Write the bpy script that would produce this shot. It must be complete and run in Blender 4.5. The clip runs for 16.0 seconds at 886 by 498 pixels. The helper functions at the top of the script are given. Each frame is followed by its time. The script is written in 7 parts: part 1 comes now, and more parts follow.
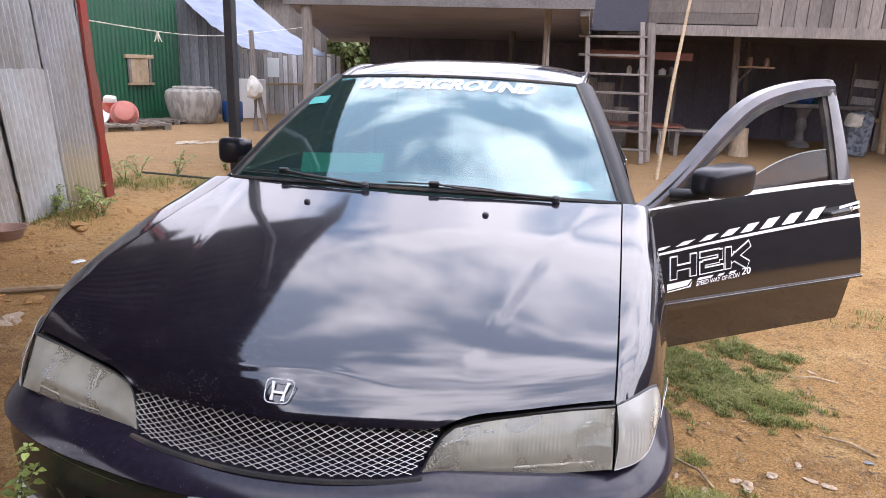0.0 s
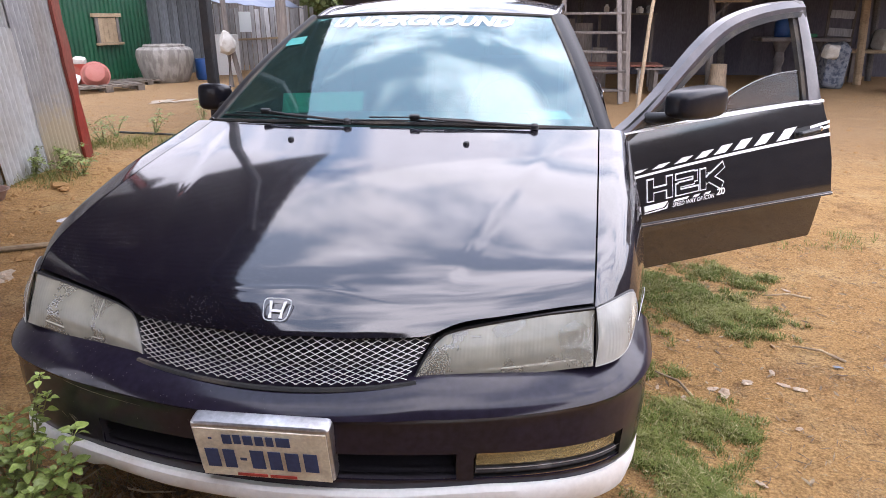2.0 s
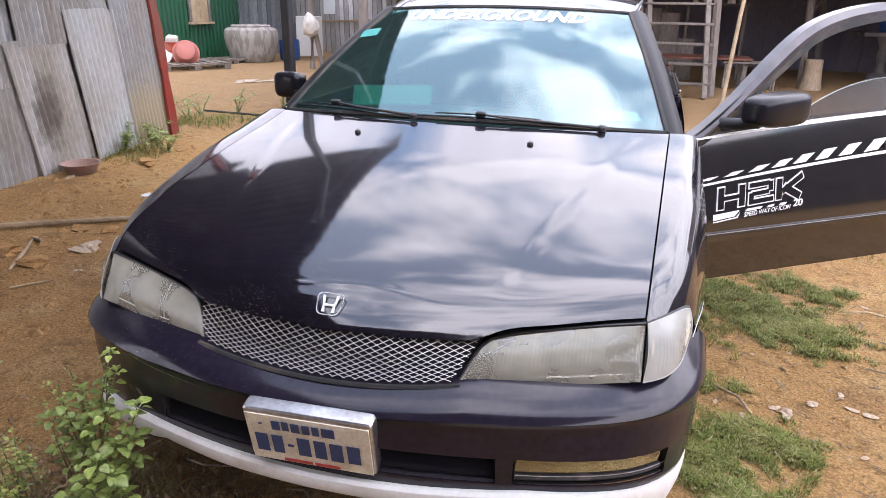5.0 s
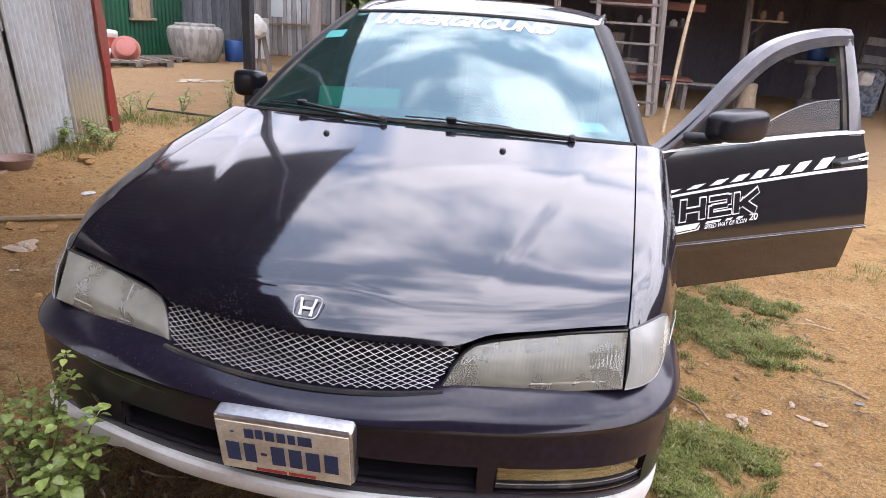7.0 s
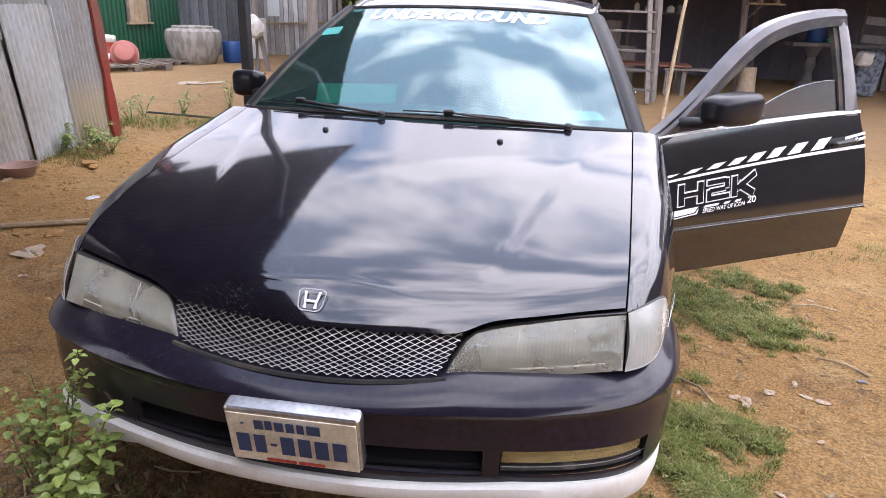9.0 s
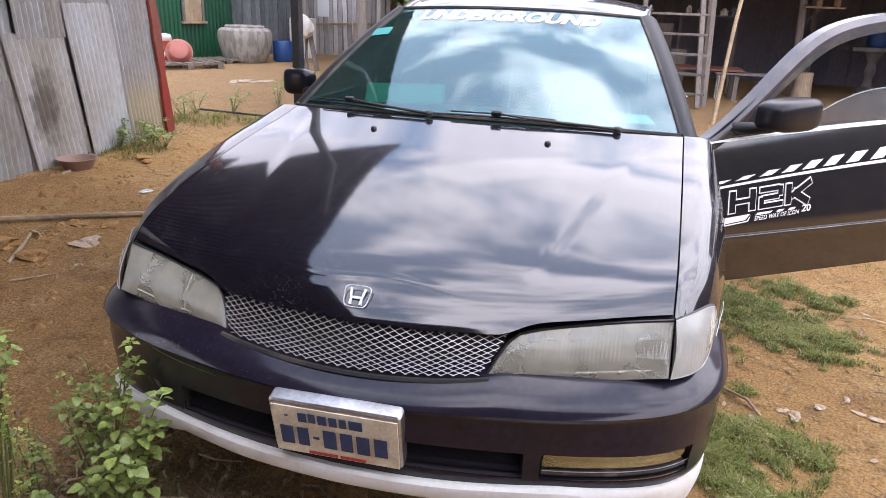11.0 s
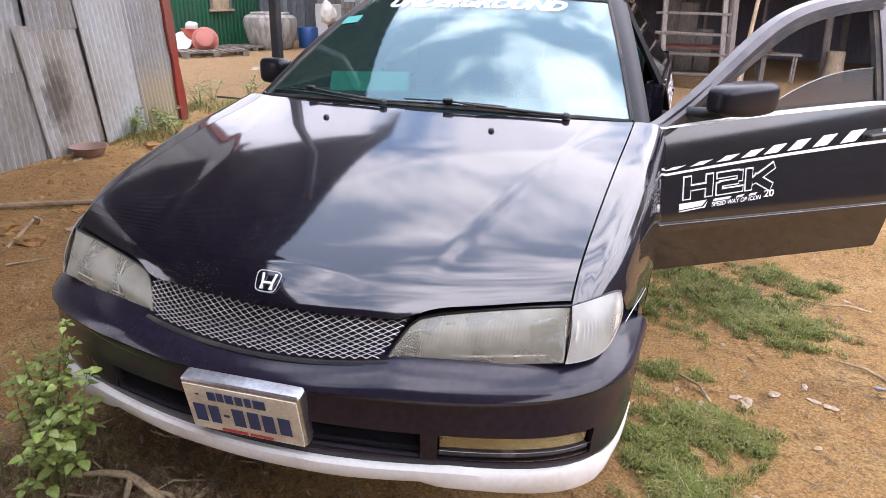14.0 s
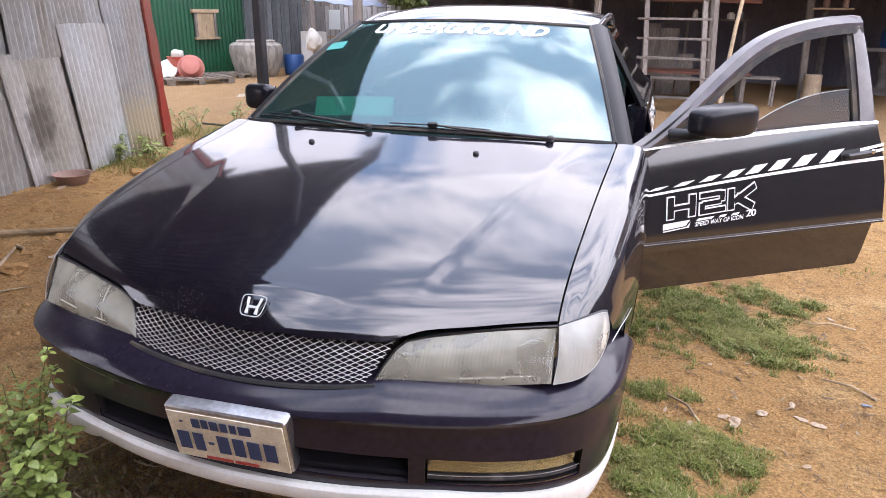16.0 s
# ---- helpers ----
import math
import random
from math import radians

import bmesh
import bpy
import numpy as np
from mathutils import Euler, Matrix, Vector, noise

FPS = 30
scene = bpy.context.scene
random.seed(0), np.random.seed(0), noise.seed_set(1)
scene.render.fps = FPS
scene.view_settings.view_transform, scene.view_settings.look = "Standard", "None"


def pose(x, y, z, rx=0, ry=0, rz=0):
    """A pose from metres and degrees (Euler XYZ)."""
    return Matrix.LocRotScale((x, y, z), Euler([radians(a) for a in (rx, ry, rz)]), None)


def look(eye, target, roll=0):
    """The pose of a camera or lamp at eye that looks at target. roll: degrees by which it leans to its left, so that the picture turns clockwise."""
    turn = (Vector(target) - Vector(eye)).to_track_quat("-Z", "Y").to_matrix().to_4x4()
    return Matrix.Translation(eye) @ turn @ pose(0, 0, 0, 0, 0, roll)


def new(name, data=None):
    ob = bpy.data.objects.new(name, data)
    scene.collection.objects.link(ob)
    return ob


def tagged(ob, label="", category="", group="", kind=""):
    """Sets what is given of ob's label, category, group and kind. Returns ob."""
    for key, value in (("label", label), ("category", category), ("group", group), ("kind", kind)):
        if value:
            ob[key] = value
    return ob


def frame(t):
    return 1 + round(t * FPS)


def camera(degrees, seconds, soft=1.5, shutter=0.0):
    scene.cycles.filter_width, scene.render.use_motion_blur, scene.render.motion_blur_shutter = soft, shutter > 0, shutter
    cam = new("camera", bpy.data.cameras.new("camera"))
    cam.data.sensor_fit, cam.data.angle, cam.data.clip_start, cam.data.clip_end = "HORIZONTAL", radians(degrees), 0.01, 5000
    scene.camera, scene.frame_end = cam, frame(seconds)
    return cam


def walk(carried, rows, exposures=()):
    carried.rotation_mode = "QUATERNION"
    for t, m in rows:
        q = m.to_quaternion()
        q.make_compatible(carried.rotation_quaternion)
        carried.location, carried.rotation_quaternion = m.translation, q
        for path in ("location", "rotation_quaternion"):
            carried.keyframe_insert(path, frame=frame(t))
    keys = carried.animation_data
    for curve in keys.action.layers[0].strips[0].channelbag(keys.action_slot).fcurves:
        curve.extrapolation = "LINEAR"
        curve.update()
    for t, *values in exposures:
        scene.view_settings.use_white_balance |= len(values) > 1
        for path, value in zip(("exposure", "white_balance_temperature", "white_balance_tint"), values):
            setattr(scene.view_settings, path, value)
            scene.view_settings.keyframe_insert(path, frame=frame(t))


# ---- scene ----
cam = camera(66.3, 16.0, 0.85)
PATH = [
    (0, (0.591, -1.085, 1.366), (0.215, 0.81, 0.85), 2.0),
    (0.5, (0.569, -1.123, 1.357), (0.209, 0.761, 0.791), 2.5),
    (1, (0.551, -1.159, 1.324), (0.115, 0.69, 0.698), 3.3),
    (1.5, (0.572, -1.184, 1.318), (0.111, 0.65, 0.666), 1.2),
    (2, (0.61, -1.173, 1.308), (0.286, 0.692, 0.662), -0.2),
    (2.5, (0.639, -1.189, 1.314), (0.415, 0.673, 0.618), 0.3),
    (3, (0.635, -1.153, 1.286), (0.273, 0.634, 0.465), 2.3),
    (3.5, (0.678, -1.078, 1.32), (0.208, 0.707, 0.55), 4.2),
    (4, (0.677, -1.098, 1.349), (0.14, 0.687, 0.623), 1.7),
    (4.5, (0.655, -1.133, 1.36), (0.077, 0.648, 0.658), 0.9),
    (5, (0.648, -1.159, 1.351), (0.127, 0.645, 0.663), 0.9),
    (5.2, (0.631, -1.179, 1.36), (0.15, 0.632, 0.662), 1.1),
    (7.5, (0.549, -1.157, 1.317), (0.201, 0.703, 0.67), 3.8),
    (8, (0.551, -1.172, 1.316), (0.198, 0.676, 0.637), 3.0),
    (8.5, (0.558, -1.181, 1.322), (0.208, 0.667, 0.641), 2.9),
    (8.7, (0.567, -1.188, 1.325), (0.216, 0.662, 0.652), 2.4),
    (10.8, (0.564, -1.183, 1.317), (0.11, 0.645, 0.645), 1.9),
    (11, (0.557, -1.193, 1.322), (0.073, 0.628, 0.651), 2.3),
    (11.5, (0.56, -1.208, 1.337), (0.034, 0.607, 0.682), 3.2),
    (12, (0.65, -1.195, 1.29), (0.118, 0.596, 0.577), 3.6),
    (12.5, (0.787, -1.154, 1.303), (0.216, 0.603, 0.538), 5.1),
    (13, (0.84, -1.134, 1.329), (0.255, 0.628, 0.586), 2.3),
    (13.5, (0.852, -1.138, 1.327), (0.278, 0.624, 0.574), 0.8),
    (14, (0.861, -1.139, 1.35), (0.278, 0.635, 0.633), 1.2),
    (14.5, (0.862, -1.148, 1.378), (0.293, 0.674, 0.782), 0.9),
    (15, (0.868, -1.162, 1.364), (0.316, 0.67, 0.782), 0.8),
    (15.5, (0.863, -1.144, 1.345), (0.315, 0.675, 0.719), 1.2),
    (16, (0.865, -1.141, 1.345), (0.309, 0.668, 0.696), 0.9),
]
walk(cam, [(t, look(eye, target, roll)) for t, eye, target, roll in PATH], exposures=[(0.0, -0.04, 6500, 14), (3.0, -0.06, 6500, 14), (3.6, 0.04, 6500, 14), (4.8, 0.08, 6500, 14), (8.0, -0.05, 6500, 14), (12.3, -0.02, 6500, 14), (13.3, 0.06, 6500, 14), (14.0, 0.08, 6500, 14), (16.0, 0.12, 6500, 14)])

# ---- light ----
SUN_UP, SUN_TURN = radians(70), radians(92)
world = bpy.data.worlds.new("sky")
scene.world = world
world.use_nodes = True
wn, wl = world.node_tree.nodes, world.node_tree.links
wn.clear()


def wnode(kind, **values):
    n = wn.new(kind)
    for k, v in values.items():
        n.inputs[k].default_value = v
    return n


w_out, w_bg = wnode("ShaderNodeOutputWorld"), wnode("ShaderNodeBackground")
w_sky = wnode("ShaderNodeTexSky")
w_sky.sky_type, w_sky.sun_disc = "NISHITA", False
w_sky.sun_elevation, w_sky.sun_rotation = SUN_UP, SUN_TURN
w_sky.dust_density, w_sky.air_density, w_sky.ozone_density = 0.2, 1.4, 4.0
w_co, w_sep = wnode("ShaderNodeTexCoord"), wnode("ShaderNodeSeparateXYZ")
w_up = wnode("ShaderNodeMath")
w_up.operation = "MAXIMUM"
w_up.inputs[1].default_value = 0.12
w_div = wnode("ShaderNodeVectorMath")
w_div.operation = "DIVIDE"
w_noise = wnode("ShaderNodeTexNoise", Scale=1.9, Detail=7.0, Roughness=0.58, Distortion=0.4)
w_ramp = wnode("ShaderNodeValToRGB")
w_ramp.color_ramp.elements[0].color = (0.02, 0.02, 0.02, 1)
w_ramp.color_ramp.elements[0].position, w_ramp.color_ramp.elements[1].position = 0.545, 0.685
w_soft = wnode("ShaderNodeTexNoise", Scale=4.0, Detail=6.0, Roughness=0.6)
w_tone = wnode("ShaderNodeMapRange")
w_tone.inputs["To Min"].default_value, w_tone.inputs["To Max"].default_value = 0.66, 1.36
w_mul = wnode("ShaderNodeMix")
w_mul.data_type = "RGBA"
w_cloud = wnode("ShaderNodeVectorMath")
w_cloud.operation = "SCALE"
w_cloud.inputs[0].default_value = (23.0, 22.8, 26.2)
wl.new(w_co.outputs["Generated"], w_sep.inputs[0])
wl.new(w_sep.outputs["Z"], w_up.inputs[0])
wl.new(w_co.outputs["Generated"], w_div.inputs[0])
wl.new(w_up.outputs[0], w_div.inputs[1])
w_drift = wnode("ShaderNodeVectorMath")
w_drift.inputs[1].default_value = (-0.40, 0.25, 0.0)
wl.new(w_div.outputs[0], w_drift.inputs[0])
wl.new(w_drift.outputs[0], w_noise.inputs["Vector"])
wl.new(w_div.outputs[0], w_soft.inputs["Vector"])
w_more = wnode("ShaderNodeMath")
w_more.operation, w_more.inputs[1].default_value = "MULTIPLY_ADD", 0.075
wl.new(w_noise.outputs["Fac"], w_more.inputs[2])
# clouds bank up towards the horizon
w_low, w_bank = wnode("ShaderNodeMapRange"), wnode("ShaderNodeMath")
w_low.interpolation_type = "SMOOTHSTEP"
w_low.inputs["From Min"].default_value, w_low.inputs["From Max"].default_value = 0.50, 0.80
w_low.inputs["To Min"].default_value, w_low.inputs["To Max"].default_value = 0.15, 0.0
w_bank.operation = "ADD"
wl.new(w_sep.outputs["Z"], w_low.inputs["Value"])
wl.new(w_low.outputs[0], w_bank.inputs[0])
wl.new(w_more.outputs[0], w_bank.inputs[1])
wl.new(w_bank.outputs[0], w_ramp.inputs["Fac"])
wl.new(w_soft.outputs["Fac"], w_tone.inputs["Value"])
# clouds shine where they stand near the veiled sun
w_dot = wnode("ShaderNodeVectorMath")
w_dot.operation = "DOT_PRODUCT"
w_dot.inputs[1].default_value = (math.sin(SUN_TURN) * math.cos(SUN_UP), math.cos(SUN_TURN) * math.cos(SUN_UP), math.sin(SUN_UP))
w_glow = wnode("ShaderNodeMapRange")
w_glow.interpolation_type = "SMOOTHSTEP"
w_glow.inputs["From Min"].default_value, w_glow.inputs["From Max"].default_value = 0.25, 0.97
w_glow.inputs["To Min"].default_value, w_glow.inputs["To Max"].default_value = 0.74, 1.36
w_bright = wnode("ShaderNodeMath")
w_bright.operation = "MULTIPLY"
wl.new(w_co.outputs["Generated"], w_dot.inputs[0])
wl.new(w_dot.outputs["Value"], w_glow.inputs["Value"])
wl.new(w_tone.outputs[0], w_bright.inputs[0])
wl.new(w_glow.outputs[0], w_bright.inputs[1])
wl.new(w_bright.outputs[0], w_cloud.inputs["Scale"])
wl.new(w_glow.outputs[0], w_more.inputs[0])
wl.new(w_ramp.outputs["Color"], w_mul.inputs["Factor"])
w_clear = wnode("ShaderNodeVectorMath")
w_clear.operation, w_clear.inputs["Scale"].default_value = "SCALE", 2.6
wl.new(w_sky.outputs[0], w_clear.inputs[0])
wl.new(w_clear.outputs[0], w_mul.inputs["A"])
wl.new(w_cloud.outputs[0], w_mul.inputs["B"])
wl.new(w_mul.outputs["Result"], w_bg.inputs["Color"])
w_bg.inputs["Strength"].default_value = 0.15
wl.new(w_bg.outputs[0], w_out.inputs["Surface"])

sun_data = bpy.data.lights.new("sun", "SUN")
sun_data.energy, sun_data.angle, sun_data.color = 2.2, radians(130), (1.0, 0.95, 0.86)
sun_ob = new("sun", sun_data)
sun_dir = Vector((math.sin(SUN_TURN) * math.cos(SUN_UP), math.cos(SUN_TURN) * math.cos(SUN_UP), math.sin(SUN_UP)))
sun_ob.matrix_world = look(sun_dir * 50, (0, 0, 0))


# ---- materials ----
def material(name, base, rough=0.6, metal=0.0, vary=0.25, scale=4.0, fine=60.0, bump=0.15, second=None, amount=0.5,
             coat=0.0, spec=0.5, stretch=(1, 1, 1), edge=(0.45, 0.62)):
    """A Principled surface whose colour drifts at two scales, with a second stain colour and a fine relief."""
    m = bpy.data.materials.new(name)
    m.use_nodes = True
    nt = m.node_tree
    b = nt.nodes["Principled BSDF"]
    co = nt.nodes.new("ShaderNodeTexCoord")
    mp = nt.nodes.new("ShaderNodeMapping")
    mp.inputs["Scale"].default_value = stretch
    nt.links.new(co.outputs["Object"], mp.inputs["Vector"])
    n1, n2 = nt.nodes.new("ShaderNodeTexNoise"), nt.nodes.new("ShaderNodeTexNoise")
    n1.inputs["Scale"].default_value, n1.inputs["Detail"].default_value = scale, 5
    n2.inputs["Scale"].default_value, n2.inputs["Detail"].default_value = fine, 4
    for n in (n1, n2):
        nt.links.new(mp.outputs[0], n.inputs["Vector"])
    stain = nt.nodes.new("ShaderNodeMapRange")
    stain.inputs["From Min"].default_value, stain.inputs["From Max"].default_value = edge
    stain.inputs["To Max"].default_value = amount if second else 0.0
    nt.links.new(n1.outputs["Fac"], stain.inputs["Value"])
    mix = nt.nodes.new("ShaderNodeMix")
    mix.data_type = "RGBA"
    mix.inputs["A"].default_value = (*base, 1)
    mix.inputs["B"].default_value = (*(second or base), 1)
    nt.links.new(stain.outputs[0], mix.inputs["Factor"])
    tone = nt.nodes.new("ShaderNodeMapRange")
    tone.inputs["From Min"].default_value, tone.inputs["From Max"].default_value = 0.25, 0.75
    tone.inputs["To Min"].default_value, tone.inputs["To Max"].default_value = 1 - vary, 1 + vary
    nt.links.new(n2.outputs["Fac"], tone.inputs["Value"])
    sc = nt.nodes.new("ShaderNodeVectorMath")
    sc.operation = "SCALE"
    nt.links.new(mix.outputs["Result"], sc.inputs[0])
    nt.links.new(tone.outputs[0], sc.inputs["Scale"])
    nt.links.new(sc.outputs[0], b.inputs["Base Color"])
    b.inputs["Roughness"].default_value, b.inputs["Metallic"].default_value = rough, metal
    b.inputs["Coat Weight"].default_value = coat
    b.inputs["Coat Roughness"].default_value = 0.065
    b.inputs["Specular IOR Level"].default_value = spec
    if bump:
        bp = nt.nodes.new("ShaderNodeBump")
        bp.inputs["Strength"].default_value, bp.inputs["Distance"].default_value = bump, 0.01
        nt.links.new(n2.outputs["Fac"], bp.inputs["Height"])
        nt.links.new(bp.outputs[0], b.inputs["Normal"])
    return m


def dusty(m, size, amount, colour):
    """Adds small pale dust specks to paint, masked out where bright reflections hide them."""
    nt = m.node_tree
    b = nt.nodes["Principled BSDF"]
    co = nt.nodes.new("ShaderNodeTexCoord")
    v = nt.nodes.new("ShaderNodeTexVoronoi")
    v.inputs["Scale"].default_value = size
    nt.links.new(co.outputs["Object"], v.inputs["Vector"])
    big = nt.nodes.new("ShaderNodeTexNoise")
    big.inputs["Scale"].default_value, big.inputs["Detail"].default_value = 9.0, 6
    nt.links.new(co.outputs["Object"], big.inputs["Vector"])
    lim = nt.nodes.new("ShaderNodeMath")
    lim.operation = "MULTIPLY"
    lim.inputs[1].default_value = 0.30
    lie = nt.nodes.new("ShaderNodeMapRange")
    lie.inputs["From Min"].default_value, lie.inputs["From Max"].default_value = 0.28, 0.62
    nt.links.new(big.outputs["Fac"], lie.inputs["Value"])
    away, most = nt.nodes.new("ShaderNodeMapRange"), nt.nodes.new("ShaderNodeMath")
    away.inputs["From Min"].default_value, away.inputs["From Max"].default_value = 0.10, -0.12
    away.inputs["To Min"].default_value, away.inputs["To Max"].default_value = 0.0, 1.0
    where = nt.nodes.new("ShaderNodeSeparateXYZ")
    most.operation = "MULTIPLY"
    nt.links.new(co.outputs["Object"], where.inputs[0])
    nt.links.new(where.outputs["X"], away.inputs["Value"])
    nt.links.new(lie.outputs[0], most.inputs[0])
    nt.links.new(away.outputs[0], most.inputs[1])
    nt.links.new(most.outputs[0], lim.inputs[0])
    less = nt.nodes.new("ShaderNodeMath")
    less.operation = "LESS_THAN"
    nt.links.new(v.outputs["Distance"], less.inputs[0])
    nt.links.new(lim.outputs[0], less.inputs[1])
    few = nt.nodes.new("ShaderNodeSeparateColor")
    nt.links.new(v.outputs["Color"], few.inputs[0])
    gt = nt.nodes.new("ShaderNodeMath")
    gt.operation = "GREATER_THAN"
    gt.inputs[1].default_value = 1 - amount
    nt.links.new(few.outputs[0], gt.inputs[0])
    both = nt.nodes.new("ShaderNodeMath")
    both.operation = "MULTIPLY"
    nt.links.new(less.outputs[0], both.inputs[0])
    nt.links.new(gt.outputs[0], both.inputs[1])
    mix = nt.nodes.new("ShaderNodeMix")
    mix.data_type = "RGBA"
    old = b.inputs["Base Color"].links[0].from_socket
    nt.links.new(old, mix.inputs["A"])
    mix.inputs["B"].default_value = (*colour, 1)
    nt.links.new(both.outputs[0], mix.inputs["Factor"])
    nt.links.new(mix.outputs["Result"], b.inputs["Base Color"])
    return m


def by_object(m, lo, hi):
    """Gives each board, sheet or leaf a tone of its own."""
    nt = m.node_tree
    b = nt.nodes["Principled BSDF"]
    old = b.inputs["Base Color"].links[0].from_socket
    info, span_, mul = nt.nodes.new("ShaderNodeObjectInfo"), nt.nodes.new("ShaderNodeMapRange"), nt.nodes.new("ShaderNodeVectorMath")
    span_.inputs["To Min"].default_value, span_.inputs["To Max"].default_value = lo, hi
    mul.operation = "SCALE"
    nt.links.new(info.outputs["Random"], span_.inputs["Value"])
    nt.links.new(old, mul.inputs[0])
    nt.links.new(span_.outputs[0], mul.inputs["Scale"])
    nt.links.new(mul.outputs[0], b.inputs["Base Color"])


def pane_material(name, tint, gloss, rough=0.02, clear=1.0, haze=(0.5, 0.5, 0.45), ior=1.5, ribs=0.0):
    """Thin glass: it lets tinted light through, mirrors by Fresnel and may carry a hazy film."""
    m = bpy.data.materials.new(name)
    m.use_nodes = True
    nt = m.node_tree
    nt.nodes.clear()
    out, mix, mix2 = (nt.nodes.new(k) for k in ("ShaderNodeOutputMaterial", "ShaderNodeMixShader", "ShaderNodeMixShader"))
    tr, gl, di = (nt.nodes.new(k) for k in ("ShaderNodeBsdfTransparent", "ShaderNodeBsdfGlossy", "ShaderNodeBsdfDiffuse"))
    fr, up, po = nt.nodes.new("ShaderNodeLayerWeight"), nt.nodes.new("ShaderNodeMath"), nt.nodes.new("ShaderNodeMath")
    tr.inputs["Color"].default_value, di.inputs["Color"].default_value = (*tint, 1), (*haze, 1)
    gl.inputs["Roughness"].default_value, gl.inputs["Color"].default_value = rough, (0.91, 0.97, 1, 1)
    fr.inputs["Blend"].default_value = 0.5
    po.operation, po.inputs[1].default_value = "POWER", 5.0
    nt.links.new(fr.outputs["Facing"], po.inputs[0])
    base = ((ior - 1) / (ior + 1)) ** 2 * gloss
    up.operation, up.inputs[1].default_value, up.inputs[2].default_value, up.use_clamp = "MULTIPLY_ADD", 1 - base, base, True
    nt.links.new(po.outputs[0], up.inputs[0])
    mix2.inputs["Fac"].default_value = clear
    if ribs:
        # clouding by noise; the moulded ribs' light and dark lines are painted into haze
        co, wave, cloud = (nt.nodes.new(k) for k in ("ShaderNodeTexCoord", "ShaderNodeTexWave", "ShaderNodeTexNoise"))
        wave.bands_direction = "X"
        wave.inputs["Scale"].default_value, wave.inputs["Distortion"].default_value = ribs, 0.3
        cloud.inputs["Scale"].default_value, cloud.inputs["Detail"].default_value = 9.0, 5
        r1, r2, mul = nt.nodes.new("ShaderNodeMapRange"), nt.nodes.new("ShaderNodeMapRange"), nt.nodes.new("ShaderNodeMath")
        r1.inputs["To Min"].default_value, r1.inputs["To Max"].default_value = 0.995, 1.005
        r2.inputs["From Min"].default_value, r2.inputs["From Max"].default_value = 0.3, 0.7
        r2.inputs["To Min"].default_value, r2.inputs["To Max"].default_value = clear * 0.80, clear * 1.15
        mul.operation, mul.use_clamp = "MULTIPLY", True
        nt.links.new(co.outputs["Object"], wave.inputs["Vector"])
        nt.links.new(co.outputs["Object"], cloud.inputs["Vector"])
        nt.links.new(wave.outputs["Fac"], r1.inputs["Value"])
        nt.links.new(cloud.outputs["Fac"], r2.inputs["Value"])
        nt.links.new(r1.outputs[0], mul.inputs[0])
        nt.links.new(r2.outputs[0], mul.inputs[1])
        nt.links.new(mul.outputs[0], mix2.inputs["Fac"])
    nt.links.new(di.outputs[0], mix2.inputs[1])
    nt.links.new(tr.outputs[0], mix2.inputs[2])
    nt.links.new(up.outputs[0], mix.inputs["Fac"])
    nt.links.new(mix2.outputs[0], mix.inputs[1])
    nt.links.new(gl.outputs[0], mix.inputs[2])
    nt.links.new(mix.outputs[0], out.inputs["Surface"])
    return m


PAINT = dusty(material("black_paint", (0.006, 0.005, 0.009), 0.3, 0.0, 0.3, 3, 40, 0.0, coat=1.0, spec=0.04), 290, 0.24, (0.19, 0.18, 0.17))
PAINT.node_tree.nodes["Principled BSDF"].inputs["Coat IOR"].default_value = 1.85
BUMPER = dusty(material("bumper_paint", (0.012, 0.0095, 0.018), 0.4, 0.0, 0.3, 6, 60, 0.0, (0.017, 0.013, 0.024), 0.4, coat=0.72, spec=0.06), 190, 0.08, (0.10, 0.09, 0.09))
BUMPER.node_tree.nodes["Principled BSDF"].inputs["Coat IOR"].default_value = 1.52
BUMPER.node_tree.nodes["Principled BSDF"].inputs["Coat Roughness"].default_value = 0.13
DOOR_PAINT = material("clean_black_paint", (0.006, 0.006, 0.008), 0.3, 0.0, 0.3, 3, 40, 0.0, coat=1.0, spec=0.04)
DOOR_PAINT.node_tree.nodes["Principled BSDF"].inputs["Coat IOR"].default_value = 1.85
WHITE_PAINT = material("white_paint", (0.72, 0.71, 0.68), 0.4, 0, 0.06, 5, 90, 0.03, (0.45, 0.38, 0.3), 0.5)
BLACK_PLASTIC = material("black_plastic", (0.012, 0.012, 0.013), 0.42, 0, 0.3, 8, 120, 0.05)
RUBBER = material("rubber", (0.015, 0.015, 0.015), 0.75, 0, 0.3, 8, 150, 0.2, (0.12, 0.09, 0.06), 0.4)
CHROME = material("chrome", (0.75, 0.75, 0.76), 0.16, 1.0, 0.1, 6, 60, 0.02)
SILVER = material("silver_badge", (0.80, 0.80, 0.80), 0.3, 0.25, 0.05, 20, 60, 0.0)
DULL_METAL = material("dull_metal", (0.55, 0.55, 0.56), 0.38, 1.0, 0.2, 10, 90, 0.05, (0.25, 0.22, 0.2), 0.6)
WIRE = material("wire", (0.62, 0.60, 0.56), 0.4, 0.6, 0.2, 20, 90, 0.0)
WINDSCREEN = pane_material("windscreen_glass", (0.50, 0.76, 0.74), 3.25, 0.05, 0.97, (0.30, 0.52, 0.52))
SIDE_GLASS = pane_material("side_glass", (0.46, 0.40, 0.36), 0.4, 0.02, 0.96, (0.14, 0.12, 0.10))
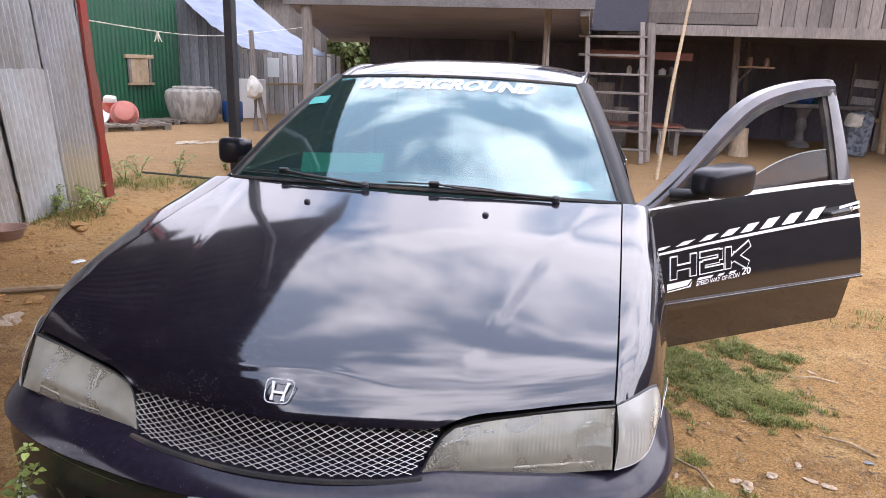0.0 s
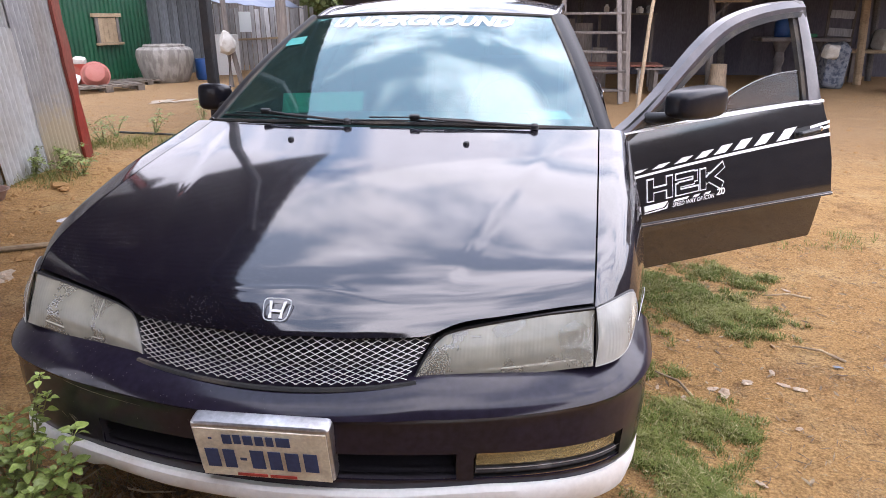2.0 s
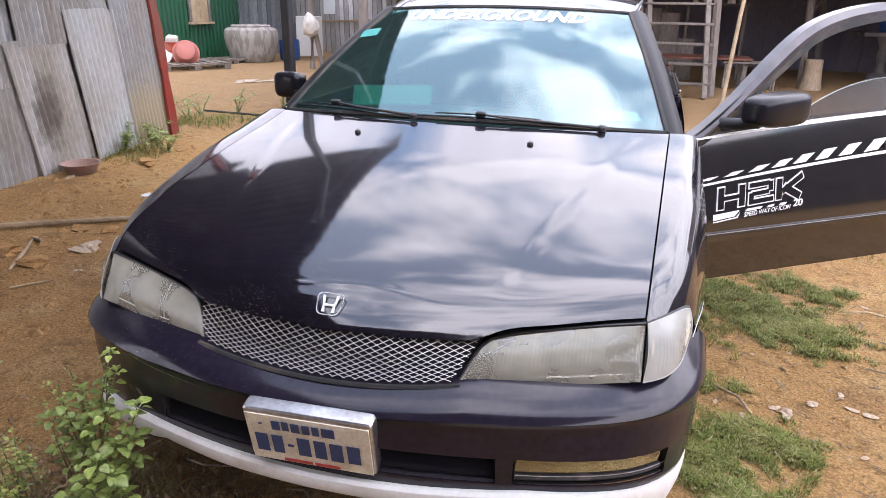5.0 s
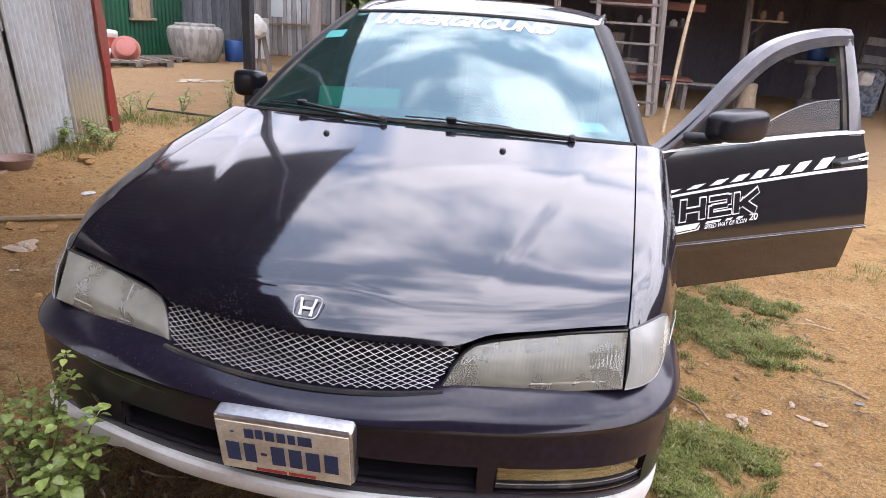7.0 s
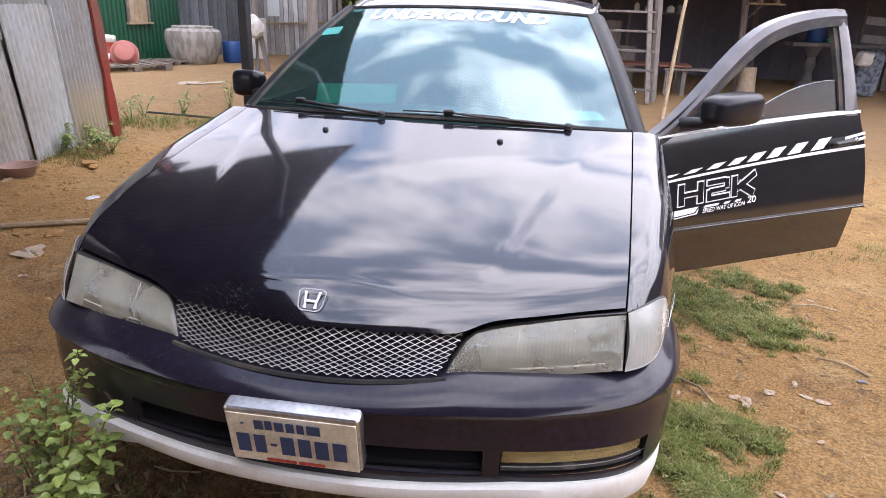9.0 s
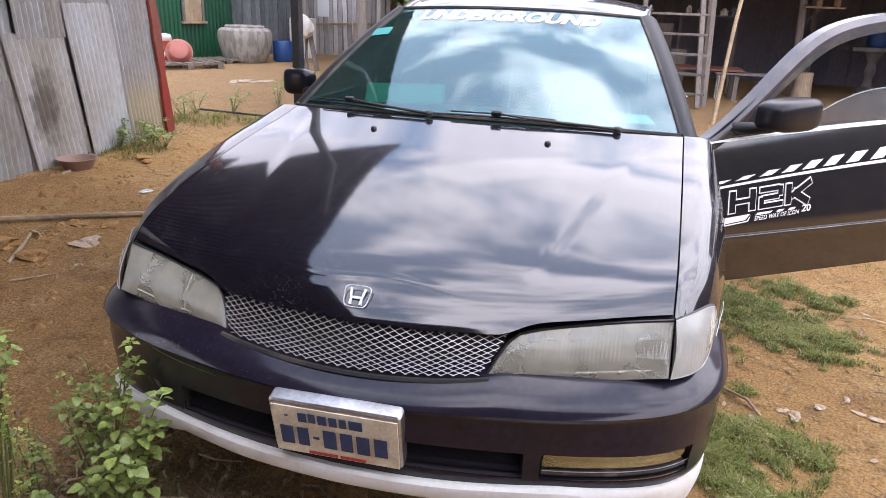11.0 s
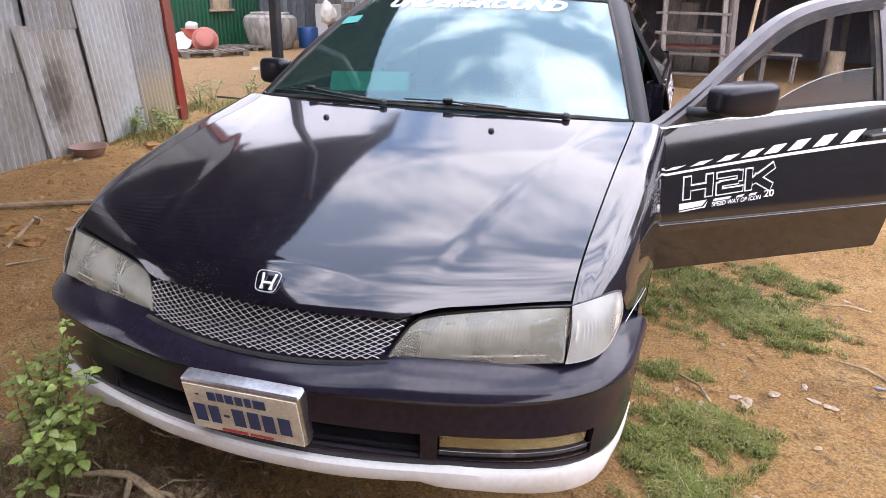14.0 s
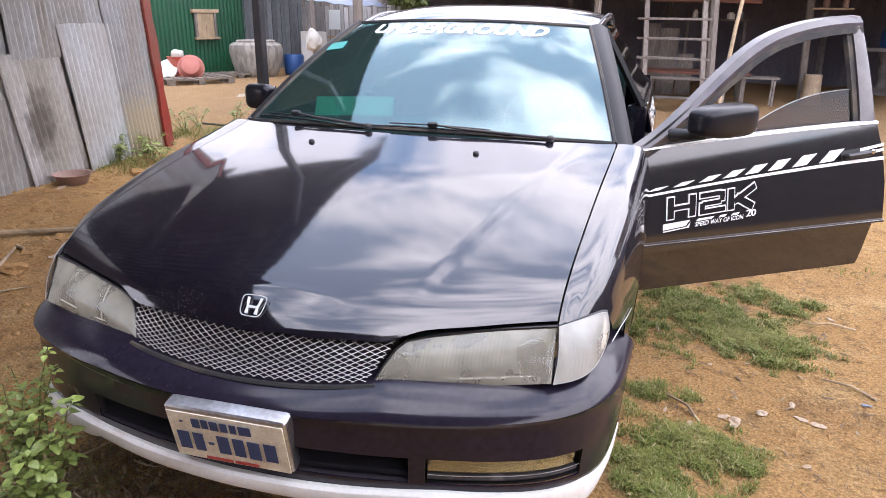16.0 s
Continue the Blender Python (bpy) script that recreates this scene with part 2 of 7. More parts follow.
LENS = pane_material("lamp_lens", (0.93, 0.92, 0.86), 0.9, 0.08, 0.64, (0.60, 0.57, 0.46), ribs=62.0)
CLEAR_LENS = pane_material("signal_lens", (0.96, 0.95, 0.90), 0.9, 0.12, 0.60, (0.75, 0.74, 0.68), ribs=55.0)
FOG_LENS = pane_material("fog_lens", (0.95, 0.86, 0.62), 0.9, 0.1, 0.70, (0.55, 0.42, 0.20))
SCRAPE_AND_GLINT = material("scrape_and_glint", (0.20, 0.165, 0.14), 0.7, 0, 0.3, 60, 160, 0.1, (0.06, 0.05, 0.05), 0.7)
PILLAR_TRIM = material("pillar_trim", (0.010, 0.010, 0.012), 0.45, 0, 0.3, 8, 120, 0.02, spec=0.2)
INTAKE = material("intake_plastic", (0.028, 0.026, 0.031), 0.38, 0, 0.3, 8, 120, 0.05)
SCUFFED = material("scuffed_plastic", (0.022, 0.021, 0.023), 0.6, 0, 0.3, 14, 90, 0.1, (0.14, 0.13, 0.125), 0.6, edge=(0.58, 0.70))
INTERIOR = material("interior_cloth", (0.035, 0.035, 0.038), 0.85, 0, 0.3, 6, 200, 0.2)
PLATE_WHITE = material("plate_enamel", (0.78, 0.73, 0.59), 0.45, 0, 0.15, 14, 120, 0.02, (0.52, 0.44, 0.32), 0.6)
NAVY = material("navy_enamel", (0.035, 0.058, 0.15), 0.5, 0, 0.2, 20, 100, 0.0)
RED_INK = material("red_enamel", (0.45, 0.05, 0.04), 0.5, 0, 0.2, 20, 100, 0.0)
DECAL = material("white_decal", (0.80, 0.80, 0.80), 0.4, 0, 0.05, 8, 60, 0.0)
TEAL_STICKER = material("teal_sticker", (0.04, 0.30, 0.27), 0.5, 0, 0.1, 30, 100, 0.0)
GREEN_PAPER = material("green_paper", (0.07, 0.37, 0.26), 0.7, 0, 0.05, 12, 80, 0.05)
PAPER = material("paper", (0.75, 0.80, 0.80), 0.7, 0, 0.05, 12, 80, 0.05)
LAMP_BOWL = material("lamp_bowl", (0.80, 0.78, 0.69), 0.30, 0.15, 0.1, 14, 60, 0.0, (0.55, 0.54, 0.49), 0.5)
CLEAR_RIM = material("clear_rim", (0.36, 0.36, 0.35), 0.3, 0, 0.08, 14, 60, 0.0)
REFLECTOR = material("reflector", (0.72, 0.72, 0.70), 0.18, 1.0, 0.1, 8, 60, 0.0)

ZINC = material("galvanised_sheet", (0.53, 0.55, 0.56), 0.48, 0.15, 0.16, 2.2, 40, 0.06, (0.40, 0.385, 0.34), 0.7, stretch=(1, 1, 0.35), edge=(0.48, 0.66))
ZINC_DIRTY = material("weathered_sheet", (0.42, 0.43, 0.43), 0.52, 0.15, 0.2, 2.6, 50, 0.08, (0.30, 0.28, 0.24), 0.8, stretch=(1, 1, 0.3), edge=(0.42, 0.6))
YELLOWED = material("mud_splashed_sheet", (0.345, 0.35, 0.355), 0.55, 0.1, 0.2, 2.0, 45, 0.06, (0.27, 0.25, 0.215), 0.8, stretch=(1, 1, 0.25))
STAINED = material("oil_stained_sheet", (0.53, 0.535, 0.525), 0.52, 0.12, 0.2, 2.4, 50, 0.08, (0.37, 0.345, 0.29), 0.7, stretch=(1, 1, 0.3), edge=(0.45, 0.62))


def blotch(m, at, size, colour):
    """A stain of its own shape at a place on a sheet."""
    nt = m.node_tree
    b = nt.nodes["Principled BSDF"]
    old = b.inputs["Base Color"].links[0].from_socket
    co, mp, ln, nz, add, fac, mix = (nt.nodes.new(k) for k in ("ShaderNodeTexCoord", "ShaderNodeMapping", "ShaderNodeVectorMath", "ShaderNodeTexNoise", "ShaderNodeMath", "ShaderNodeMapRange", "ShaderNodeMix"))
    mp.vector_type = "TEXTURE"
    mp.inputs["Location"].default_value, mp.inputs["Scale"].default_value = at, size
    nz.inputs["Scale"].default_value, nz.inputs["Detail"].default_value = 9.0, 6
    ln.operation, add.operation, mix.data_type = "LENGTH", "MULTIPLY_ADD", "RGBA"
    add.inputs[1].default_value = 1.6
    fac.inputs["From Min"].default_value, fac.inputs["From Max"].default_value = 2.05, 1.35
    fac.inputs["To Max"].default_value = 0.75
    nt.links.new(co.outputs["Object"], mp.inputs["Vector"])
    nt.links.new(co.outputs["Object"], nz.inputs["Vector"])
    nt.links.new(mp.outputs[0], ln.inputs[0])
    nt.links.new(nz.outputs["Fac"], add.inputs[0])
    nt.links.new(ln.outputs["Value"], add.inputs[2])
    nt.links.new(add.outputs[0], fac.inputs["Value"])
    nt.links.new(fac.outputs[0], mix.inputs["Factor"])
    nt.links.new(old, mix.inputs["A"])
    mix.inputs["B"].default_value = (*colour, 1)
    nt.links.new(mix.outputs["Result"], b.inputs["Base Color"])


blotch(YELLOWED, (-4.03, 4.45, 0.15), (0.7, 0.7, 0.42), (0.42, 0.35, 0.22))
blotch(STAINED, (-3.88, 3.12, 0.48), (0.17, 0.17, 0.26), (0.10, 0.085, 0.07))
GREEN_SHEET = material("green_sheet", (0.003, 0.060, 0.026), 0.42, 0.0, 0.12, 1.4, 30, 0.04, (0.010, 0.051, 0.030), 0.5)
RED_WOOD = material("red_painted_wood", (0.22, 0.025, 0.015), 0.7, 0, 0.25, 5, 60, 0.2, (0.13, 0.06, 0.04), 0.7, stretch=(1, 1, 0.3))
GREY_WOOD = material("weathered_wood", (0.190, 0.165, 0.147), 0.85, 0, 0.3, 3, 45, 0.3, (0.132, 0.115, 0.102), 0.7, stretch=(1, 1, 0.18))
PALE_WOOD = material("pale_wood", (0.357, 0.264, 0.162), 0.75, 0, 0.25, 4, 50, 0.25, (0.212, 0.153, 0.093), 0.6, stretch=(0.4, 1, 1))
DARK_WOOD = material("dark_wood", (0.14, 0.128, 0.122), 0.85, 0, 0.3, 3, 45, 0.3, (0.085, 0.078, 0.076), 0.7)
SCREEN_BOARD = material("screen_boards", (0.12, 0.105, 0.10), 0.85, 0, 0.3, 3, 45, 0.3, (0.06, 0.055, 0.055), 0.7)
ROOF_SHEET = material("roof_sheet", (0.055, 0.048, 0.045), 0.75, 0.1, 0.2, 2, 30, 0.1, (0.05, 0.04, 0.035), 0.6)
TARP = material("blue_white_tarp", (0.171, 0.198, 0.257), 0.6, 0, 0.06, 2.5, 20, 0.2, (0.135, 0.162, 0.234), 0.6)
OLD_CONCRETE = material("dark_concrete", (0.24, 0.22, 0.21), 0.9, 0, 0.2, 4, 60, 0.4, (0.14, 0.125, 0.12), 0.75)
STEEL_BLACK = material("dark_steel", (0.03, 0.03, 0.032), 0.5, 0.3, 0.2, 6, 60, 0.05, (0.07, 0.05, 0.04), 0.5)
RED_PLASTIC = material("red_plastic", (0.42, 0.07, 0.05), 0.45, 0, 0.1, 6, 60, 0.05, (0.5, 0.2, 0.15), 0.5)
WHITE_PLASTIC = material("white_plastic", (0.75, 0.75, 0.73), 0.5, 0, 0.1, 6, 60, 0.05)
BLUE_PLASTIC = material("blue_plastic", (0.02, 0.07, 0.22), 0.45, 0, 0.1, 6, 60, 0.05)
BOWL_PLASTIC = material("brown_plastic", (0.27, 0.165, 0.13), 0.55, 0, 0.15, 6, 60, 0.08, (0.24, 0.17, 0.13), 0.6)
CLOTH_GREY = material("grey_cloth", (0.20, 0.22, 0.25), 0.9, 0, 0.25, 14, 90, 0.5, (0.05, 0.065, 0.10), 0.9)
SACK = material("pale_sack", (0.55, 0.53, 0.48), 0.85, 0, 0.15, 8, 90, 0.4, (0.40, 0.36, 0.30), 0.6)
CABLE = material("pale_cable", (0.55, 0.52, 0.42), 0.6, 0, 0.15, 8, 60, 0.1)
LEAF = material("weed_leaf", (0.150, 0.205, 0.038), 0.5, 0, 0.25, 40, 160, 0.15, (0.215, 0.265, 0.065), 0.8)
BUD = material("weed_bud", (0.23, 0.27, 0.055), 0.6, 0, 0.25, 60, 160, 0.1, (0.33, 0.34, 0.09), 0.8)
TREE_LEAF = material("tree_leaf", (0.10, 0.14, 0.045), 0.6, 0, 0.35, 1, 6, 0.0, (0.22, 0.24, 0.09), 0.6)
STEM = material("stem", (0.13, 0.15, 0.05), 0.7, 0, 0.2, 8, 60, 0.1, (0.2, 0.13, 0.07), 0.6)
DRY_WOOD = material("dry_wood", (0.46, 0.35, 0.21), 0.9, 0, 0.3, 9, 90, 0.4, (0.14, 0.10, 0.07), 0.7)
CLOD = material("earth_clod", (0.34, 0.195, 0.08), 0.95, 0, 0.25, 8, 90, 0.4, (0.26, 0.15, 0.07), 0.6, spec=0.1)
BLUE_GREY = material("painted_boards", (0.173, 0.191, 0.209), 0.75, 0, 0.3, 2, 40, 0.2, (0.094, 0.101, 0.108), 0.7, stretch=(1, 1, 0.2))

for m in (GREY_WOOD, BLUE_GREY, LEAF, BUD):
    by_object(m, 0.66, 1.28)


def ground_material():
    m = bpy.data.materials.new("dirt")
    m.use_nodes = True
    nt = m.node_tree
    b = nt.nodes["Principled BSDF"]
    co = nt.nodes.new("ShaderNodeTexCoord")

    def tex(scale, detail=6, rough=0.6):
        n = nt.nodes.new("ShaderNodeTexNoise")
        n.inputs["Scale"].default_value, n.inputs["Detail"].default_value, n.inputs["Roughness"].default_value = scale, detail, rough
        nt.links.new(co.outputs["Object"], n.inputs["Vector"])
        return n

    def ramp(src, lo, hi):
        r = nt.nodes.new("ShaderNodeMapRange")
        r.inputs["From Min"].default_value, r.inputs["From Max"].default_value = lo, hi
        nt.links.new(src.outputs["Fac"], r.inputs["Value"])
        return r

    def mix(fac, a, c, blend="MIX"):
        x = nt.nodes.new("ShaderNodeMix")
        x.data_type, x.blend_type = "RGBA", blend
        nt.links.new(fac.outputs[0], x.inputs["Factor"])
        if hasattr(a, "outputs"):
            nt.links.new(a.outputs["Result"], x.inputs["A"])
        else:
            x.inputs["A"].default_value = (*a, 1)
        x.inputs["B"].default_value = (*c, 1)
        return x

    large, mid, grain, grit = tex(0.35), tex(2.2), tex(14, 8, 0.7), tex(95, 5, 0.7)
    c = mix(ramp(large, 0.38, 0.66), (0.46, 0.272, 0.108), (0.34, 0.190, 0.074))
    c = mix(ramp(mid, 0.50, 0.72), c, (0.49, 0.325, 0.150))
    c = mix(ramp(tex(1.2, 8, 0.68), 0.55, 0.66), c, (0.27, 0.152, 0.066))
    c = mix(ramp(grain, 0.53, 0.68), c, (0.20, 0.110, 0.046))
    # the colour turns greyer along y, from 4 m to 7.5 m
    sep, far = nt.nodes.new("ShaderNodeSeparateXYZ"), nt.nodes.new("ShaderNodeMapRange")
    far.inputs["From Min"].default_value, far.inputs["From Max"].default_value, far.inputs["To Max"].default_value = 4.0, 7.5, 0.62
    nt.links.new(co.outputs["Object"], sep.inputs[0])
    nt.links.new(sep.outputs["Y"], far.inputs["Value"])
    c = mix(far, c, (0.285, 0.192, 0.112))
    c = mix(ramp(tex(5.5, 8, 0.72), 0.56, 0.66), c, (0.26, 0.155, 0.072))
    c = mix(ramp(tex(34, 6, 0.75), 0.575, 0.66), c, (0.45, 0.31, 0.16))
    c = mix(ramp(tex(47, 5, 0.75), 0.63, 0.70), c, (0.16, 0.092, 0.042))
    g = ramp(grit, 0.3, 0.75)
    g.inputs["To Min"].default_value, g.inputs["To Max"].default_value = 0.42, 1.52
    sc = nt.nodes.new("ShaderNodeVectorMath")
    sc.operation = "SCALE"
    nt.links.new(c.outputs["Result"], sc.inputs[0])
    nt.links.new(g.outputs[0], sc.inputs["Scale"])
    nt.links.new(sc.outputs[0], b.inputs["Base Color"])
    b.inputs["Roughness"].default_value = 0.95
    b.inputs["Specular IOR Level"].default_value = 0.15
    add = nt.nodes.new("ShaderNodeMath")
    add.operation = "MULTIPLY_ADD"
    add.inputs[1].default_value = 0.3
    nt.links.new(grit.outputs["Fac"], add.inputs[0])
    nt.links.new(grain.outputs["Fac"], add.inputs[2])
    bp = nt.nodes.new("ShaderNodeBump")
    bp.inputs["Strength"].default_value, bp.inputs["Distance"].default_value = 1.0, 0.042
    nt.links.new(add.outputs[0], bp.inputs["Height"])
    nt.links.new(bp.outputs[0], b.inputs["Normal"])
    return m


DIRT = ground_material()

# ---- building helpers ----
places = {}


def thing(name, at, label, category, group="", kind=""):
    ob = new(name)
    ob.empty_display_size = 0.1
    ob.location = at
    places[ob] = Matrix.Translation(at)
    return tagged(ob, label, category, group, kind)


def mesh_of(name, bm, mat, smooth=True, split=0.6):
    me = bpy.data.meshes.new(name)
    bmesh.ops.recalc_face_normals(bm, faces=bm.faces)
    if smooth:
        for f in bm.faces:
            f.smooth = True
        for e in bm.edges:
            if len(e.link_faces) == 2 and e.calc_face_angle(0) > split:
                e.smooth = False
    bm.to_mesh(me)
    bm.free()
    me.materials.append(mat)
    return me


def put(name, bm, mat, label="", category="", group="", kind="", smooth=True):
    """A top-level thing of one mesh, its geometry in world metres."""
    ob = new(name, mesh_of(name, bm, mat, smooth))
    places[ob] = Matrix.Identity(4)
    return tagged(ob, label, category, group, kind)


def part(name, bm, mat, parent, label="", smooth=True):
    """One mesh under a thing or a part, its geometry in world metres."""
    ob = new(name, mesh_of(name, bm, mat, smooth))
    ob.parent = parent
    ob.matrix_parent_inverse = places[parent].inverted()
    places[ob] = Matrix.Identity(4)
    return tagged(ob, label)


def piece(name, me, parent, m):
    """A part that shares its mesh with others alike, at the world pose m."""
    ob = new(name, me)
    ob.parent = parent
    ob.matrix_parent_inverse = places[parent].inverted()
    ob.matrix_basis = m
    places[ob] = m
    return ob


def sheet(fn, us, vs, thick=0.0, keep=None):
    """A grid of points fn(u, v); keep(u, v) says which cells stay."""
    bm = bmesh.new()
    g = [[bm.verts.new(fn(u, v)) for v in vs] for u in us]
    for i in range(len(us) - 1):
        for j in range(len(vs) - 1):
            if keep is None or keep((us[i] + us[i + 1]) / 2, (vs[j] + vs[j + 1]) / 2):
                bm.faces.new((g[i][j], g[i + 1][j], g[i + 1][j + 1], g[i][j + 1]))
    bmesh.ops.delete(bm, geom=[v for v in bm.verts if not v.link_faces], context="VERTS")
    if thick:
        bmesh.ops.recalc_face_normals(bm, faces=bm.faces)
        bmesh.ops.solidify(bm, geom=bm.faces[:], thickness=thick)
    return bm


def box(size, m=None, bevel=0.0, seg=2):
    bm = bmesh.new()
    bmesh.ops.create_cube(bm, size=1)
    bmesh.ops.scale(bm, vec=size, verts=bm.verts)
    if bevel:
        bmesh.ops.bevel(bm, geom=bm.edges[:], offset=bevel, segments=seg, affect="EDGES", profile=0.6)
    if m is not None:
        bmesh.ops.transform(bm, matrix=m, verts=bm.verts)
    return bm


def span(a, b, w, h, bevel=0.0, roll=0.0, seg=1):
    """A bar from a to b of w across and h deep."""
    a, b = Vector(a), Vector(b)
    q = (b - a).to_track_quat("Z", "Y").to_matrix().to_4x4()
    return box((w, h, (b - a).length), Matrix.Translation((a + b) / 2) @ q @ pose(0, 0, 0, 0, 0, roll), bevel, seg)


def tube(points, radii, sides=8, closed=True):
    """A tube along points."""
    bm = bmesh.new()
    pts = [Vector(p) for p in points]
    if not isinstance(radii, (list, tuple)):
        radii = [radii] * len(pts)
    rings = []
    for i, p in enumerate(pts):
        t = (pts[min(i + 1, len(pts) - 1)] - pts[max(i - 1, 0)]).normalized()
        q = t.to_track_quat("Z", "Y").to_matrix()
        rings.append([bm.verts.new(p + q @ Vector((math.cos(k * math.tau / sides), math.sin(k * math.tau / sides), 0)) * radii[i]) for k in range(sides)])
    for r0, r1 in zip(rings, rings[1:]):
        for k in range(sides):
            bm.faces.new((r0[k], r0[(k + 1) % sides], r1[(k + 1) % sides], r1[k]))
    if closed:
        bm.faces.new(rings[0][::-1])
        bm.faces.new(rings[-1])
    return bm


def lathe(profile, at=(0, 0, 0), sides=32, m=None):
    """A turned body from (radius, height) pairs."""
    bm = bmesh.new()
    rings = [[bm.verts.new((r * math.cos(k * math.tau / sides), r * math.sin(k * math.tau / sides), z)) for k in range(sides)] for r, z in profile]
    for r0, r1 in zip(rings, rings[1:]):
        for k in range(sides):
            bm.faces.new((r0[k], r0[(k + 1) % sides], r1[(k + 1) % sides], r1[k]))
    bm.faces.new(rings[0][::-1])
    bm.faces.new(rings[-1])
    bmesh.ops.transform(bm, matrix=(m or Matrix.Identity(4)), verts=bm.verts)
    bmesh.ops.translate(bm, vec=at, verts=bm.verts)
    return bm


def merge(*parts):
    """One bmesh out of several."""
    out = bmesh.new()
    for p in parts:
        me = bpy.data.meshes.new("tmp")
        p.to_mesh(me)
        p.free()
        out.from_mesh(me)
        bpy.data.meshes.remove(me)
    return out


def outline(points, fn, thick=0.0):
    """A flat polygon of 2D points laid through fn(a, b)."""
    bm = bmesh.new()
    bm.faces.new([bm.verts.new(fn(*p)) for p in points])
    if thick:
        bmesh.ops.recalc_face_normals(bm, faces=bm.faces)
        bmesh.ops.solidify(bm, geom=bm.faces[:], thickness=thick)
    return bm


def letters(body, width, height, fn, bold=0.0, slant=0.0, cuts=0):
    """Writing in the built-in font, fitted to width x height from (0, 0), laid through fn(a, b)."""
    cu = bpy.data.curves.new("writing", "FONT")
    cu.body, cu.size, cu.offset, cu.shear, cu.resolution_u = body, 1.0, bold, slant, 3
    ob = bpy.data.objects.new("writing", cu)
    me = bpy.data.meshes.new_from_object(ob)
    bm = bmesh.new()
    bm.from_mesh(me)
    bpy.data.objects.remove(ob)
    bpy.data.meshes.remove(me)
    xs, ys = [v.co.x for v in bm.verts], [v.co.y for v in bm.verts]
    x0, x1, y0, y1 = min(xs), max(xs), min(ys), max(ys)
    for v in bm.verts:
        v.co = fn((v.co.x - x0) / (x1 - x0) * width, (v.co.y - y0) / (y1 - y0) * height)
    return bm


def steps(a, b, n):
    return [a + (b - a) * i / n for i in range(n + 1)]


def ease(x, lo=0.0, hi=1.0):
    x = max(0.0, min(1.0, (x - lo) / (hi - lo)))
    return x * x * (3 - 2 * x)


def rnd(a, b):
    return a + (b - a) * random.random()

# ---- the ground ----
def ground_z(x, y):
    near = max(0.0, 1 - math.hypot(x, y - 3) / 14)
    z = 0.030 * noise.noise((x * 0.7, y * 0.7, 3)) + 0.014 * noise.noise((x * 3, y * 3, 8)) + 0.006 * noise.noise((x * 9, y * 9, 1))
    return z * near


def ground():
    def axis(lo, hi, step, far):
        inner = list(np.arange(lo, hi, step))
        grow, out = step, []
        edge = hi
        while edge < far:
            out.append(edge)
            grow *= 1.35
            edge += grow
        out.append(far)
        back, grow, edge = [], step, lo - step
        while edge > -far:
            back.append(edge)
            grow *= 1.35
            edge -= grow
        back.append(-far)
        return back[::-1] + inner + out

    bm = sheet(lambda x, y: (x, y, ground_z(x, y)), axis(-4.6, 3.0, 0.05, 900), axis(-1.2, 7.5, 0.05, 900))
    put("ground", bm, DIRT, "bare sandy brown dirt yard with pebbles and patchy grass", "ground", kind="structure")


ground()


# ---- the car ----
def seam_x(y):
    return 0.705 + 0.04 * max(0.0, min(1.0, (y - 0.28) / 1.05))


EDGE_X = [0, 0.175, 0.299, 0.348, 0.382, 0.405, 0.440, 0.487, 0.534, 0.653, 0.705, 0.76]
EDGE_Y = [0.096, 0.110, 0.131, 0.142, 0.160, 0.172, 0.185, 0.200, 0.216, 0.260, 0.279, 0.300]


def softly(x, xs, ys):
    """Interpolation with rounded corners."""
    return sum(float(np.interp(abs(x + d), xs, ys)) for d in (-0.016, -0.008, 0.0, 0.008, 0.016)) / 5


def hood_front(x):
    return softly(x, EDGE_X, EDGE_Y)


def hood_rear(x):
    return 1.168 + 0.155 * (x / 0.74) ** 2


def hood_z(x, y):
    yr = hood_rear(x)
    yf = 0.095 + 0.184 * (abs(x) / 0.705) ** 1.8
    v = max(0.0, min(1.1, (y - yf) / (yr - yf)))
    g = 0.80 * (1 - max(0.0, 1 - v) ** 1.5) + 0.20 * (1 - math.exp(-max(-0.025, y - yf) / 0.05))
    zf, zr = 0.641 + 0.054 * (x / 0.705) ** 2, 0.919 - 0.012 * (x / 0.74) ** 2
    xc = 0.388 + 0.25 * (y - 0.27)
    crease = 0.0033 * ease(xc - abs(x), -0.026, 0.016) * ease(v, 0.04, 0.16) * (1 - 0.7 * ease(v, 0.8, 1.0))
    # a bent seam across the nose, from an old knock
    line = 0.192 - 0.042 * ease(-x, 0.15, 0.37) + 0.005 * math.sin(x * 17)
    dent = 0.0022 * math.exp(-((y - line) / 0.009) ** 2) * ease(x, -0.40, -0.25) * (1 - ease(x, 0.05, 0.30))
    return zf + (zr - zf) * g + crease + dent + 0.33 * max(0.0, v - 0.76) ** 2


def fender_out(y):
    return 0.876 - (0.058 * ((0.95 - y) / 0.55) ** 2 if y < 0.95 else 0.0)


PLAN = [(0, 0), (0.2, 0.008), (0.4, 0.04), (0.55, 0.082), (0.68, 0.14), (0.765, 0.205), (0.824, 0.29), (0.857, 0.40), (0.872, 0.60)]


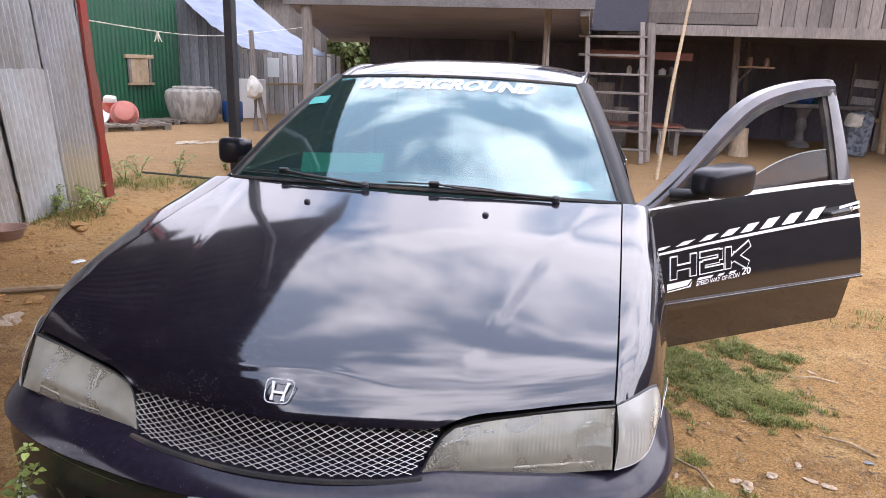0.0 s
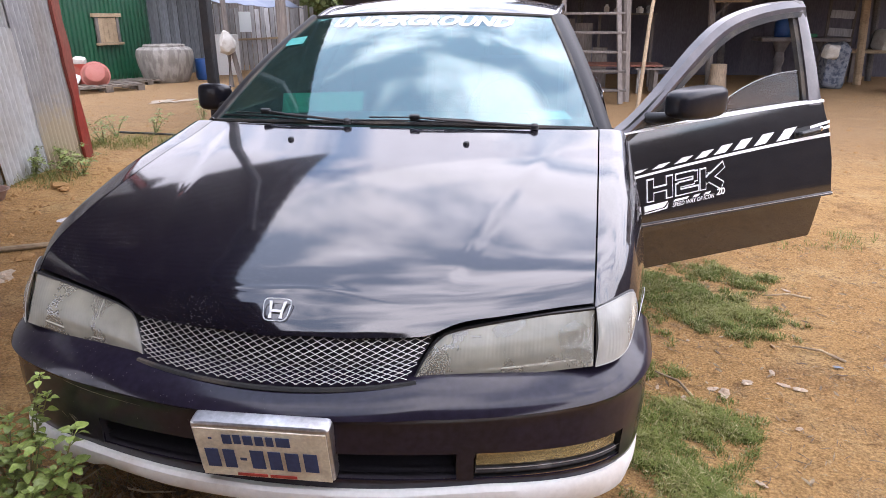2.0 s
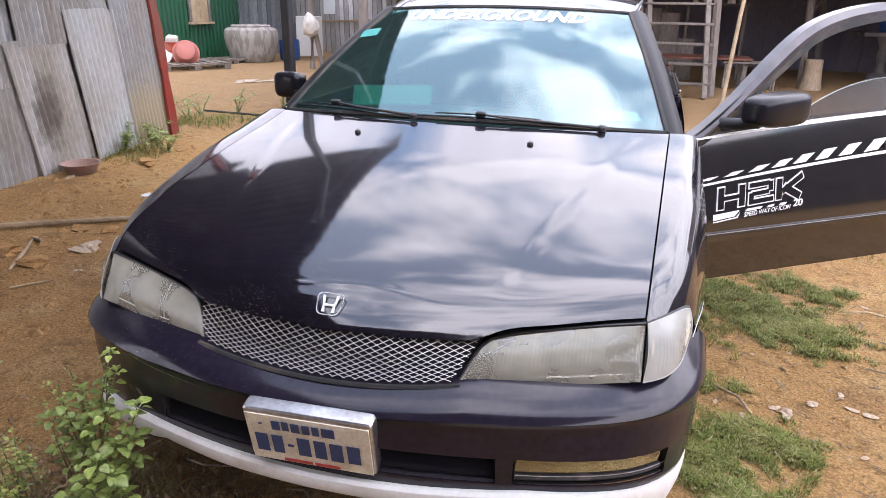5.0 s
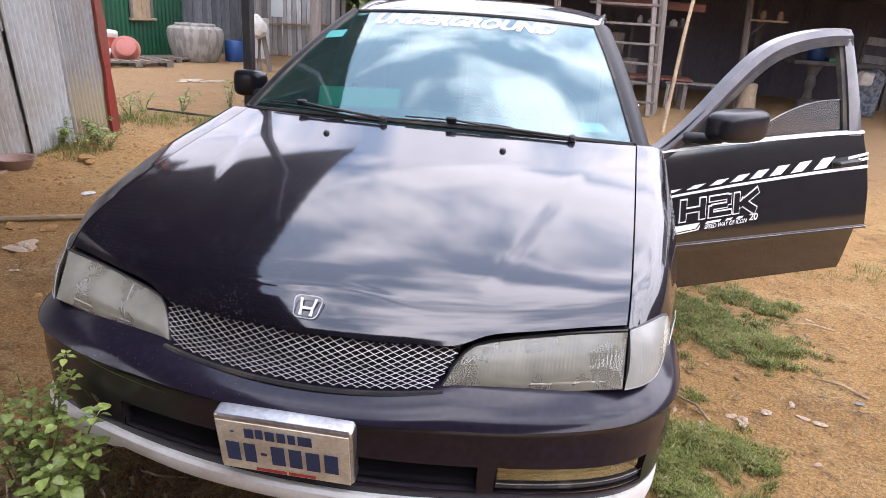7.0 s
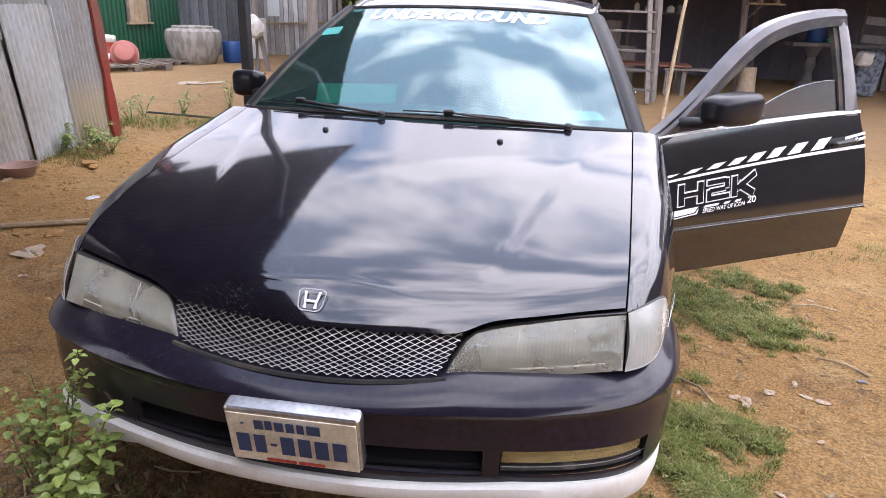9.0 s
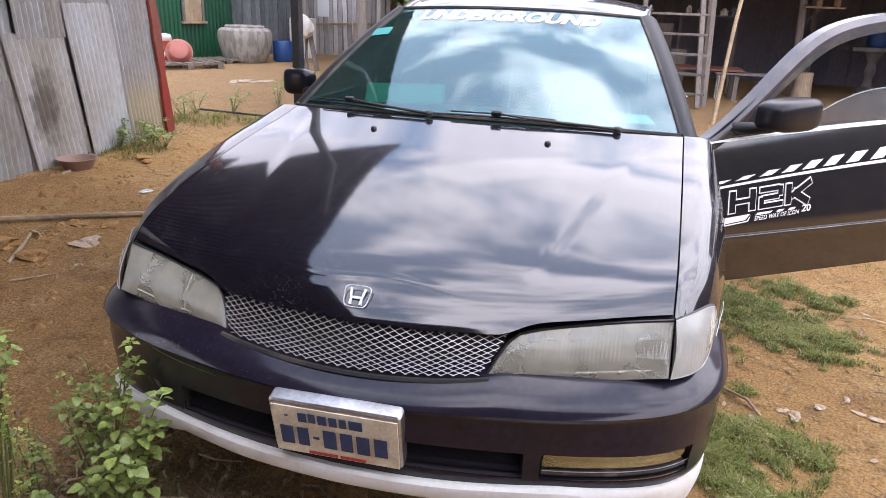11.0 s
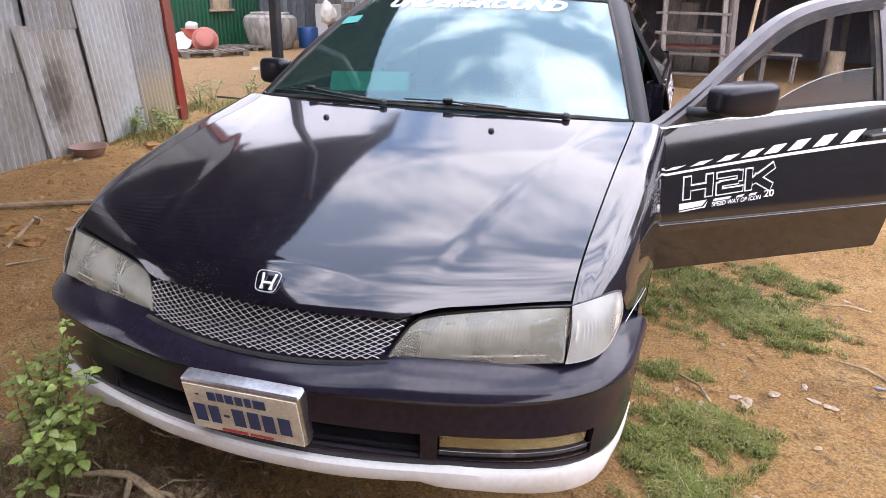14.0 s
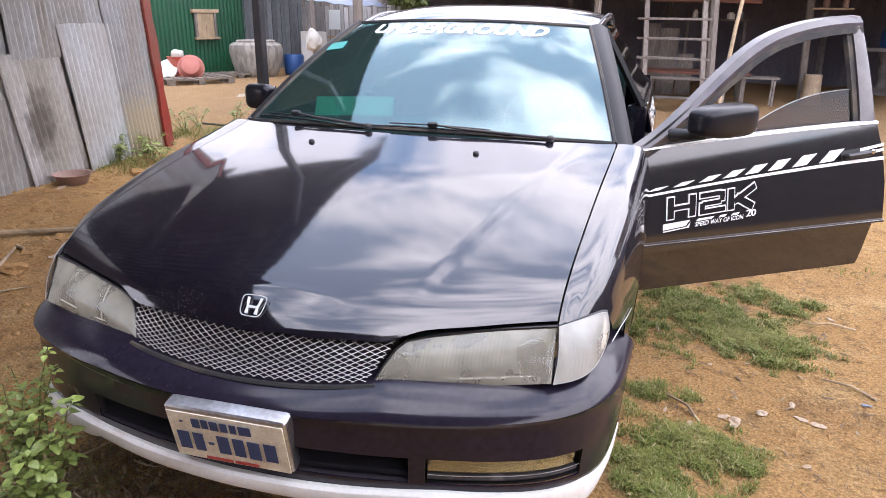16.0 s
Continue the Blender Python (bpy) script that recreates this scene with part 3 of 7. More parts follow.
def plan_curve():
    """The bumper's outline from above, smoothed, by its length."""
    pts = [(-PLAN[1][0], PLAN[1][1])] + PLAN + [(0.878, 0.8)]
    out = []
    for i in range(1, len(pts) - 2):
        p0, p1, p2, p3 = (np.array(pts[i + k], float) for k in (-1, 0, 1, 2))
        for t in np.linspace(0, 1, 12, endpoint=False):
            out.append(0.5 * (2 * p1 + (p2 - p0) * t + (2 * p0 - 5 * p1 + 4 * p2 - p3) * t * t + (3 * p1 - p0 - 3 * p2 + p3) * t ** 3))
    out.append(np.array(PLAN[-1], float))
    out = np.array(out)
    along = np.r_[0, np.cumsum(np.hypot(*np.diff(out, axis=0).T))]
    return out, along


PLAN_PTS, PLAN_LEN = plan_curve()
PLAN_END = float(PLAN_LEN[-1])


def bumper_at(s, inset, z):
    """A point of the bumper s metres from its middle (either side), set back from the outline."""
    a = min(abs(s), PLAN_END)
    x, y = (float(np.interp(a, PLAN_LEN, PLAN_PTS[:, k])) for k in (0, 1))
    b, c = min(a + 0.01, PLAN_END), max(a - 0.01, 0)
    dx, dy = (float(np.interp(b, PLAN_LEN, PLAN_PTS[:, k]) - np.interp(c, PLAN_LEN, PLAN_PTS[:, k])) for k in (0, 1))
    ln = math.hypot(dx, dy)
    x, y = x - dy / ln * inset, y + dx / ln * inset
    return (math.copysign(x, s) if s else x, y, z)


def side_x(y, z):
    """The body's side, outermost a little under the belt line."""
    x = 0.872 - 0.62 * max(0.0, z - 0.62) ** 2 - 0.10 * max(0.0, 0.45 - z) ** 1.3
    x -= 0.055 * max(0.0, (2.3 - y) / 0.95) * ease(z, 0.70, 0.93)
    if y > 3.7:
        x -= 0.10 * ((y - 3.7) / 0.95) ** 2.2
    return x


WHEELS = (0.955, 3.67)


def in_arch(y, z):
    return any(math.hypot(y - c, z - 0.31) < 0.355 for c in WHEELS)


def windscreen(u, v, lift=0.0):
    x = (0.735 - 0.19 * v) * u
    y = (1.22 + 0.125 * u * u) * (1 - v) + (1.97 + 0.075 * u * u) * v
    z = (0.945 - 0.022 * u * u) * (1 - v) + (1.325 - 0.018 * u * u) * v
    bow = 0.022 * math.sin(math.pi * v)
    return (x, y - (bow + lift) * 0.45, z + (bow + lift) * 0.88)


def on_screen(x, v, lift=0.003):
    return windscreen(x / (0.735 - 0.19 * v), v, lift)


def roof_at(u, v):
    """The roof, from the windscreen's head to the rear window's."""
    y = 1.975 + 0.075 * u * u + v * (3.22 - 1.975 - 0.14 * u * u)
    half = 0.55 + 0.02 * math.sin(math.pi * v)
    z = 1.326 + 0.098 * math.sin(math.pi * min(1, v * 0.9 + 0.05)) ** 0.8 - 0.012
    return (half * u, y, z - 0.045 * abs(u) ** 3.0 - 0.004)


DOOR_AT, DOOR_WAY, DOOR_OUT = Vector((0.84, 1.32, 0)), Vector((0.77, 0.64, 0)).normalized(), Vector((0.64, -0.77, 0)).normalized()


def door_skin(a, z):
    """How far the open door's skin stands out at a height."""
    if z < 0.53:
        return -0.012 + 0.02 * (z - 0.53)
    return 0.026 - 0.15 * (z - 0.55) - 0.16 * max(0.0, z - 0.55) ** 2


def door_pt(a, z, out=0.0):
    return DOOR_AT + DOOR_WAY * a + DOOR_OUT * (door_skin(a, z) + out) + Vector((0, 0, z))


def door_rear(z):
    pts = [(0.32, 1.235), (0.40, 1.262), (0.53, 1.290), (0.70, 1.292), (0.84, 1.275), (0.95, 1.240)]
    return float(np.interp(z, [p[0] for p in pts], [p[1] for p in pts]))


def door_foot(a):
    return 0.371 - 0.033 * a


def belt_z(a):
    return 0.910 + 0.058 * a - 0.017 * a * a


def car():
    c = thing("car", (0, 2.3, 0), "black four-door sedan with white front lip and one open door", "car")
    # bonnet
    us, vs = steps(-1, 1, 90), [0, 0.006, 0.014, 0.025, 0.04] + steps(0.05, 0.16, 22) + steps(0.18, 1, 32)

    def bonnet(u, v):
        x = u * 0.72
        y = hood_front(x) + v * (hood_rear(x) - hood_front(x))
        k = (seam_x(y) - 0.002) / 0.72
        x = u * 0.72 * k
        y = hood_front(x) + v * (hood_rear(x) - hood_front(x))
        return (x, y, hood_z(x, y))

    hood = part("bonnet", sheet(bonnet, us, vs, 0.012), PAINT, c, "dusty black bonnet")
    for sx in (-1, 1):
        bm = lathe([(0.011, 0), (0.011, 0.004), (0.008, 0.010), (0.003, 0.012)], sides=12)
        z = hood_z(0.305, 1.04)
        bmesh.ops.transform(bm, matrix=pose(sx * 0.305, 1.04, z - 0.001, 12), verts=bm.verts)
        part("washer_nozzle", bm, BLACK_PLASTIC, hood)
    emblem(c)
    # wings
    for sx in (-1, 1):
        def wing(s, v):
            y0 = 0.268 + 0.142 * min(1, s / 0.62)
            y = y0 + v * (1.335 - y0)
            xs, xo = seam_x(y) + 0.0025, fender_out(y)
            a = s * math.pi / 2
            zs = hood_z(seam_x(y), y) - 0.001
            q = ease(v, 0.15, 0.95)
            z = zs - (zs - 0.60) * (1 - math.cos(a)) ** (1.15 + 0.6 * q)
            near = math.exp(-(y - y0) / 0.05) * ease(s, 0.0, 0.12)
            low = 0.690 - 0.020 * min(1, s / 0.62) - 0.09 * max(0, s - 0.62)
            return (sx * (xs + (xo - xs) * math.sin(a) ** (0.85 - 0.22 * q)), y, z + (low - z) * near)

        fender = part("front_wing", merge(
            sheet(wing, steps(0, 1, 16), steps(0, 1, 30), 0.004),
            sheet(lambda y, z: (sx * (fender_out(y) - 0.10 * max(0, 0.45 - z) ** 1.3), y, z), steps(0.435, 1.335, 40), steps(0.24, 0.602, 16), 0.004, lambda y, z: not in_arch(y, z) and y > 0.58)), PAINT, c)
        part("side_marker", box((0.01, 0.06, 0.03), pose(sx * 0.872, 1.22, 0.62), 0.003), FOG_LENS, fender, "small orange side marker")
    bumper(c)
    lamps(c)
    grille(c)
    inner = merge(box((1.24, 0.85, 0.30), pose(0, 0.78, 0.42)), box((1.30, 0.75, 0.20), pose(0, 0.90, 0.60)), box((0.70, 0.06, 0.14), pose(0, 0.235, 0.57)))
    part("engine_bay", inner, BLACK_PLASTIC, c)
    # thin bright tube stands in for the reflected highlight on the wing's edge
    part("edge_highlight", tube([(0.824, 0.425, 0.594), (0.838, 0.50, 0.600), (0.852, 0.57, 0.604), (0.860, 0.63, 0.604)], 0.0010, 5), DULL_METAL, c)
    cabin(c)
    body(c)
    for y in WHEELS:
        for sx in (-1, 1):
            wheel(c, sx, y)
    open_door(c)
    return c


def emblem(c):
    z = hood_z(0, 0.137)
    m = pose(0.004, 0.137, z + 0.004, 47)

    def lay(a, b):
        return m @ Vector((a * 0.88, b * 0.92, 0.003))

    ring = bmesh.new()
    outer, innr = [], []
    for k in range(40):
        t = k * math.tau / 40
        cx, cy = math.copysign(abs(math.cos(t)) ** 0.45, math.cos(t)), math.copysign(abs(math.sin(t)) ** 0.45, math.sin(t))
        w = 0.036 + 0.004 * cy
        outer.append(ring.verts.new(lay(cx * w, cy * 0.030)))
        innr.append(ring.verts.new(lay(cx * (w - 0.0028), cy * 0.0274)))
    for k in range(40):
        ring.faces.new((outer[k], outer[(k + 1) % 40], innr[(k + 1) % 40], innr[k]))
    bmesh.ops.solidify(ring, geom=ring.faces[:], thickness=0.005)
    bars = []
    for sx in (-1, 1):
        bars.append(outline([(sx * 0.010, -0.022), (sx * 0.0185, -0.022), (sx * 0.017, -0.006), (sx * 0.023, 0.022), (sx * 0.0165, 0.022), (sx * 0.0125, -0.006)], lay, 0.004))
    bars.append(outline([(-0.0135, -0.006), (0.0135, -0.006), (0.0145, 0.000), (-0.0145, 0.000)], lay, 0.004))
    part("emblem", merge(ring, *bars), SILVER, c, "chrome badge on the bonnet edge", smooth=False)


def bumper(c):
    profile = [(0.130, 0.572), (0.10, 0.569), (0.075, 0.562), (0.045, 0.550), (0.020, 0.535), (0.006, 0.523), (0.0, 0.512), (0.005, 0.504),
               (0.009, 0.495), (0.008, 0.47), (0.007, 0.445), (0.008, 0.420), (0.010, 0.400), (0.012, 0.378), (0.013, 0.352), (0.015, 0.340), (0.018, 0.324), (0.028, 0.308)]
    rows = steps(0, len(profile) - 1, len(profile) - 1)
    cols = sorted({round(s, 4) for s in steps(-PLAN_END, PLAN_END, 96)} | {-0.43, 0.43, 0.468, 0.85, -0.468, -0.85})

    def sag(s):
        """How far the lower openings drop towards the corners."""
        return 0.05 * min(0.42, max(0.0, abs(s) - 0.47))

    def at(s, k):
        inset, z = profile[int(k)]
        z -= 0.024 * max(0.0, 1 - (s / 0.36) ** 2) * ease(z, 0.47, 0.575)
        if k >= 11:
            z -= sag(s) if k < 14 else 1.2 * sag(s)
        return bumper_at(s, inset, z)

    def keep(s, k):
        intake = abs(s) < 0.43 and 11 <= k < 14
        fog = 0.468 < s < 0.85 and 11 <= k < 14
        return not (intake or fog)

    b = part("front_bumper", sheet(at, cols, rows, -0.004, keep), BUMPER, c, "scuffed black bumper")

    # the lower lip: deeper towards the corners, with a step
    def lip(s, k):
        a = abs(s)
        top = float(np.interp(a, [0, 0.3, 0.5, 0.63, 0.79, 0.90, 0.95, 1.24], [0.319, 0.326, 0.334, 0.323, 0.311, 0.305, 0.302, 0.262]))
        low = float(np.interp(a, [0, 0.25, 0.43, 0.475, 0.55, 0.79, 0.88, 0.94, 1.0, 1.24], [0.279, 0.283, 0.293, 0.281, 0.275, 0.247, 0.234, 0.236, 0.246, 0.254]))
        inset, t = [(0.028, 1.0), (0.004, 1.0), (-0.004, 0.82), (-0.006, 0.35), (0.0, 0.0), (0.022, -0.04)][int(k)]
        return bumper_at(s, inset + 0.018 * ease(a, 0.75, 1.0), low + (top - low) * t)

    part("front_lip", sheet(lip, steps(-PLAN_END, PLAN_END, 120), steps(0, 5, 5), 0.005), WHITE_PAINT, c, "white painted lower lip")
    # air intake: a dark box behind the opening, with two slats
    rec = []
    for s0, s1 in ((-0.43, 0.43),):
        rec.append(sheet(lambda s, k: bumper_at(s, [0.008, 0.05, 0.05, 0.013][int(k)], [0.420, 0.412, 0.358, 0.352][int(k)]), steps(s0, s1, 20), steps(0, 3, 3)))
    rec += [sheet(lambda d, z: bumper_at(e, d, z), [0.006, 0.05], [0.352, 0.420]) for e in (-0.43, 0.43)]
    part("air_intake", merge(*rec), INTAKE, b)
    for z in (0.388, 0.366):
        part("slat", sheet(lambda s, k: bumper_at(s, [0.018, 0.045, 0.045, 0.018][int(k)], z + [0, 0, 0.006, 0.006][int(k)]), steps(-0.425, 0.425, 20), steps(0, 3, 3)), INTAKE, b)
    for sx in (1,):
        slot = sheet(lambda s, k: bumper_at(sx * s, [0.008, 0.045, 0.05, 0.013][int(k)], [0.420, 0.414, 0.356, 0.352][int(k)] - sag(s)), steps(0.468, 0.85, 16), steps(0, 3, 3))
        ends = [sheet(lambda d, z: bumper_at(sx * s, d, z - sag(s)), [0.008, 0.05], [0.352, 0.420]) for s in (0.468, 0.85)]
        fog = part("fog_lamp", merge(slot, *ends), BLACK_PLASTIC, b)
        part("lens", sheet(lambda s, k: bumper_at(sx * s, [0.045, 0.014, 0.012, 0.016, 0.045][int(k)], [0.421, 0.420, 0.402, 0.382, 0.379][int(k)] - sag(s)), steps(0.474, 0.832, 20), steps(0, 4, 4)), FOG_LENS, fog, "yellowed fog lamp lens")
        part("reflector", sheet(lambda s, z: bumper_at(sx * s, 0.040, z - sag(s)), steps(0.48, 0.83, 10), [0.379, 0.420]), REFLECTOR, fog)
        part("sill", sheet(lambda s, k: bumper_at(sx * s, [0.046, 0.016, 0.012, 0.016][int(k)], [0.377, 0.374, 0.366, 0.359][int(k)] - sag(s)), steps(0.472, 0.843, 18), steps(0, 3, 3), 0.002), SCUFFED, fog, "scuffed grey plastic sill")
        part("sill_edge", tube([bumper_at(sx * s, 0.011, 0.375 - sag(s)) for s in steps(0.474, 0.850, 16)], 0.0009, 5), DULL_METAL, fog)
    random.seed(33)
    slivers = []
    for k in range(9):
        s0, z0 = -rnd(0.50, 0.60), rnd(0.375, 0.455)
        ln, w = rnd(0.02, 0.06), rnd(0.0010, 0.0028)
        slivers.append(sheet(lambda u, v: bumper_at(s0 + ln * u, 0.0055, z0 - 0.75 * ln * u + w * v * math.sin(math.pi * (0.05 + 0.9 * u))), steps(0, 1, 6), [-1, 1]))
    # this longest sliver paints the pale highlight that runs along the bumper's crease
    slivers.append(sheet(lambda u, v: bumper_at(-0.56 + 0.38 * u, 0.0045, 0.503 - 0.026 * u ** 0.5 + 0.0011 * v * (1 - 0.8 * u)), steps(0, 1, 24), [-1, 1]))
    part("scrape", merge(*slivers), SCRAPE_AND_GLINT, b, "pale brown scrape marks and a painted crease highlight")
    plate(c)


def plate(c):
    m = pose(0.018, -0.024, 0.424, 102, 0, 3)

    def lay(a, b, up=0.0):
        return m @ Vector((a - 0.148, b - 0.082, up))

    holder = part("number_plate", box((0.304, 0.156, 0.042), m @ pose(0, 0.003, -0.022), 0.011, 3), DULL_METAL, c, "number plate in a dull chrome holder")
    part("plate_face", box((0.290, 0.140, 0.003), m @ pose(0, -0.002, 0.000), 0.001), PLATE_WHITE, holder, smooth=False)
    def bar(name, mat, x0, y0, x1, y1):
        part(name, outline([(x0, y0), (x1, y0), (x1, y1), (x0, y1)], lambda a, b: lay(a, b, 0.004), 0.0012), mat, holder, smooth=False)

    for x, w in ((0.066, 0.020), (0.090, 0.016), (0.112, 0.020), (0.138, 0.018), (0.162, 0.016), (0.184, 0.030)):
        bar("small_bar", NAVY, x, 0.112, x + w, 0.138)
    bar("dash", NAVY, 0.034, 0.122, 0.042, 0.126)
    for x, w in ((0.020, 0.030), (0.060, 0.026), (0.120, 0.030), (0.160, 0.028), (0.198, 0.030), (0.238, 0.030)):
        bar("large_bar", NAVY, x, 0.040, x + w, 0.094)
    bar("dash", NAVY, 0.096, 0.063, 0.110, 0.070)
    for x0, x1 in ((0.082, 0.150), (0.156, 0.216)):
        bar("red_bar", RED_INK, x0, 0.016, x1, 0.024)


def lamps(c):
    low_in, low_out = Vector((0.322, 0.107, 0.559)), Vector((0.708, 0.204, 0.575))
    # the upper edge: a slanted inner end, a rounded knee, then a long straight run
    top_x = [0.322, 0.341, 0.358, 0.380, 0.416, 0.475, 0.535, 0.607, 0.706]
    top_y = [0.107, 0.136, 0.154, 0.169, 0.182, 0.200, 0.218, 0.240, 0.266]
    top_z = [0.559, 0.599, 0.626, 0.644, 0.653, 0.662, 0.670, 0.678, 0.687]
    for sx in (-1, 1):
        def flip(p):
            return (sx * p[0], p[1], p[2])

        def lens(u, v, back=0.0):
            low = low_in.lerp(low_out, u) - Vector((0, 0, 0.006 * math.sin(math.pi * u)))
            x = 0.322 + 0.384 * u
            top = Vector((x, float(np.interp(x, top_x, top_y)), float(np.interp(x, top_x, top_z))))
            p = low.lerp(top, v)
            bow = 0.020 * math.sin(math.pi * u) ** 0.5 * math.sin(math.pi * v)
            return flip((p.x, p.y - bow + back, p.z))

        def flute(u, v):
            """The pressed ribs of the lens."""
            zone = ease(u, 0.36, 0.40) * (1 - ease(u, 0.72, 0.74)) * ease(v, 0.38, 0.46) + ease(u, 0.82, 0.85) + ease(v, 0.45, 0.5) * ease(u, 0.08, 0.12) * (1 - ease(u, 0.30, 0.34))
            return lens(u, v, -0.00022 * zone * math.sin(u * math.tau * 44))

        lamp = part("headlamp", sheet(lambda u, k: lens(u, [0.02, 0, 1, 0.98][int(k)], [0.09, 0.006, 0.004, 0.09][int(k)]), steps(0, 1, 16), steps(0, 3, 3)), BLACK_PLASTIC, c, "headlamp with a hazy ribbed lens")
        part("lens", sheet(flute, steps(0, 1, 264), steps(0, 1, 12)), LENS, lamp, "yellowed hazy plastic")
        part("reflector", sheet(lambda u, v: lens(0.03 + 0.94 * u, 0.10 + 0.86 * v, 0.034 + 0.055 * math.sin(math.pi * v) * abs(math.sin(math.pi * (u * 2.3 + 0.02))) ** 0.6), steps(0, 1, 48), steps(0, 1, 16)), LAMP_BOWL, lamp, "dulled silver reflector bowls")
        bulb = Vector(lens(0.24, 0.56, 0.045))
        part("bulb", lathe([(0.004, -0.02), (0.009, -0.012), (0.010, 0.004), (0.006, 0.014), (0.001, 0.016)], bulb, 12, pose(0, 0, 0, 90)), CHROME, lamp)
        rim = [lens(u, 0.10 + 0.02 * u, 0.012) for u in steps(0.10, 0.90, 20)]
        part("lower_rim", tube(rim, 0.0022, 5), WHITE_PLASTIC, lamp)
        part("divider", tube([lens(0.40, v, 0.012) for v in steps(0.10, 0.92, 8)], 0.0018, 5), DULL_METAL, lamp)
        part("lamp_seal", tube([lens(u, 1.0, 0.0) for u in steps(0, 1, 20)], 0.0035, 5), BLACK_PLASTIC, lamp)
        si_l, so_l, si_t, so_t = Vector((0.713, 0.205, 0.574)), Vector((0.812, 0.385, 0.588)), Vector((0.710, 0.260, 0.690)), Vector((0.806, 0.405, 0.687))

        def signal(u, v, back=0.0):
            # the lower edge sweeps up to a rounded outer corner
            low = si_l.lerp(so_l, u) + Vector((0, 0, 0.018 * u ** 6 - 0.010 * math.sin(math.pi * u)))
            top = si_t.lerp(so_t, u) + Vector((0, 0, -0.010 * u ** 8))
            p = low.lerp(top, v)
            out = 0.022 * math.sin(math.pi * u) * (1 - 0.85 * v ** 2) + 0.008 * math.sin(math.pi * v)
            return flip((p.x + out * 0.75, p.y - out * 0.6 + back, p.z))

        def ribbed(u, v):
            zone = ease(u, 0.12, 0.2) * (1 - ease(u, 0.86, 0.9)) * ease(v, 0.10, 0.16) * (1 - ease(v, 0.55, 0.8))
            return signal(u, v, -0.0006 * zone * math.sin(u * math.tau * 16))

        sig = part("turn_signal", sheet(lambda u, k: signal(u, [0.02, 0, 1, 0.98][int(k)], [0.05, 0.002, 0.002, 0.05][int(k)]), steps(0, 1, 14), steps(0, 3, 3)), BLACK_PLASTIC, c, "clear corner turn signal")
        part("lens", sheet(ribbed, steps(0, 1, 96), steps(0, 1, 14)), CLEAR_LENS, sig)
        part("reflector", sheet(lambda u, v: signal(0.06 + 0.86 * u, 0.08 + 0.84 * v, 0.012 + 0.03 * math.sin(math.pi * u) * math.sin(math.pi * v)), steps(0, 1, 14), steps(0, 1, 10)), LAMP_BOWL, sig)
        loop = [signal(u, 0, -0.001) for u in steps(0, 1, 14)] + [signal(1, v, -0.001) for v in steps(0.08, 0.92, 8)] + [signal(u, 1, -0.001) for u in steps(1, 0, 14)] + [signal(0, v, -0.001) for v in steps(1, 0, 6)]
        part("lens_rim", tube(loop, 0.0011, 5), CLEAR_RIM, sig, "pale plastic rim")


def grille(c):
    def at(x, v):
        """The mesh sheet, from the bumper's top to under the bonnet's edge."""
        k = abs(x) / 0.36
        lo = (0.062 + 0.050 * k ** 2, 0.549 + 0.022 * k ** 2)
        hi = (0.118 + 0.062 * k ** 2, 0.648 + 0.004 * k)
        return Vector((x, lo[0] + (hi[0] - lo[0]) * v - 0.012 * math.sin(math.pi * v), lo[1] + (hi[1] - lo[1]) * v))

    wires = []
    pitch, shift = 0.0265, 0.235
    n = 21
    for sgn in (-1, 1):
        for i in range(-n, n + 1):
            x0 = i * pitch
            pts = []
            for v in steps(-0.02, 1.02, 40):
                x = x0 + sgn * (v - 0.5) * shift
                lim = 0.312 + 0.052 * v
                if abs(x) < lim:
                    pts.append(at(x, v))
            if len(pts) > 2:
                wires.append(tube(pts[::3] + pts[-1:] if len(pts) > 8 else pts, 0.00095, 4))
    g = part("grille_mesh", merge(*wires), WIRE, c, "pale expanded metal mesh grille", smooth=False)
    part("grille_edge", merge(
        tube([at(x, -0.05) + Vector((0, -0.008, -0.006)) for x in steps(-0.33, 0.33, 24)], 0.007, 6)), RUBBER, g)


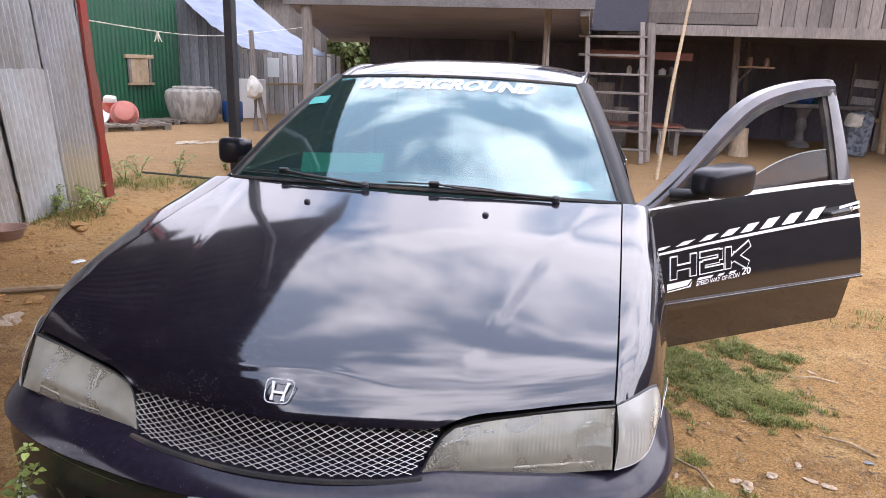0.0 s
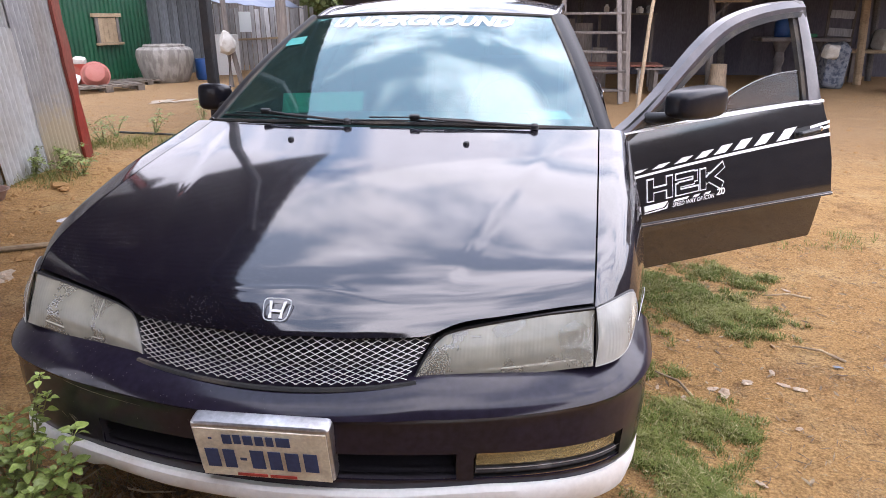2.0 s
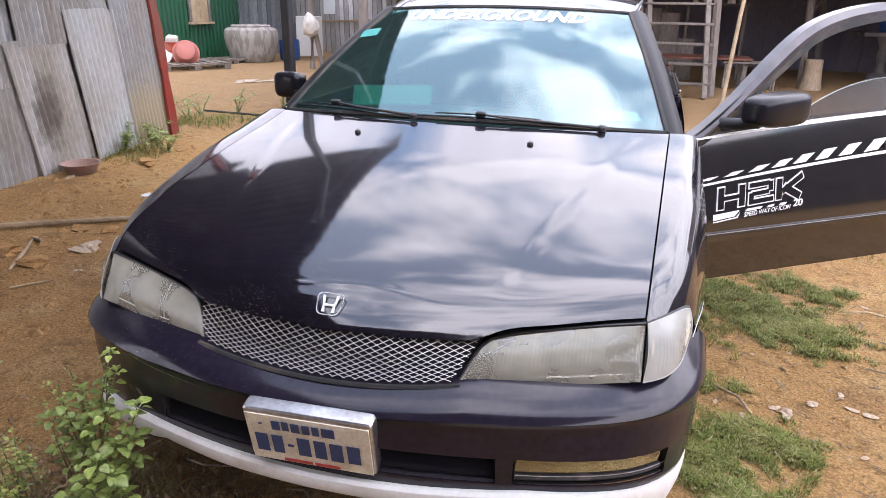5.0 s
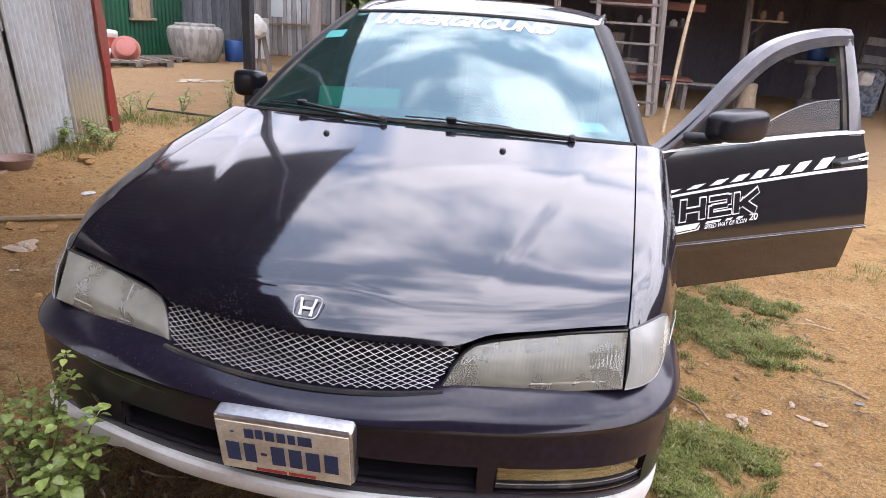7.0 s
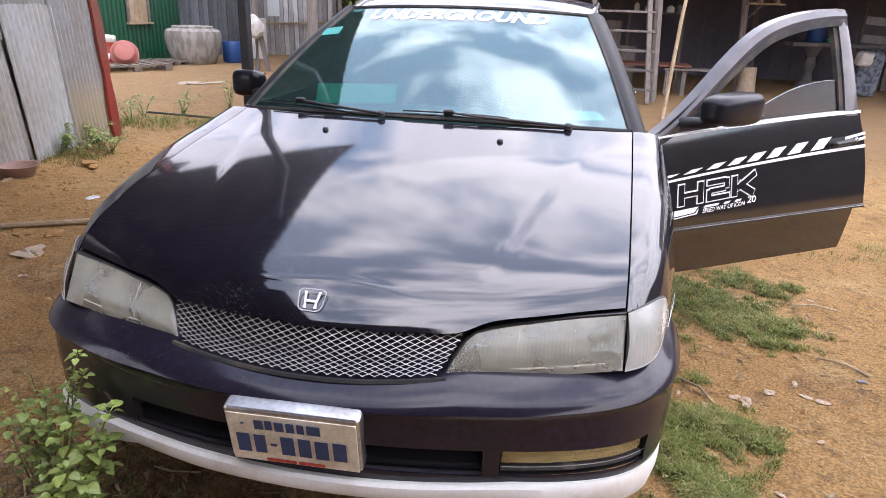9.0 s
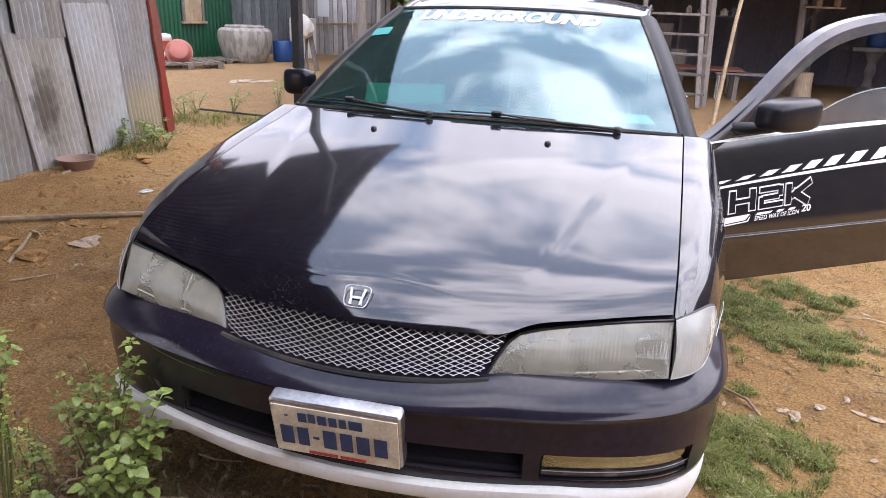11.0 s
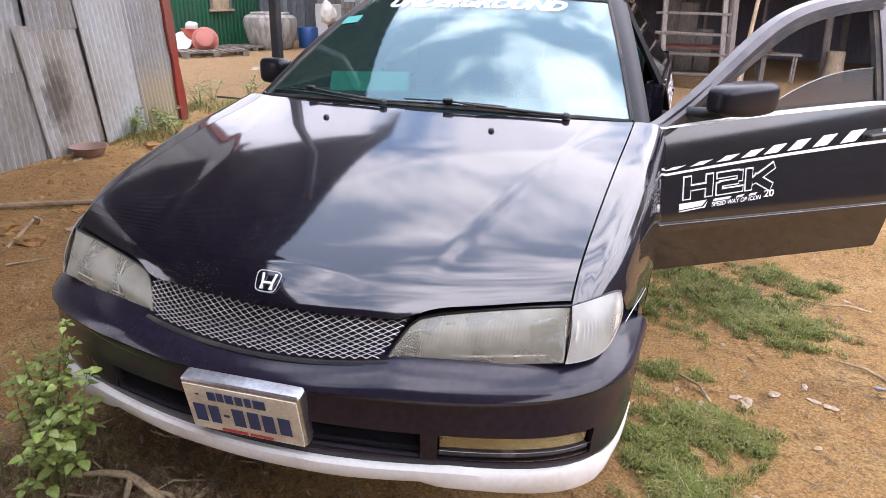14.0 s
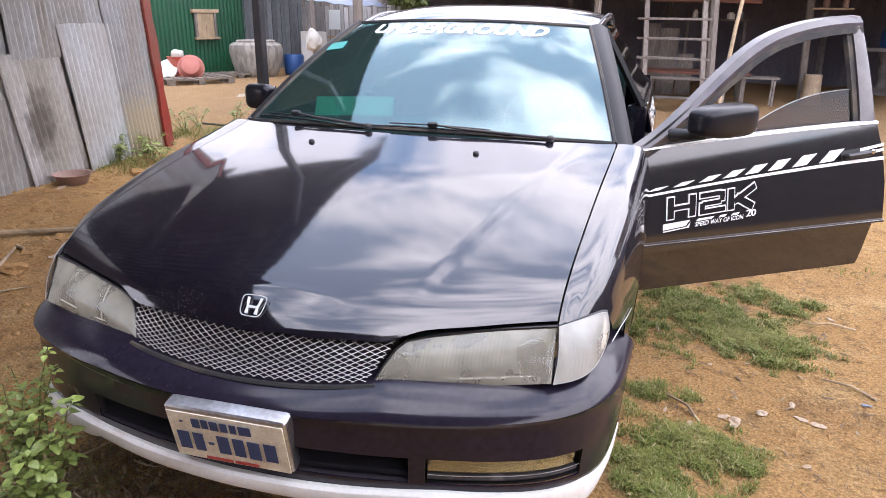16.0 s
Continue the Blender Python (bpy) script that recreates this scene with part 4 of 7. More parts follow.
def cabin(c):
    part("windscreen", sheet(windscreen, steps(-1, 1, 30), steps(0.0, 1, 16), -0.004), WINDSCREEN, c, "teal-tinted windscreen mirroring the clouds")
    seal = []
    for pts in ([windscreen(-1, v, 0.003) for v in steps(0, 1, 16)], [windscreen(1, v, 0.003) for v in steps(0, 1, 16)],
                [windscreen(u, 1, 0.003) for u in steps(-1, 1, 24)], [windscreen(u, 0.0, 0.002) for u in steps(-1, 1, 24)]):
        seal.append(tube(pts, 0.009, 6))
    part("windscreen_seal", merge(*seal), RUBBER, c)
    part("cowl", sheet(lambda u, v: (0.735 * u, (hood_rear(0.735 * u) - 0.01) * (1 - v) + (1.235 + 0.125 * u * u) * v, 0.912 - 0.012 * u * u + 0.025 * v), steps(-1, 1, 24), steps(0, 1, 4), 0.006), BLACK_PLASTIC, c)
    for sx in (-1, 1):
        def pillar(u, v):
            p = Vector(windscreen(sx, v, 0.004))
            q = p + Vector((sx * (0.055 + 0.01 * v), 0.05 + 0.02 * v, -0.012))
            w = p.lerp(q, u)
            w.z += 0.012 * math.sin(math.pi * u)
            w.x += sx * 0.008
            return w

        part("windscreen_pillar", sheet(pillar, steps(0, 1, 6), steps(-0.04, 1.02, 18), 0.02), PILLAR_TRIM, c)
    part("roof", sheet(roof_at, steps(-1, 1, 30), steps(0, 1, 30), 0.02), PAINT, c, "black roof mirroring the sky")
    for sx in (-1, 1):
        rail = [Vector(roof_at(sx, v)) + Vector((sx * 0.012, 0, -0.01)) for v in steps(0, 1, 16)]
        part("roof_rail", tube(rail, 0.018, 8), PAINT, c)
        part("drip_strip", tube([p + Vector((sx * 0.004, 0, 0.016)) for p in rail], 0.006, 6), BLACK_PLASTIC, c)
        pil = sheet(lambda u, v: (sx * ((0.575 + 0.235 * (1 - v)) - 0.03 * u), 2.50 + 0.10 * u + 0.02 * v, 0.93 + 0.40 * v), [0, 1], steps(0, 1, 6), 0.02)
        part("centre_pillar", pil, BLACK_PLASTIC, c)
        qp = sheet(lambda u, v: (sx * (0.80 - 0.24 * v), 3.62 + (3.10 - 3.62) * v + 0.22 * u, 0.93 + 0.385 * v), [0, 1], steps(0, 1, 8), 0.02)
        part("rear_pillar", qp, PAINT, c)
        part("rear_side_glass", sheet(lambda u, v: (sx * (0.805 - 0.235 * v), 2.60 + (0.98 - 0.44 * v) * u, 0.93 + 0.385 * v), steps(0, 1, 8), steps(0, 1, 8), 0.003), SIDE_GLASS, c)
    part("front_side_glass", sheet(lambda u, v: (-(0.805 - 0.235 * v), 1.46 + 0.62 * v + (1.04 - 0.60 * v) * u, 0.93 + 0.385 * v), steps(0, 1, 8), steps(0, 1, 8), 0.003), SIDE_GLASS, c)
    part("rear_window", sheet(lambda u, v: ((0.70 - 0.17 * v) * u, 3.80 + (3.20 - 3.80) * v - 0.08 * u * u, 0.955 + 0.36 * v), steps(-1, 1, 12), steps(0, 1, 8), 0.003), WINDSCREEN, c)
    # wipers
    for x0, x1, v0, v1, xj, vj, xm, vm, xp, vp in ((-0.705, -0.252, 0.031, -0.012, -0.50, 0.030, -0.40, 0.008, -0.150, -0.030), (-0.152, 0.382, 0.004, -0.004, 0.095, 0.004, 0.20, -0.012, 0.519, -0.034)):
        run = [(x0 + (x1 - x0) * t, v0 + (v1 - v0) * t + 0.010 * math.sin(math.pi * t)) for t in steps(0, 1, 14)]
        w = part("wiper", merge(tube([on_screen(x, v, 0.010) for x, v in run], 0.0036, 6), tube([on_screen(x, v + 0.004, 0.021) for x, v in run[2:-2]], 0.0030, 6)), BLACK_PLASTIC, c, "thin black wiper at rest")
        a, b, e = (Vector(on_screen(x, v, 0.030)) for x, v in ((xj, vj), (xm, vm), (xp, vp)))
        part("arm", merge(span(a, b, 0.009, 0.007, 0.002), span(b, e, 0.012, 0.009, 0.003)), STEEL_BLACK, w, "worn black arm")
        part("joint", box((0.040, 0.016, 0.020), Matrix.Translation(a) @ pose(0, 0, 0, 27, 0, 4), 0.008), BLACK_PLASTIC, w)
        part("pivot", lathe([(0.014, -0.01), (0.014, 0.004), (0.009, 0.009), (0.003, 0.010)], e, 14, pose(0, 0, 0, 10)), SCUFFED, w)
    # banner, stickers
    def banner(a, b):
        return on_screen(-0.415 + a, 0.835 + b / 0.75, 0.005)

    part("banner", letters("UNDERGROUND", 0.80, 0.094, banner, 0.045, 0.22), DECAL, c, "white lettering across the windscreen head", smooth=False)
    part("sticker", sheet(lambda a, b: on_screen(-0.600 + a * 0.085, 0.63 + 0.085 * b + 0.02 * a, 0.009), steps(0, 1, 4), steps(0, 1, 3)), TEAL_STICKER, c, "teal inspection sticker")
    # inside
    part("dashboard", sheet(lambda u, v: (0.70 * u, 1.30 + 0.13 * u * u + 0.52 * v - 0.1 * v * u * u, 0.915 - 0.02 * u * u + 0.02 * math.sin(math.pi * v) - 0.25 * max(0, v - 0.8)), steps(-1, 1, 16), steps(0, 1.3, 12), 0.02), INTERIOR, c)
    part("dash_paper", sheet(lambda u, v: (-0.50 + 0.30 * u, 1.44 + 0.12 * u + 0.03 * v, 0.945 + 0.075 * v), steps(0, 1, 4), steps(0, 1, 3), 0.002), GREEN_PAPER, c, "green paper folder on the dashboard")
    part("dash_paper", sheet(lambda u, v: (0.47 + 0.15 * u + 0.03 * (1 - v), 1.40 + 0.05 * u + 0.16 * v, 0.945 + 0.01 * v), steps(0, 1, 4), steps(0, 1, 3), 0.002), PAPER, c, "white paper on the dashboard")
    part("floor_pan", box((1.5, 2.9, 0.06), pose(0, 2.6, 0.30)), INTERIOR, c)
    ring = [Vector((0.36 + 0.185 * math.cos(t), 2.02 + 0.06 * math.sin(t), 0.88 + 0.17 * math.sin(t))) for t in steps(0, math.tau, 28)]
    part("steering_wheel", merge(tube(ring, 0.014, 8, False), span((0.20, 2.02, 0.87), (0.52, 2.02, 0.87), 0.05, 0.02, 0.005), span((0.36, 1.80, 0.80), (0.36, 2.02, 0.87), 0.05, 0.05, 0.01)), INTERIOR, c)
    for sx in (-1, 1):
        seat = part("seat", box((0.50, 0.52, 0.16), pose(sx * 0.37, 2.42, 0.48), 0.05, 3), INTERIOR, c)
        part("backrest", box((0.48, 0.16, 0.62), pose(sx * 0.37, 2.76, 0.80, -14), 0.06, 3), INTERIOR, seat)
        part("headrest", box((0.26, 0.09, 0.17), pose(sx * 0.37, 2.86, 1.17, -10), 0.035, 3), INTERIOR, seat)
    part("rear_bench", merge(box((1.3, 0.5, 0.16), pose(0, 3.35, 0.50), 0.05), box((1.3, 0.16, 0.55), pose(0, 3.68, 0.78, -20), 0.05)), INTERIOR, c)
    part("rear_mirror", box((0.22, 0.02, 0.06), pose(0, 1.95, 1.235, -8), 0.012), BLACK_PLASTIC, c)


def body(c):
    """The doors that are shut, rear quarters, sills, boot and tail."""
    spans = [(1.345, 2.515, "front_door", (-1,)), (2.525, 3.46, "rear_door", (-1, 1)), (3.47, 4.62, "rear_quarter", (-1, 1))]
    for y0, y1, name, sides in spans:
        for sx in sides:
            p = part(name, sheet(lambda y, z: (sx * side_x(y, z), y, z), steps(y0, y1, 30), steps(0.30, 0.935, 18), 0.01, lambda y, z: not in_arch(y, z)), PAINT, c)
            if name == "rear_door":
                part("belt_strip", span((sx * (side_x(y0, 0.93) + 0.004), y0, 0.936), (sx * (side_x(y1, 0.93) + 0.004), y1, 0.936), 0.010, 0.018, 0.003), CHROME, p)
            if name != "rear_quarter":
                part("side_strip", span((sx * (side_x(y0, 0.55) + 0.004), y0, 0.55), (sx * (side_x(y1, 0.55) + 0.004), y1, 0.55), 0.012, 0.03, 0.004), BLACK_PLASTIC, p)
                part("handle", box((0.025, 0.16, 0.03), pose(sx * 0.85, y1 - 0.14, 0.80), 0.008), BLACK_PLASTIC, p)
    stripes = []
    for i in range(6):
        y = 2.60 + 0.15 * i
        stripes.append(sheet(lambda a, z: (side_x(2.9, z) + 0.003, y + 0.07 * a + 0.5 * (z - 0.80), z), [0, 1], [0.815, 0.85, 0.885]))
    stripes.append(sheet(lambda a, z: (side_x(2.9, z) + 0.003, 2.56 + 0.88 * a, z), steps(0, 1, 6), [0.79, 0.803]))
    part("stripe_decal", merge(*stripes), DECAL, c, smooth=False)
    for sx in (-1, 1):
        part("sill", box((0.10, 2.1, 0.12), pose(sx * 0.80, 2.35, 0.29), 0.02), PAINT, c)
        post = box((0.10, 0.14, 0.62), pose(sx * 0.77, 2.555, 0.62), 0.02)
        part("door_post", post, PAINT, c)
        hinge_post = box((0.08, 0.10, 0.60), pose(sx * 0.76, 1.37, 0.60), 0.02)
        part("hinge_post", hinge_post, PAINT, c)
    part("boot_lid", sheet(lambda u, v: (0.72 * u, 3.80 + 0.80 * v - 0.08 * u * u * (1 - v), 0.955 - 0.02 * u * u - 0.02 * v * v), steps(-1, 1, 16), steps(0, 1, 12), 0.01), PAINT, c)
    part("tail", sheet(lambda u, v: (0.79 * u, 4.62 + 0.05 * (1 - u * u) + 0.03 * math.sin(math.pi * v), 0.30 + 0.63 * v), steps(-1, 1, 20), steps(0, 1, 8), 0.01), PAINT, c)
    # mirror on the shut side
    shell = sheet(lambda a, t: Vector(housing(a, t)) * 0.72, steps(-math.pi / 2, math.pi / 2, 24), steps(0, math.tau, 32))
    bmesh.ops.remove_doubles(shell, verts=shell.verts, dist=0.0004)
    bmesh.ops.scale(shell, vec=(0.88, 1, 1.18), verts=shell.verts)
    bmesh.ops.transform(shell, matrix=pose(-0.965, 1.78, 0.968, 0, 0, -8) @ Matrix.Scale(-1, 4, (1, 0, 0)), verts=shell.verts)
    m = part("door_mirror", shell, MIRROR_PAINT, c)
    part("mirror_glass", box((0.12, 0.004, 0.095), pose(-0.96, 1.826, 0.966, 0, 0, -8), 0.001), CHROME, m)
    part("mount", span((-0.93, 1.77, 0.935), (-0.82, 1.72, 0.925), 0.06, 0.04, 0.01), BLACK_PLASTIC, m)


def wheel(c, sx, y):
    turn = pose(0, 0, 0, 0, 90 * sx, 0)
    tyre = lathe([(0.20, -0.09), (0.27, -0.098), (0.30, -0.085), (0.308, -0.06), (0.31, 0), (0.308, 0.06), (0.30, 0.085), (0.27, 0.098), (0.20, 0.09)], (sx * 0.76, y, 0.31), 40, turn)
    w = part("wheel", lathe([(0.03, 0.03), (0.19, 0.045), (0.205, 0.085), (0.205, -0.085), (0.03, -0.06)], (sx * 0.76, y, 0.31), 32, turn), DULL_METAL, c)
    part("tyre", tyre, RUBBER, w)
    for k in range(5):
        t = k * math.tau / 5
        part("spoke", span((sx * 0.825, y + 0.03 * math.cos(t), 0.31 + 0.03 * math.sin(t)), (sx * 0.835, y + 0.19 * math.cos(t), 0.31 + 0.19 * math.sin(t)), 0.05, 0.02, 0.006), DULL_METAL, w)


def bulge(x, e):
    return math.copysign(abs(x) ** e, x)


def housing(a, t):
    cs, sn = math.cos(a), math.sin(a)
    x = 0.122 * bulge(sn, 0.50)
    y = 0.060 * bulge(cs, 0.6) * bulge(math.cos(t), 0.55)
    z = 0.070 * bulge(cs, 0.42) * bulge(math.sin(t), 0.5)
    if x < 0:
        z *= 1 + 0.9 * x
    return (x, y + 0.5 * x * x, z)


def open_door(c):
    zs = [0.33, 0.36, 0.40, 0.45, 0.50, 0.525, 0.535, 0.56, 0.60, 0.65, 0.70, 0.75, 0.80, 0.85, 0.90, 0.935]

    def skin(f, k, out=0.0):
        z = zs[int(k)]
        a = -0.02 + (door_rear(z) + 0.02) * f
        if k == 0:
            z = door_foot(a)
        elif k == 1:
            z = door_foot(a) + 0.02
        elif k == len(zs) - 1:
            z = belt_z(a)
        return door_pt(a, z, out)

    n = len(zs) - 1
    shell = sheet(skin, steps(0, 1, 26), steps(0, n, n))
    bmesh.ops.recalc_face_normals(shell, faces=shell.faces)
    rim = sheet(lambda f, k: skin(f, k, -0.075), steps(0, 1, 26), steps(0, n, n))
    edge = [sheet(lambda k, o: skin(f, k, o), steps(0, n, n), [0, -0.075]) for f in (0, 1)]
    edge += [sheet(lambda f, o: skin(f, k, o), steps(0, 1, 26), [0, -0.075]) for k in (0, n)]
    d = part("open_front_door", merge(shell, rim, *edge), DOOR_PAINT, c, "black front door swung wide open, dusty below")
    # window frame
    top = [(-0.01, 0.905), (0.10, 0.957), (0.205, 1.020), (0.32, 1.096), (0.428, 1.167), (0.53, 1.228), (0.63, 1.277), (0.74, 1.315), (0.885, 1.346), (1.05, 1.367), (1.205, 1.376)]
    ctrl, top = [(2 * top[0][0] - top[1][0], 2 * top[0][1] - top[1][1])] + top + [(2 * top[-1][0] - top[-2][0], 2 * top[-1][1] - top[-2][1])], []
    for i in range(1, len(ctrl) - 2):
        for t in steps(0, 0.8, 4):
            q = [0.5 * (2 * ctrl[i][k] + (ctrl[i + 1][k] - ctrl[i - 1][k]) * t + (2 * ctrl[i - 1][k] - 5 * ctrl[i][k] + 4 * ctrl[i + 1][k] - ctrl[i + 2][k]) * t * t + (3 * ctrl[i][k] - ctrl[i - 1][k] - 3 * ctrl[i + 1][k] + ctrl[i + 2][k]) * t ** 3) for k in (0, 1)]
            top.append(tuple(q))
    top.append(ctrl[-2])
    way = [(0.50 * (b[0] - a[0]), 0.5 * (b[1] - a[1])) for a, b in zip([top[0]] + top, top[1:] + [top[-1]])]

    def frame_pt(i, w, out):
        t, nrm = top[i], Vector((way[i][1], -way[i][0])).normalized()
        return door_pt(t[0] + nrm.x * w, t[1] + nrm.y * w, out)

    rings = sheet(lambda i, k: frame_pt(int(i), [0.0, 0.004, 0.030, 0.062, 0.062, 0.0][int(k)] * (0.70 + 0.24 * ease(i / (len(top) - 1), 0.1, 0.5)), [-0.035, 0.0, 0.010, 0.0, -0.035, -0.035][int(k)]), steps(0, len(top) - 1, len(top) - 1), steps(0, 5, 5))
    part("window_frame", rings, FRAME_PAINT, d, "scuffed grey-black window frame")
    part("frame_seal", sheet(lambda i, k: frame_pt(int(i), (0.050 + [0.0, 0.0, 0.024, 0.024][int(k)]) * (0.70 + 0.24 * ease(i / (len(top) - 1), 0.1, 0.5)), [-0.02, 0.0065, 0.003, -0.02][int(k)]), steps(0, len(top) - 1, len(top) - 1), steps(0, 3, 3)), RUBBER, d)
    part("frame_pillar", merge(
        sheet(lambda v, k: door_pt(1.150 - 0.005 * (1 - v) + [0, 0, 0.03 + 0.02 * (1 - v), 0.06 + 0.03 * (1 - v), 0.06 + 0.03 * (1 - v)][int(k)], 0.935 + 0.435 * v, [-0.035, 0.0, 0.006, 0.0, -0.035][int(k)]), steps(0, 1, 8), steps(0, 4, 4))), FRAME_PAINT, d)
    part("window_channel", sheet(lambda v, k: door_pt(1.122 - 0.008 * (1 - v) + [0, 0, 0.028, 0.028][int(k)], 0.94 + 0.395 * v, [-0.03, -0.008, -0.008, -0.03][int(k)]), steps(0, 1, 8), steps(0, 3, 3)), RUBBER, d)

    # lowered pane
    def pane(u, v):
        a = 0.34 + 0.80 * u
        rise = min(1.0, max(0.0, (a - 0.50) / 0.64))
        topz = 0.930 + 0.152 * (1 - (1 - rise) ** 2.2)
        return door_pt(a, 0.90 + (topz - 0.90) * v, -0.02)

    part("window_pane", sheet(pane, steps(0, 1, 20), steps(0, 1, 6), 0.004), SIDE_GLASS, d, "brown-tinted pane, wound nearly down")
    part("pane_edge", tube([pane(u, 1) for u in steps(0.15, 1, 20)], 0.0013, 5), PALE_EDGE, d)
    part("corner_plate", outline([(0.030, 0.917), (0.31, 0.930), (0.285, 1.052), (0.262, 1.048), (0.143, 0.980)], lambda a, z: door_pt(a, z, 0.004), 0.010), BLACK_PLASTIC, d, smooth=False)
    part("belt_strip", sheet(lambda f, k: door_pt(-0.01 + 1.250 * f, belt_z(-0.01 + 1.250 * f) + [-0.010, -0.010, -0.004 + 0.004 * f, -0.001 + 0.004 * f][int(k)], [0.0, 0.010, 0.010, -0.01][int(k)]), steps(0, 1, 20), steps(0, 3, 3)), BELT, d, "bright belt strip", smooth=False)
    part("side_strip", sheet(lambda f, k: door_pt(0.0 + 1.288 * f, 0.566 - 0.026 * f + [-0.008, -0.006, 0.006, 0.008][int(k)], [0.0, 0.009, 0.009, 0.0][int(k)]), steps(0, 1, 20), steps(0, 3, 3)), BLACK_PLASTIC, d, smooth=False)
    part("strip_edge", tube([door_pt(1.288 * f, 0.568 - 0.026 * f, 0.0095) for f in steps(0, 1, 12)], 0.0018, 5), DULL_METAL, d)
    # decals
    def decal(a, b):
        return door_pt(a, b, 0.0035)

    def base(a):
        return 0.735 + 0.075 * a - 0.021 * a * a

    bits = [sheet(lambda f, k: decal(0.0 + 1.28 * f, base(1.28 * f) + [0, 0.008 + 0.006 * f][int(k)]), steps(0, 1, 20), [0, 1])]
    for a, w, h, lean in ((0.040, 0.055, 0.012, 0.042), (0.156, 0.060, 0.016, 0.044), (0.276, 0.064, 0.021, 0.048), (0.391, 0.066, 0.026, 0.050), (0.502, 0.068, 0.032, 0.052), (0.618, 0.072, 0.038, 0.056), (0.748, 0.078, 0.042, 0.062), (0.895, 0.085, 0.046, 0.064)):
        lo = base(a) + 0.018
        bits.append(sheet(lambda p, q: decal(a + w * p + lean * q, lo + h * q + 0.06 * w * p), [0, 0.5, 1], [0, 1]))
    for k in (0.024, 0.044):
        bits.append(sheet(lambda p, q: decal(1.135 + 0.145 * p, base(1.135 + 0.145 * p) + k + 0.012 * q + 0.012 * p), steps(0, 1, 4), [0, 1]))
    part("stripe_decal", merge(*bits), DECAL, d, "white slanted stripes", smooth=False)
    strokes = [(0.021, 0.0, 0.021, 1.0, 0.0195), (0.122, 0.0, 0.122, 1.0, 0.0195), (0.021, 0.48, 0.122, 0.50, 0.0125),
               (0.152, 0.84, 0.262, 0.86, 0.0135), (0.264, 0.98, 0.264, 0.46, 0.0165), (0.262, 0.50, 0.166, 0.48, 0.0125), (0.168, 0.58, 0.168, 0.04, 0.0165), (0.152, 0.15, 0.284, 0.16, 0.0135),
               (0.308, 0.0, 0.308, 1.0, 0.0195), (0.318, 0.36, 0.432, 0.98, 0.0165), (0.330, 0.58, 0.424, 0.02, 0.0185)]

    def block(rim, up):
        """The block letters as straight strokes, each laid a hair over the one before, drawn in by rim."""
        out = []
        for i, (x0, y0, x1, y1, wide) in enumerate(strokes):
            p, q = Vector((x0, 0.087 * y0)), Vector((x1, 0.087 * y1))
            t = (q - p).normalized()
            n = Vector((-t.y, t.x)) * (wide - rim)
            p, q = p + t * rim, q - t * rim
            ring = [p + n, p - n, q - n, q + n]
            out.append(outline([(v.x, v.y) for v in ring], lambda x, y: door_pt(0.121 + x + 0.05 * y, 0.645 + y + 0.036 * x, up + 0.00015 * i)))
        return merge(*out)

    part("letter_decal", block(0.0, 0.0030), DECAL, d, "white outlined H2K lettering", smooth=False)
    part("letter_inner", block(0.0052, 0.0052), DOOR_PAINT, d, smooth=False)
    small = [letters("SPEED WAY OF ICON", 0.238, 0.017, lambda x, y: decal(0.258 + x, 0.612 + y + 0.034 * x), 0.014, 0.2),
             letters("20", 0.052, 0.027, lambda x, y: decal(0.508 + x, 0.626 + y), 0.02, 0.1),
             outline([(0.109, 0.612), (0.212, 0.619), (0.236, 0.640), (0.109, 0.634)], decal),
             outline([(0.109, 0.604), (0.228, 0.612), (0.238, 0.634), (0.219, 0.616), (0.109, 0.608)], decal)]
    for x0, x1 in ((0.262, 0.352), (0.370, 0.415), (0.432, 0.478)):
        small.append(outline([(x0, 0.632 + 0.03 * (x0 - 0.26)), (x1 - 0.012, 0.632 + 0.03 * (x1 - 0.26)), (x1, 0.641 + 0.03 * (x1 - 0.26)), (x0 + 0.012, 0.641 + 0.03 * (x0 - 0.26))], decal))
    part("slogan_decal", merge(*small), DECAL, d, smooth=False)
    # handle and lock
    part("handle", merge(span(door_pt(1.035, 0.824, 0.018), door_pt(1.175, 0.832, 0.018), 0.03, 0.02, 0.006), outline([(1.025, 0.802), (1.185, 0.811), (1.185, 0.853), (1.025, 0.844)], lambda a, z: door_pt(a, z, 0.001), 0.003)), BLACK_PLASTIC, d)
    part("lock", lathe([(0.011, 0), (0.011, 0.006), (0.008, 0.008)], sides=14, m=Matrix.Translation(door_pt(1.212, 0.832, 0.002)) @ DOOR_OUT.to_track_quat("Z", "Y").to_matrix().to_4x4()), CHROME, d)
    # mirror
    turn = Matrix(((DOOR_WAY.x, -DOOR_OUT.x, 0), (DOOR_WAY.y, -DOOR_OUT.y, 0), (0, 0, 1))).to_4x4()
    shell = sheet(housing, steps(-math.pi / 2, math.pi / 2, 28), steps(0, math.tau, 40))
    bmesh.ops.remove_doubles(shell, verts=shell.verts, dist=0.0004)
    bmesh.ops.scale(shell, vec=(1.26, 1, 0.84), verts=shell.verts)
    bmesh.ops.transform(shell, matrix=Matrix.Translation(door_pt(0.300, 1.010, 0.125)) @ turn @ pose(0, 0, 0, 0, 0, 10), verts=shell.verts)
    mir = part("door_mirror", shell, MIRROR_PAINT, d, "black door mirror housing")
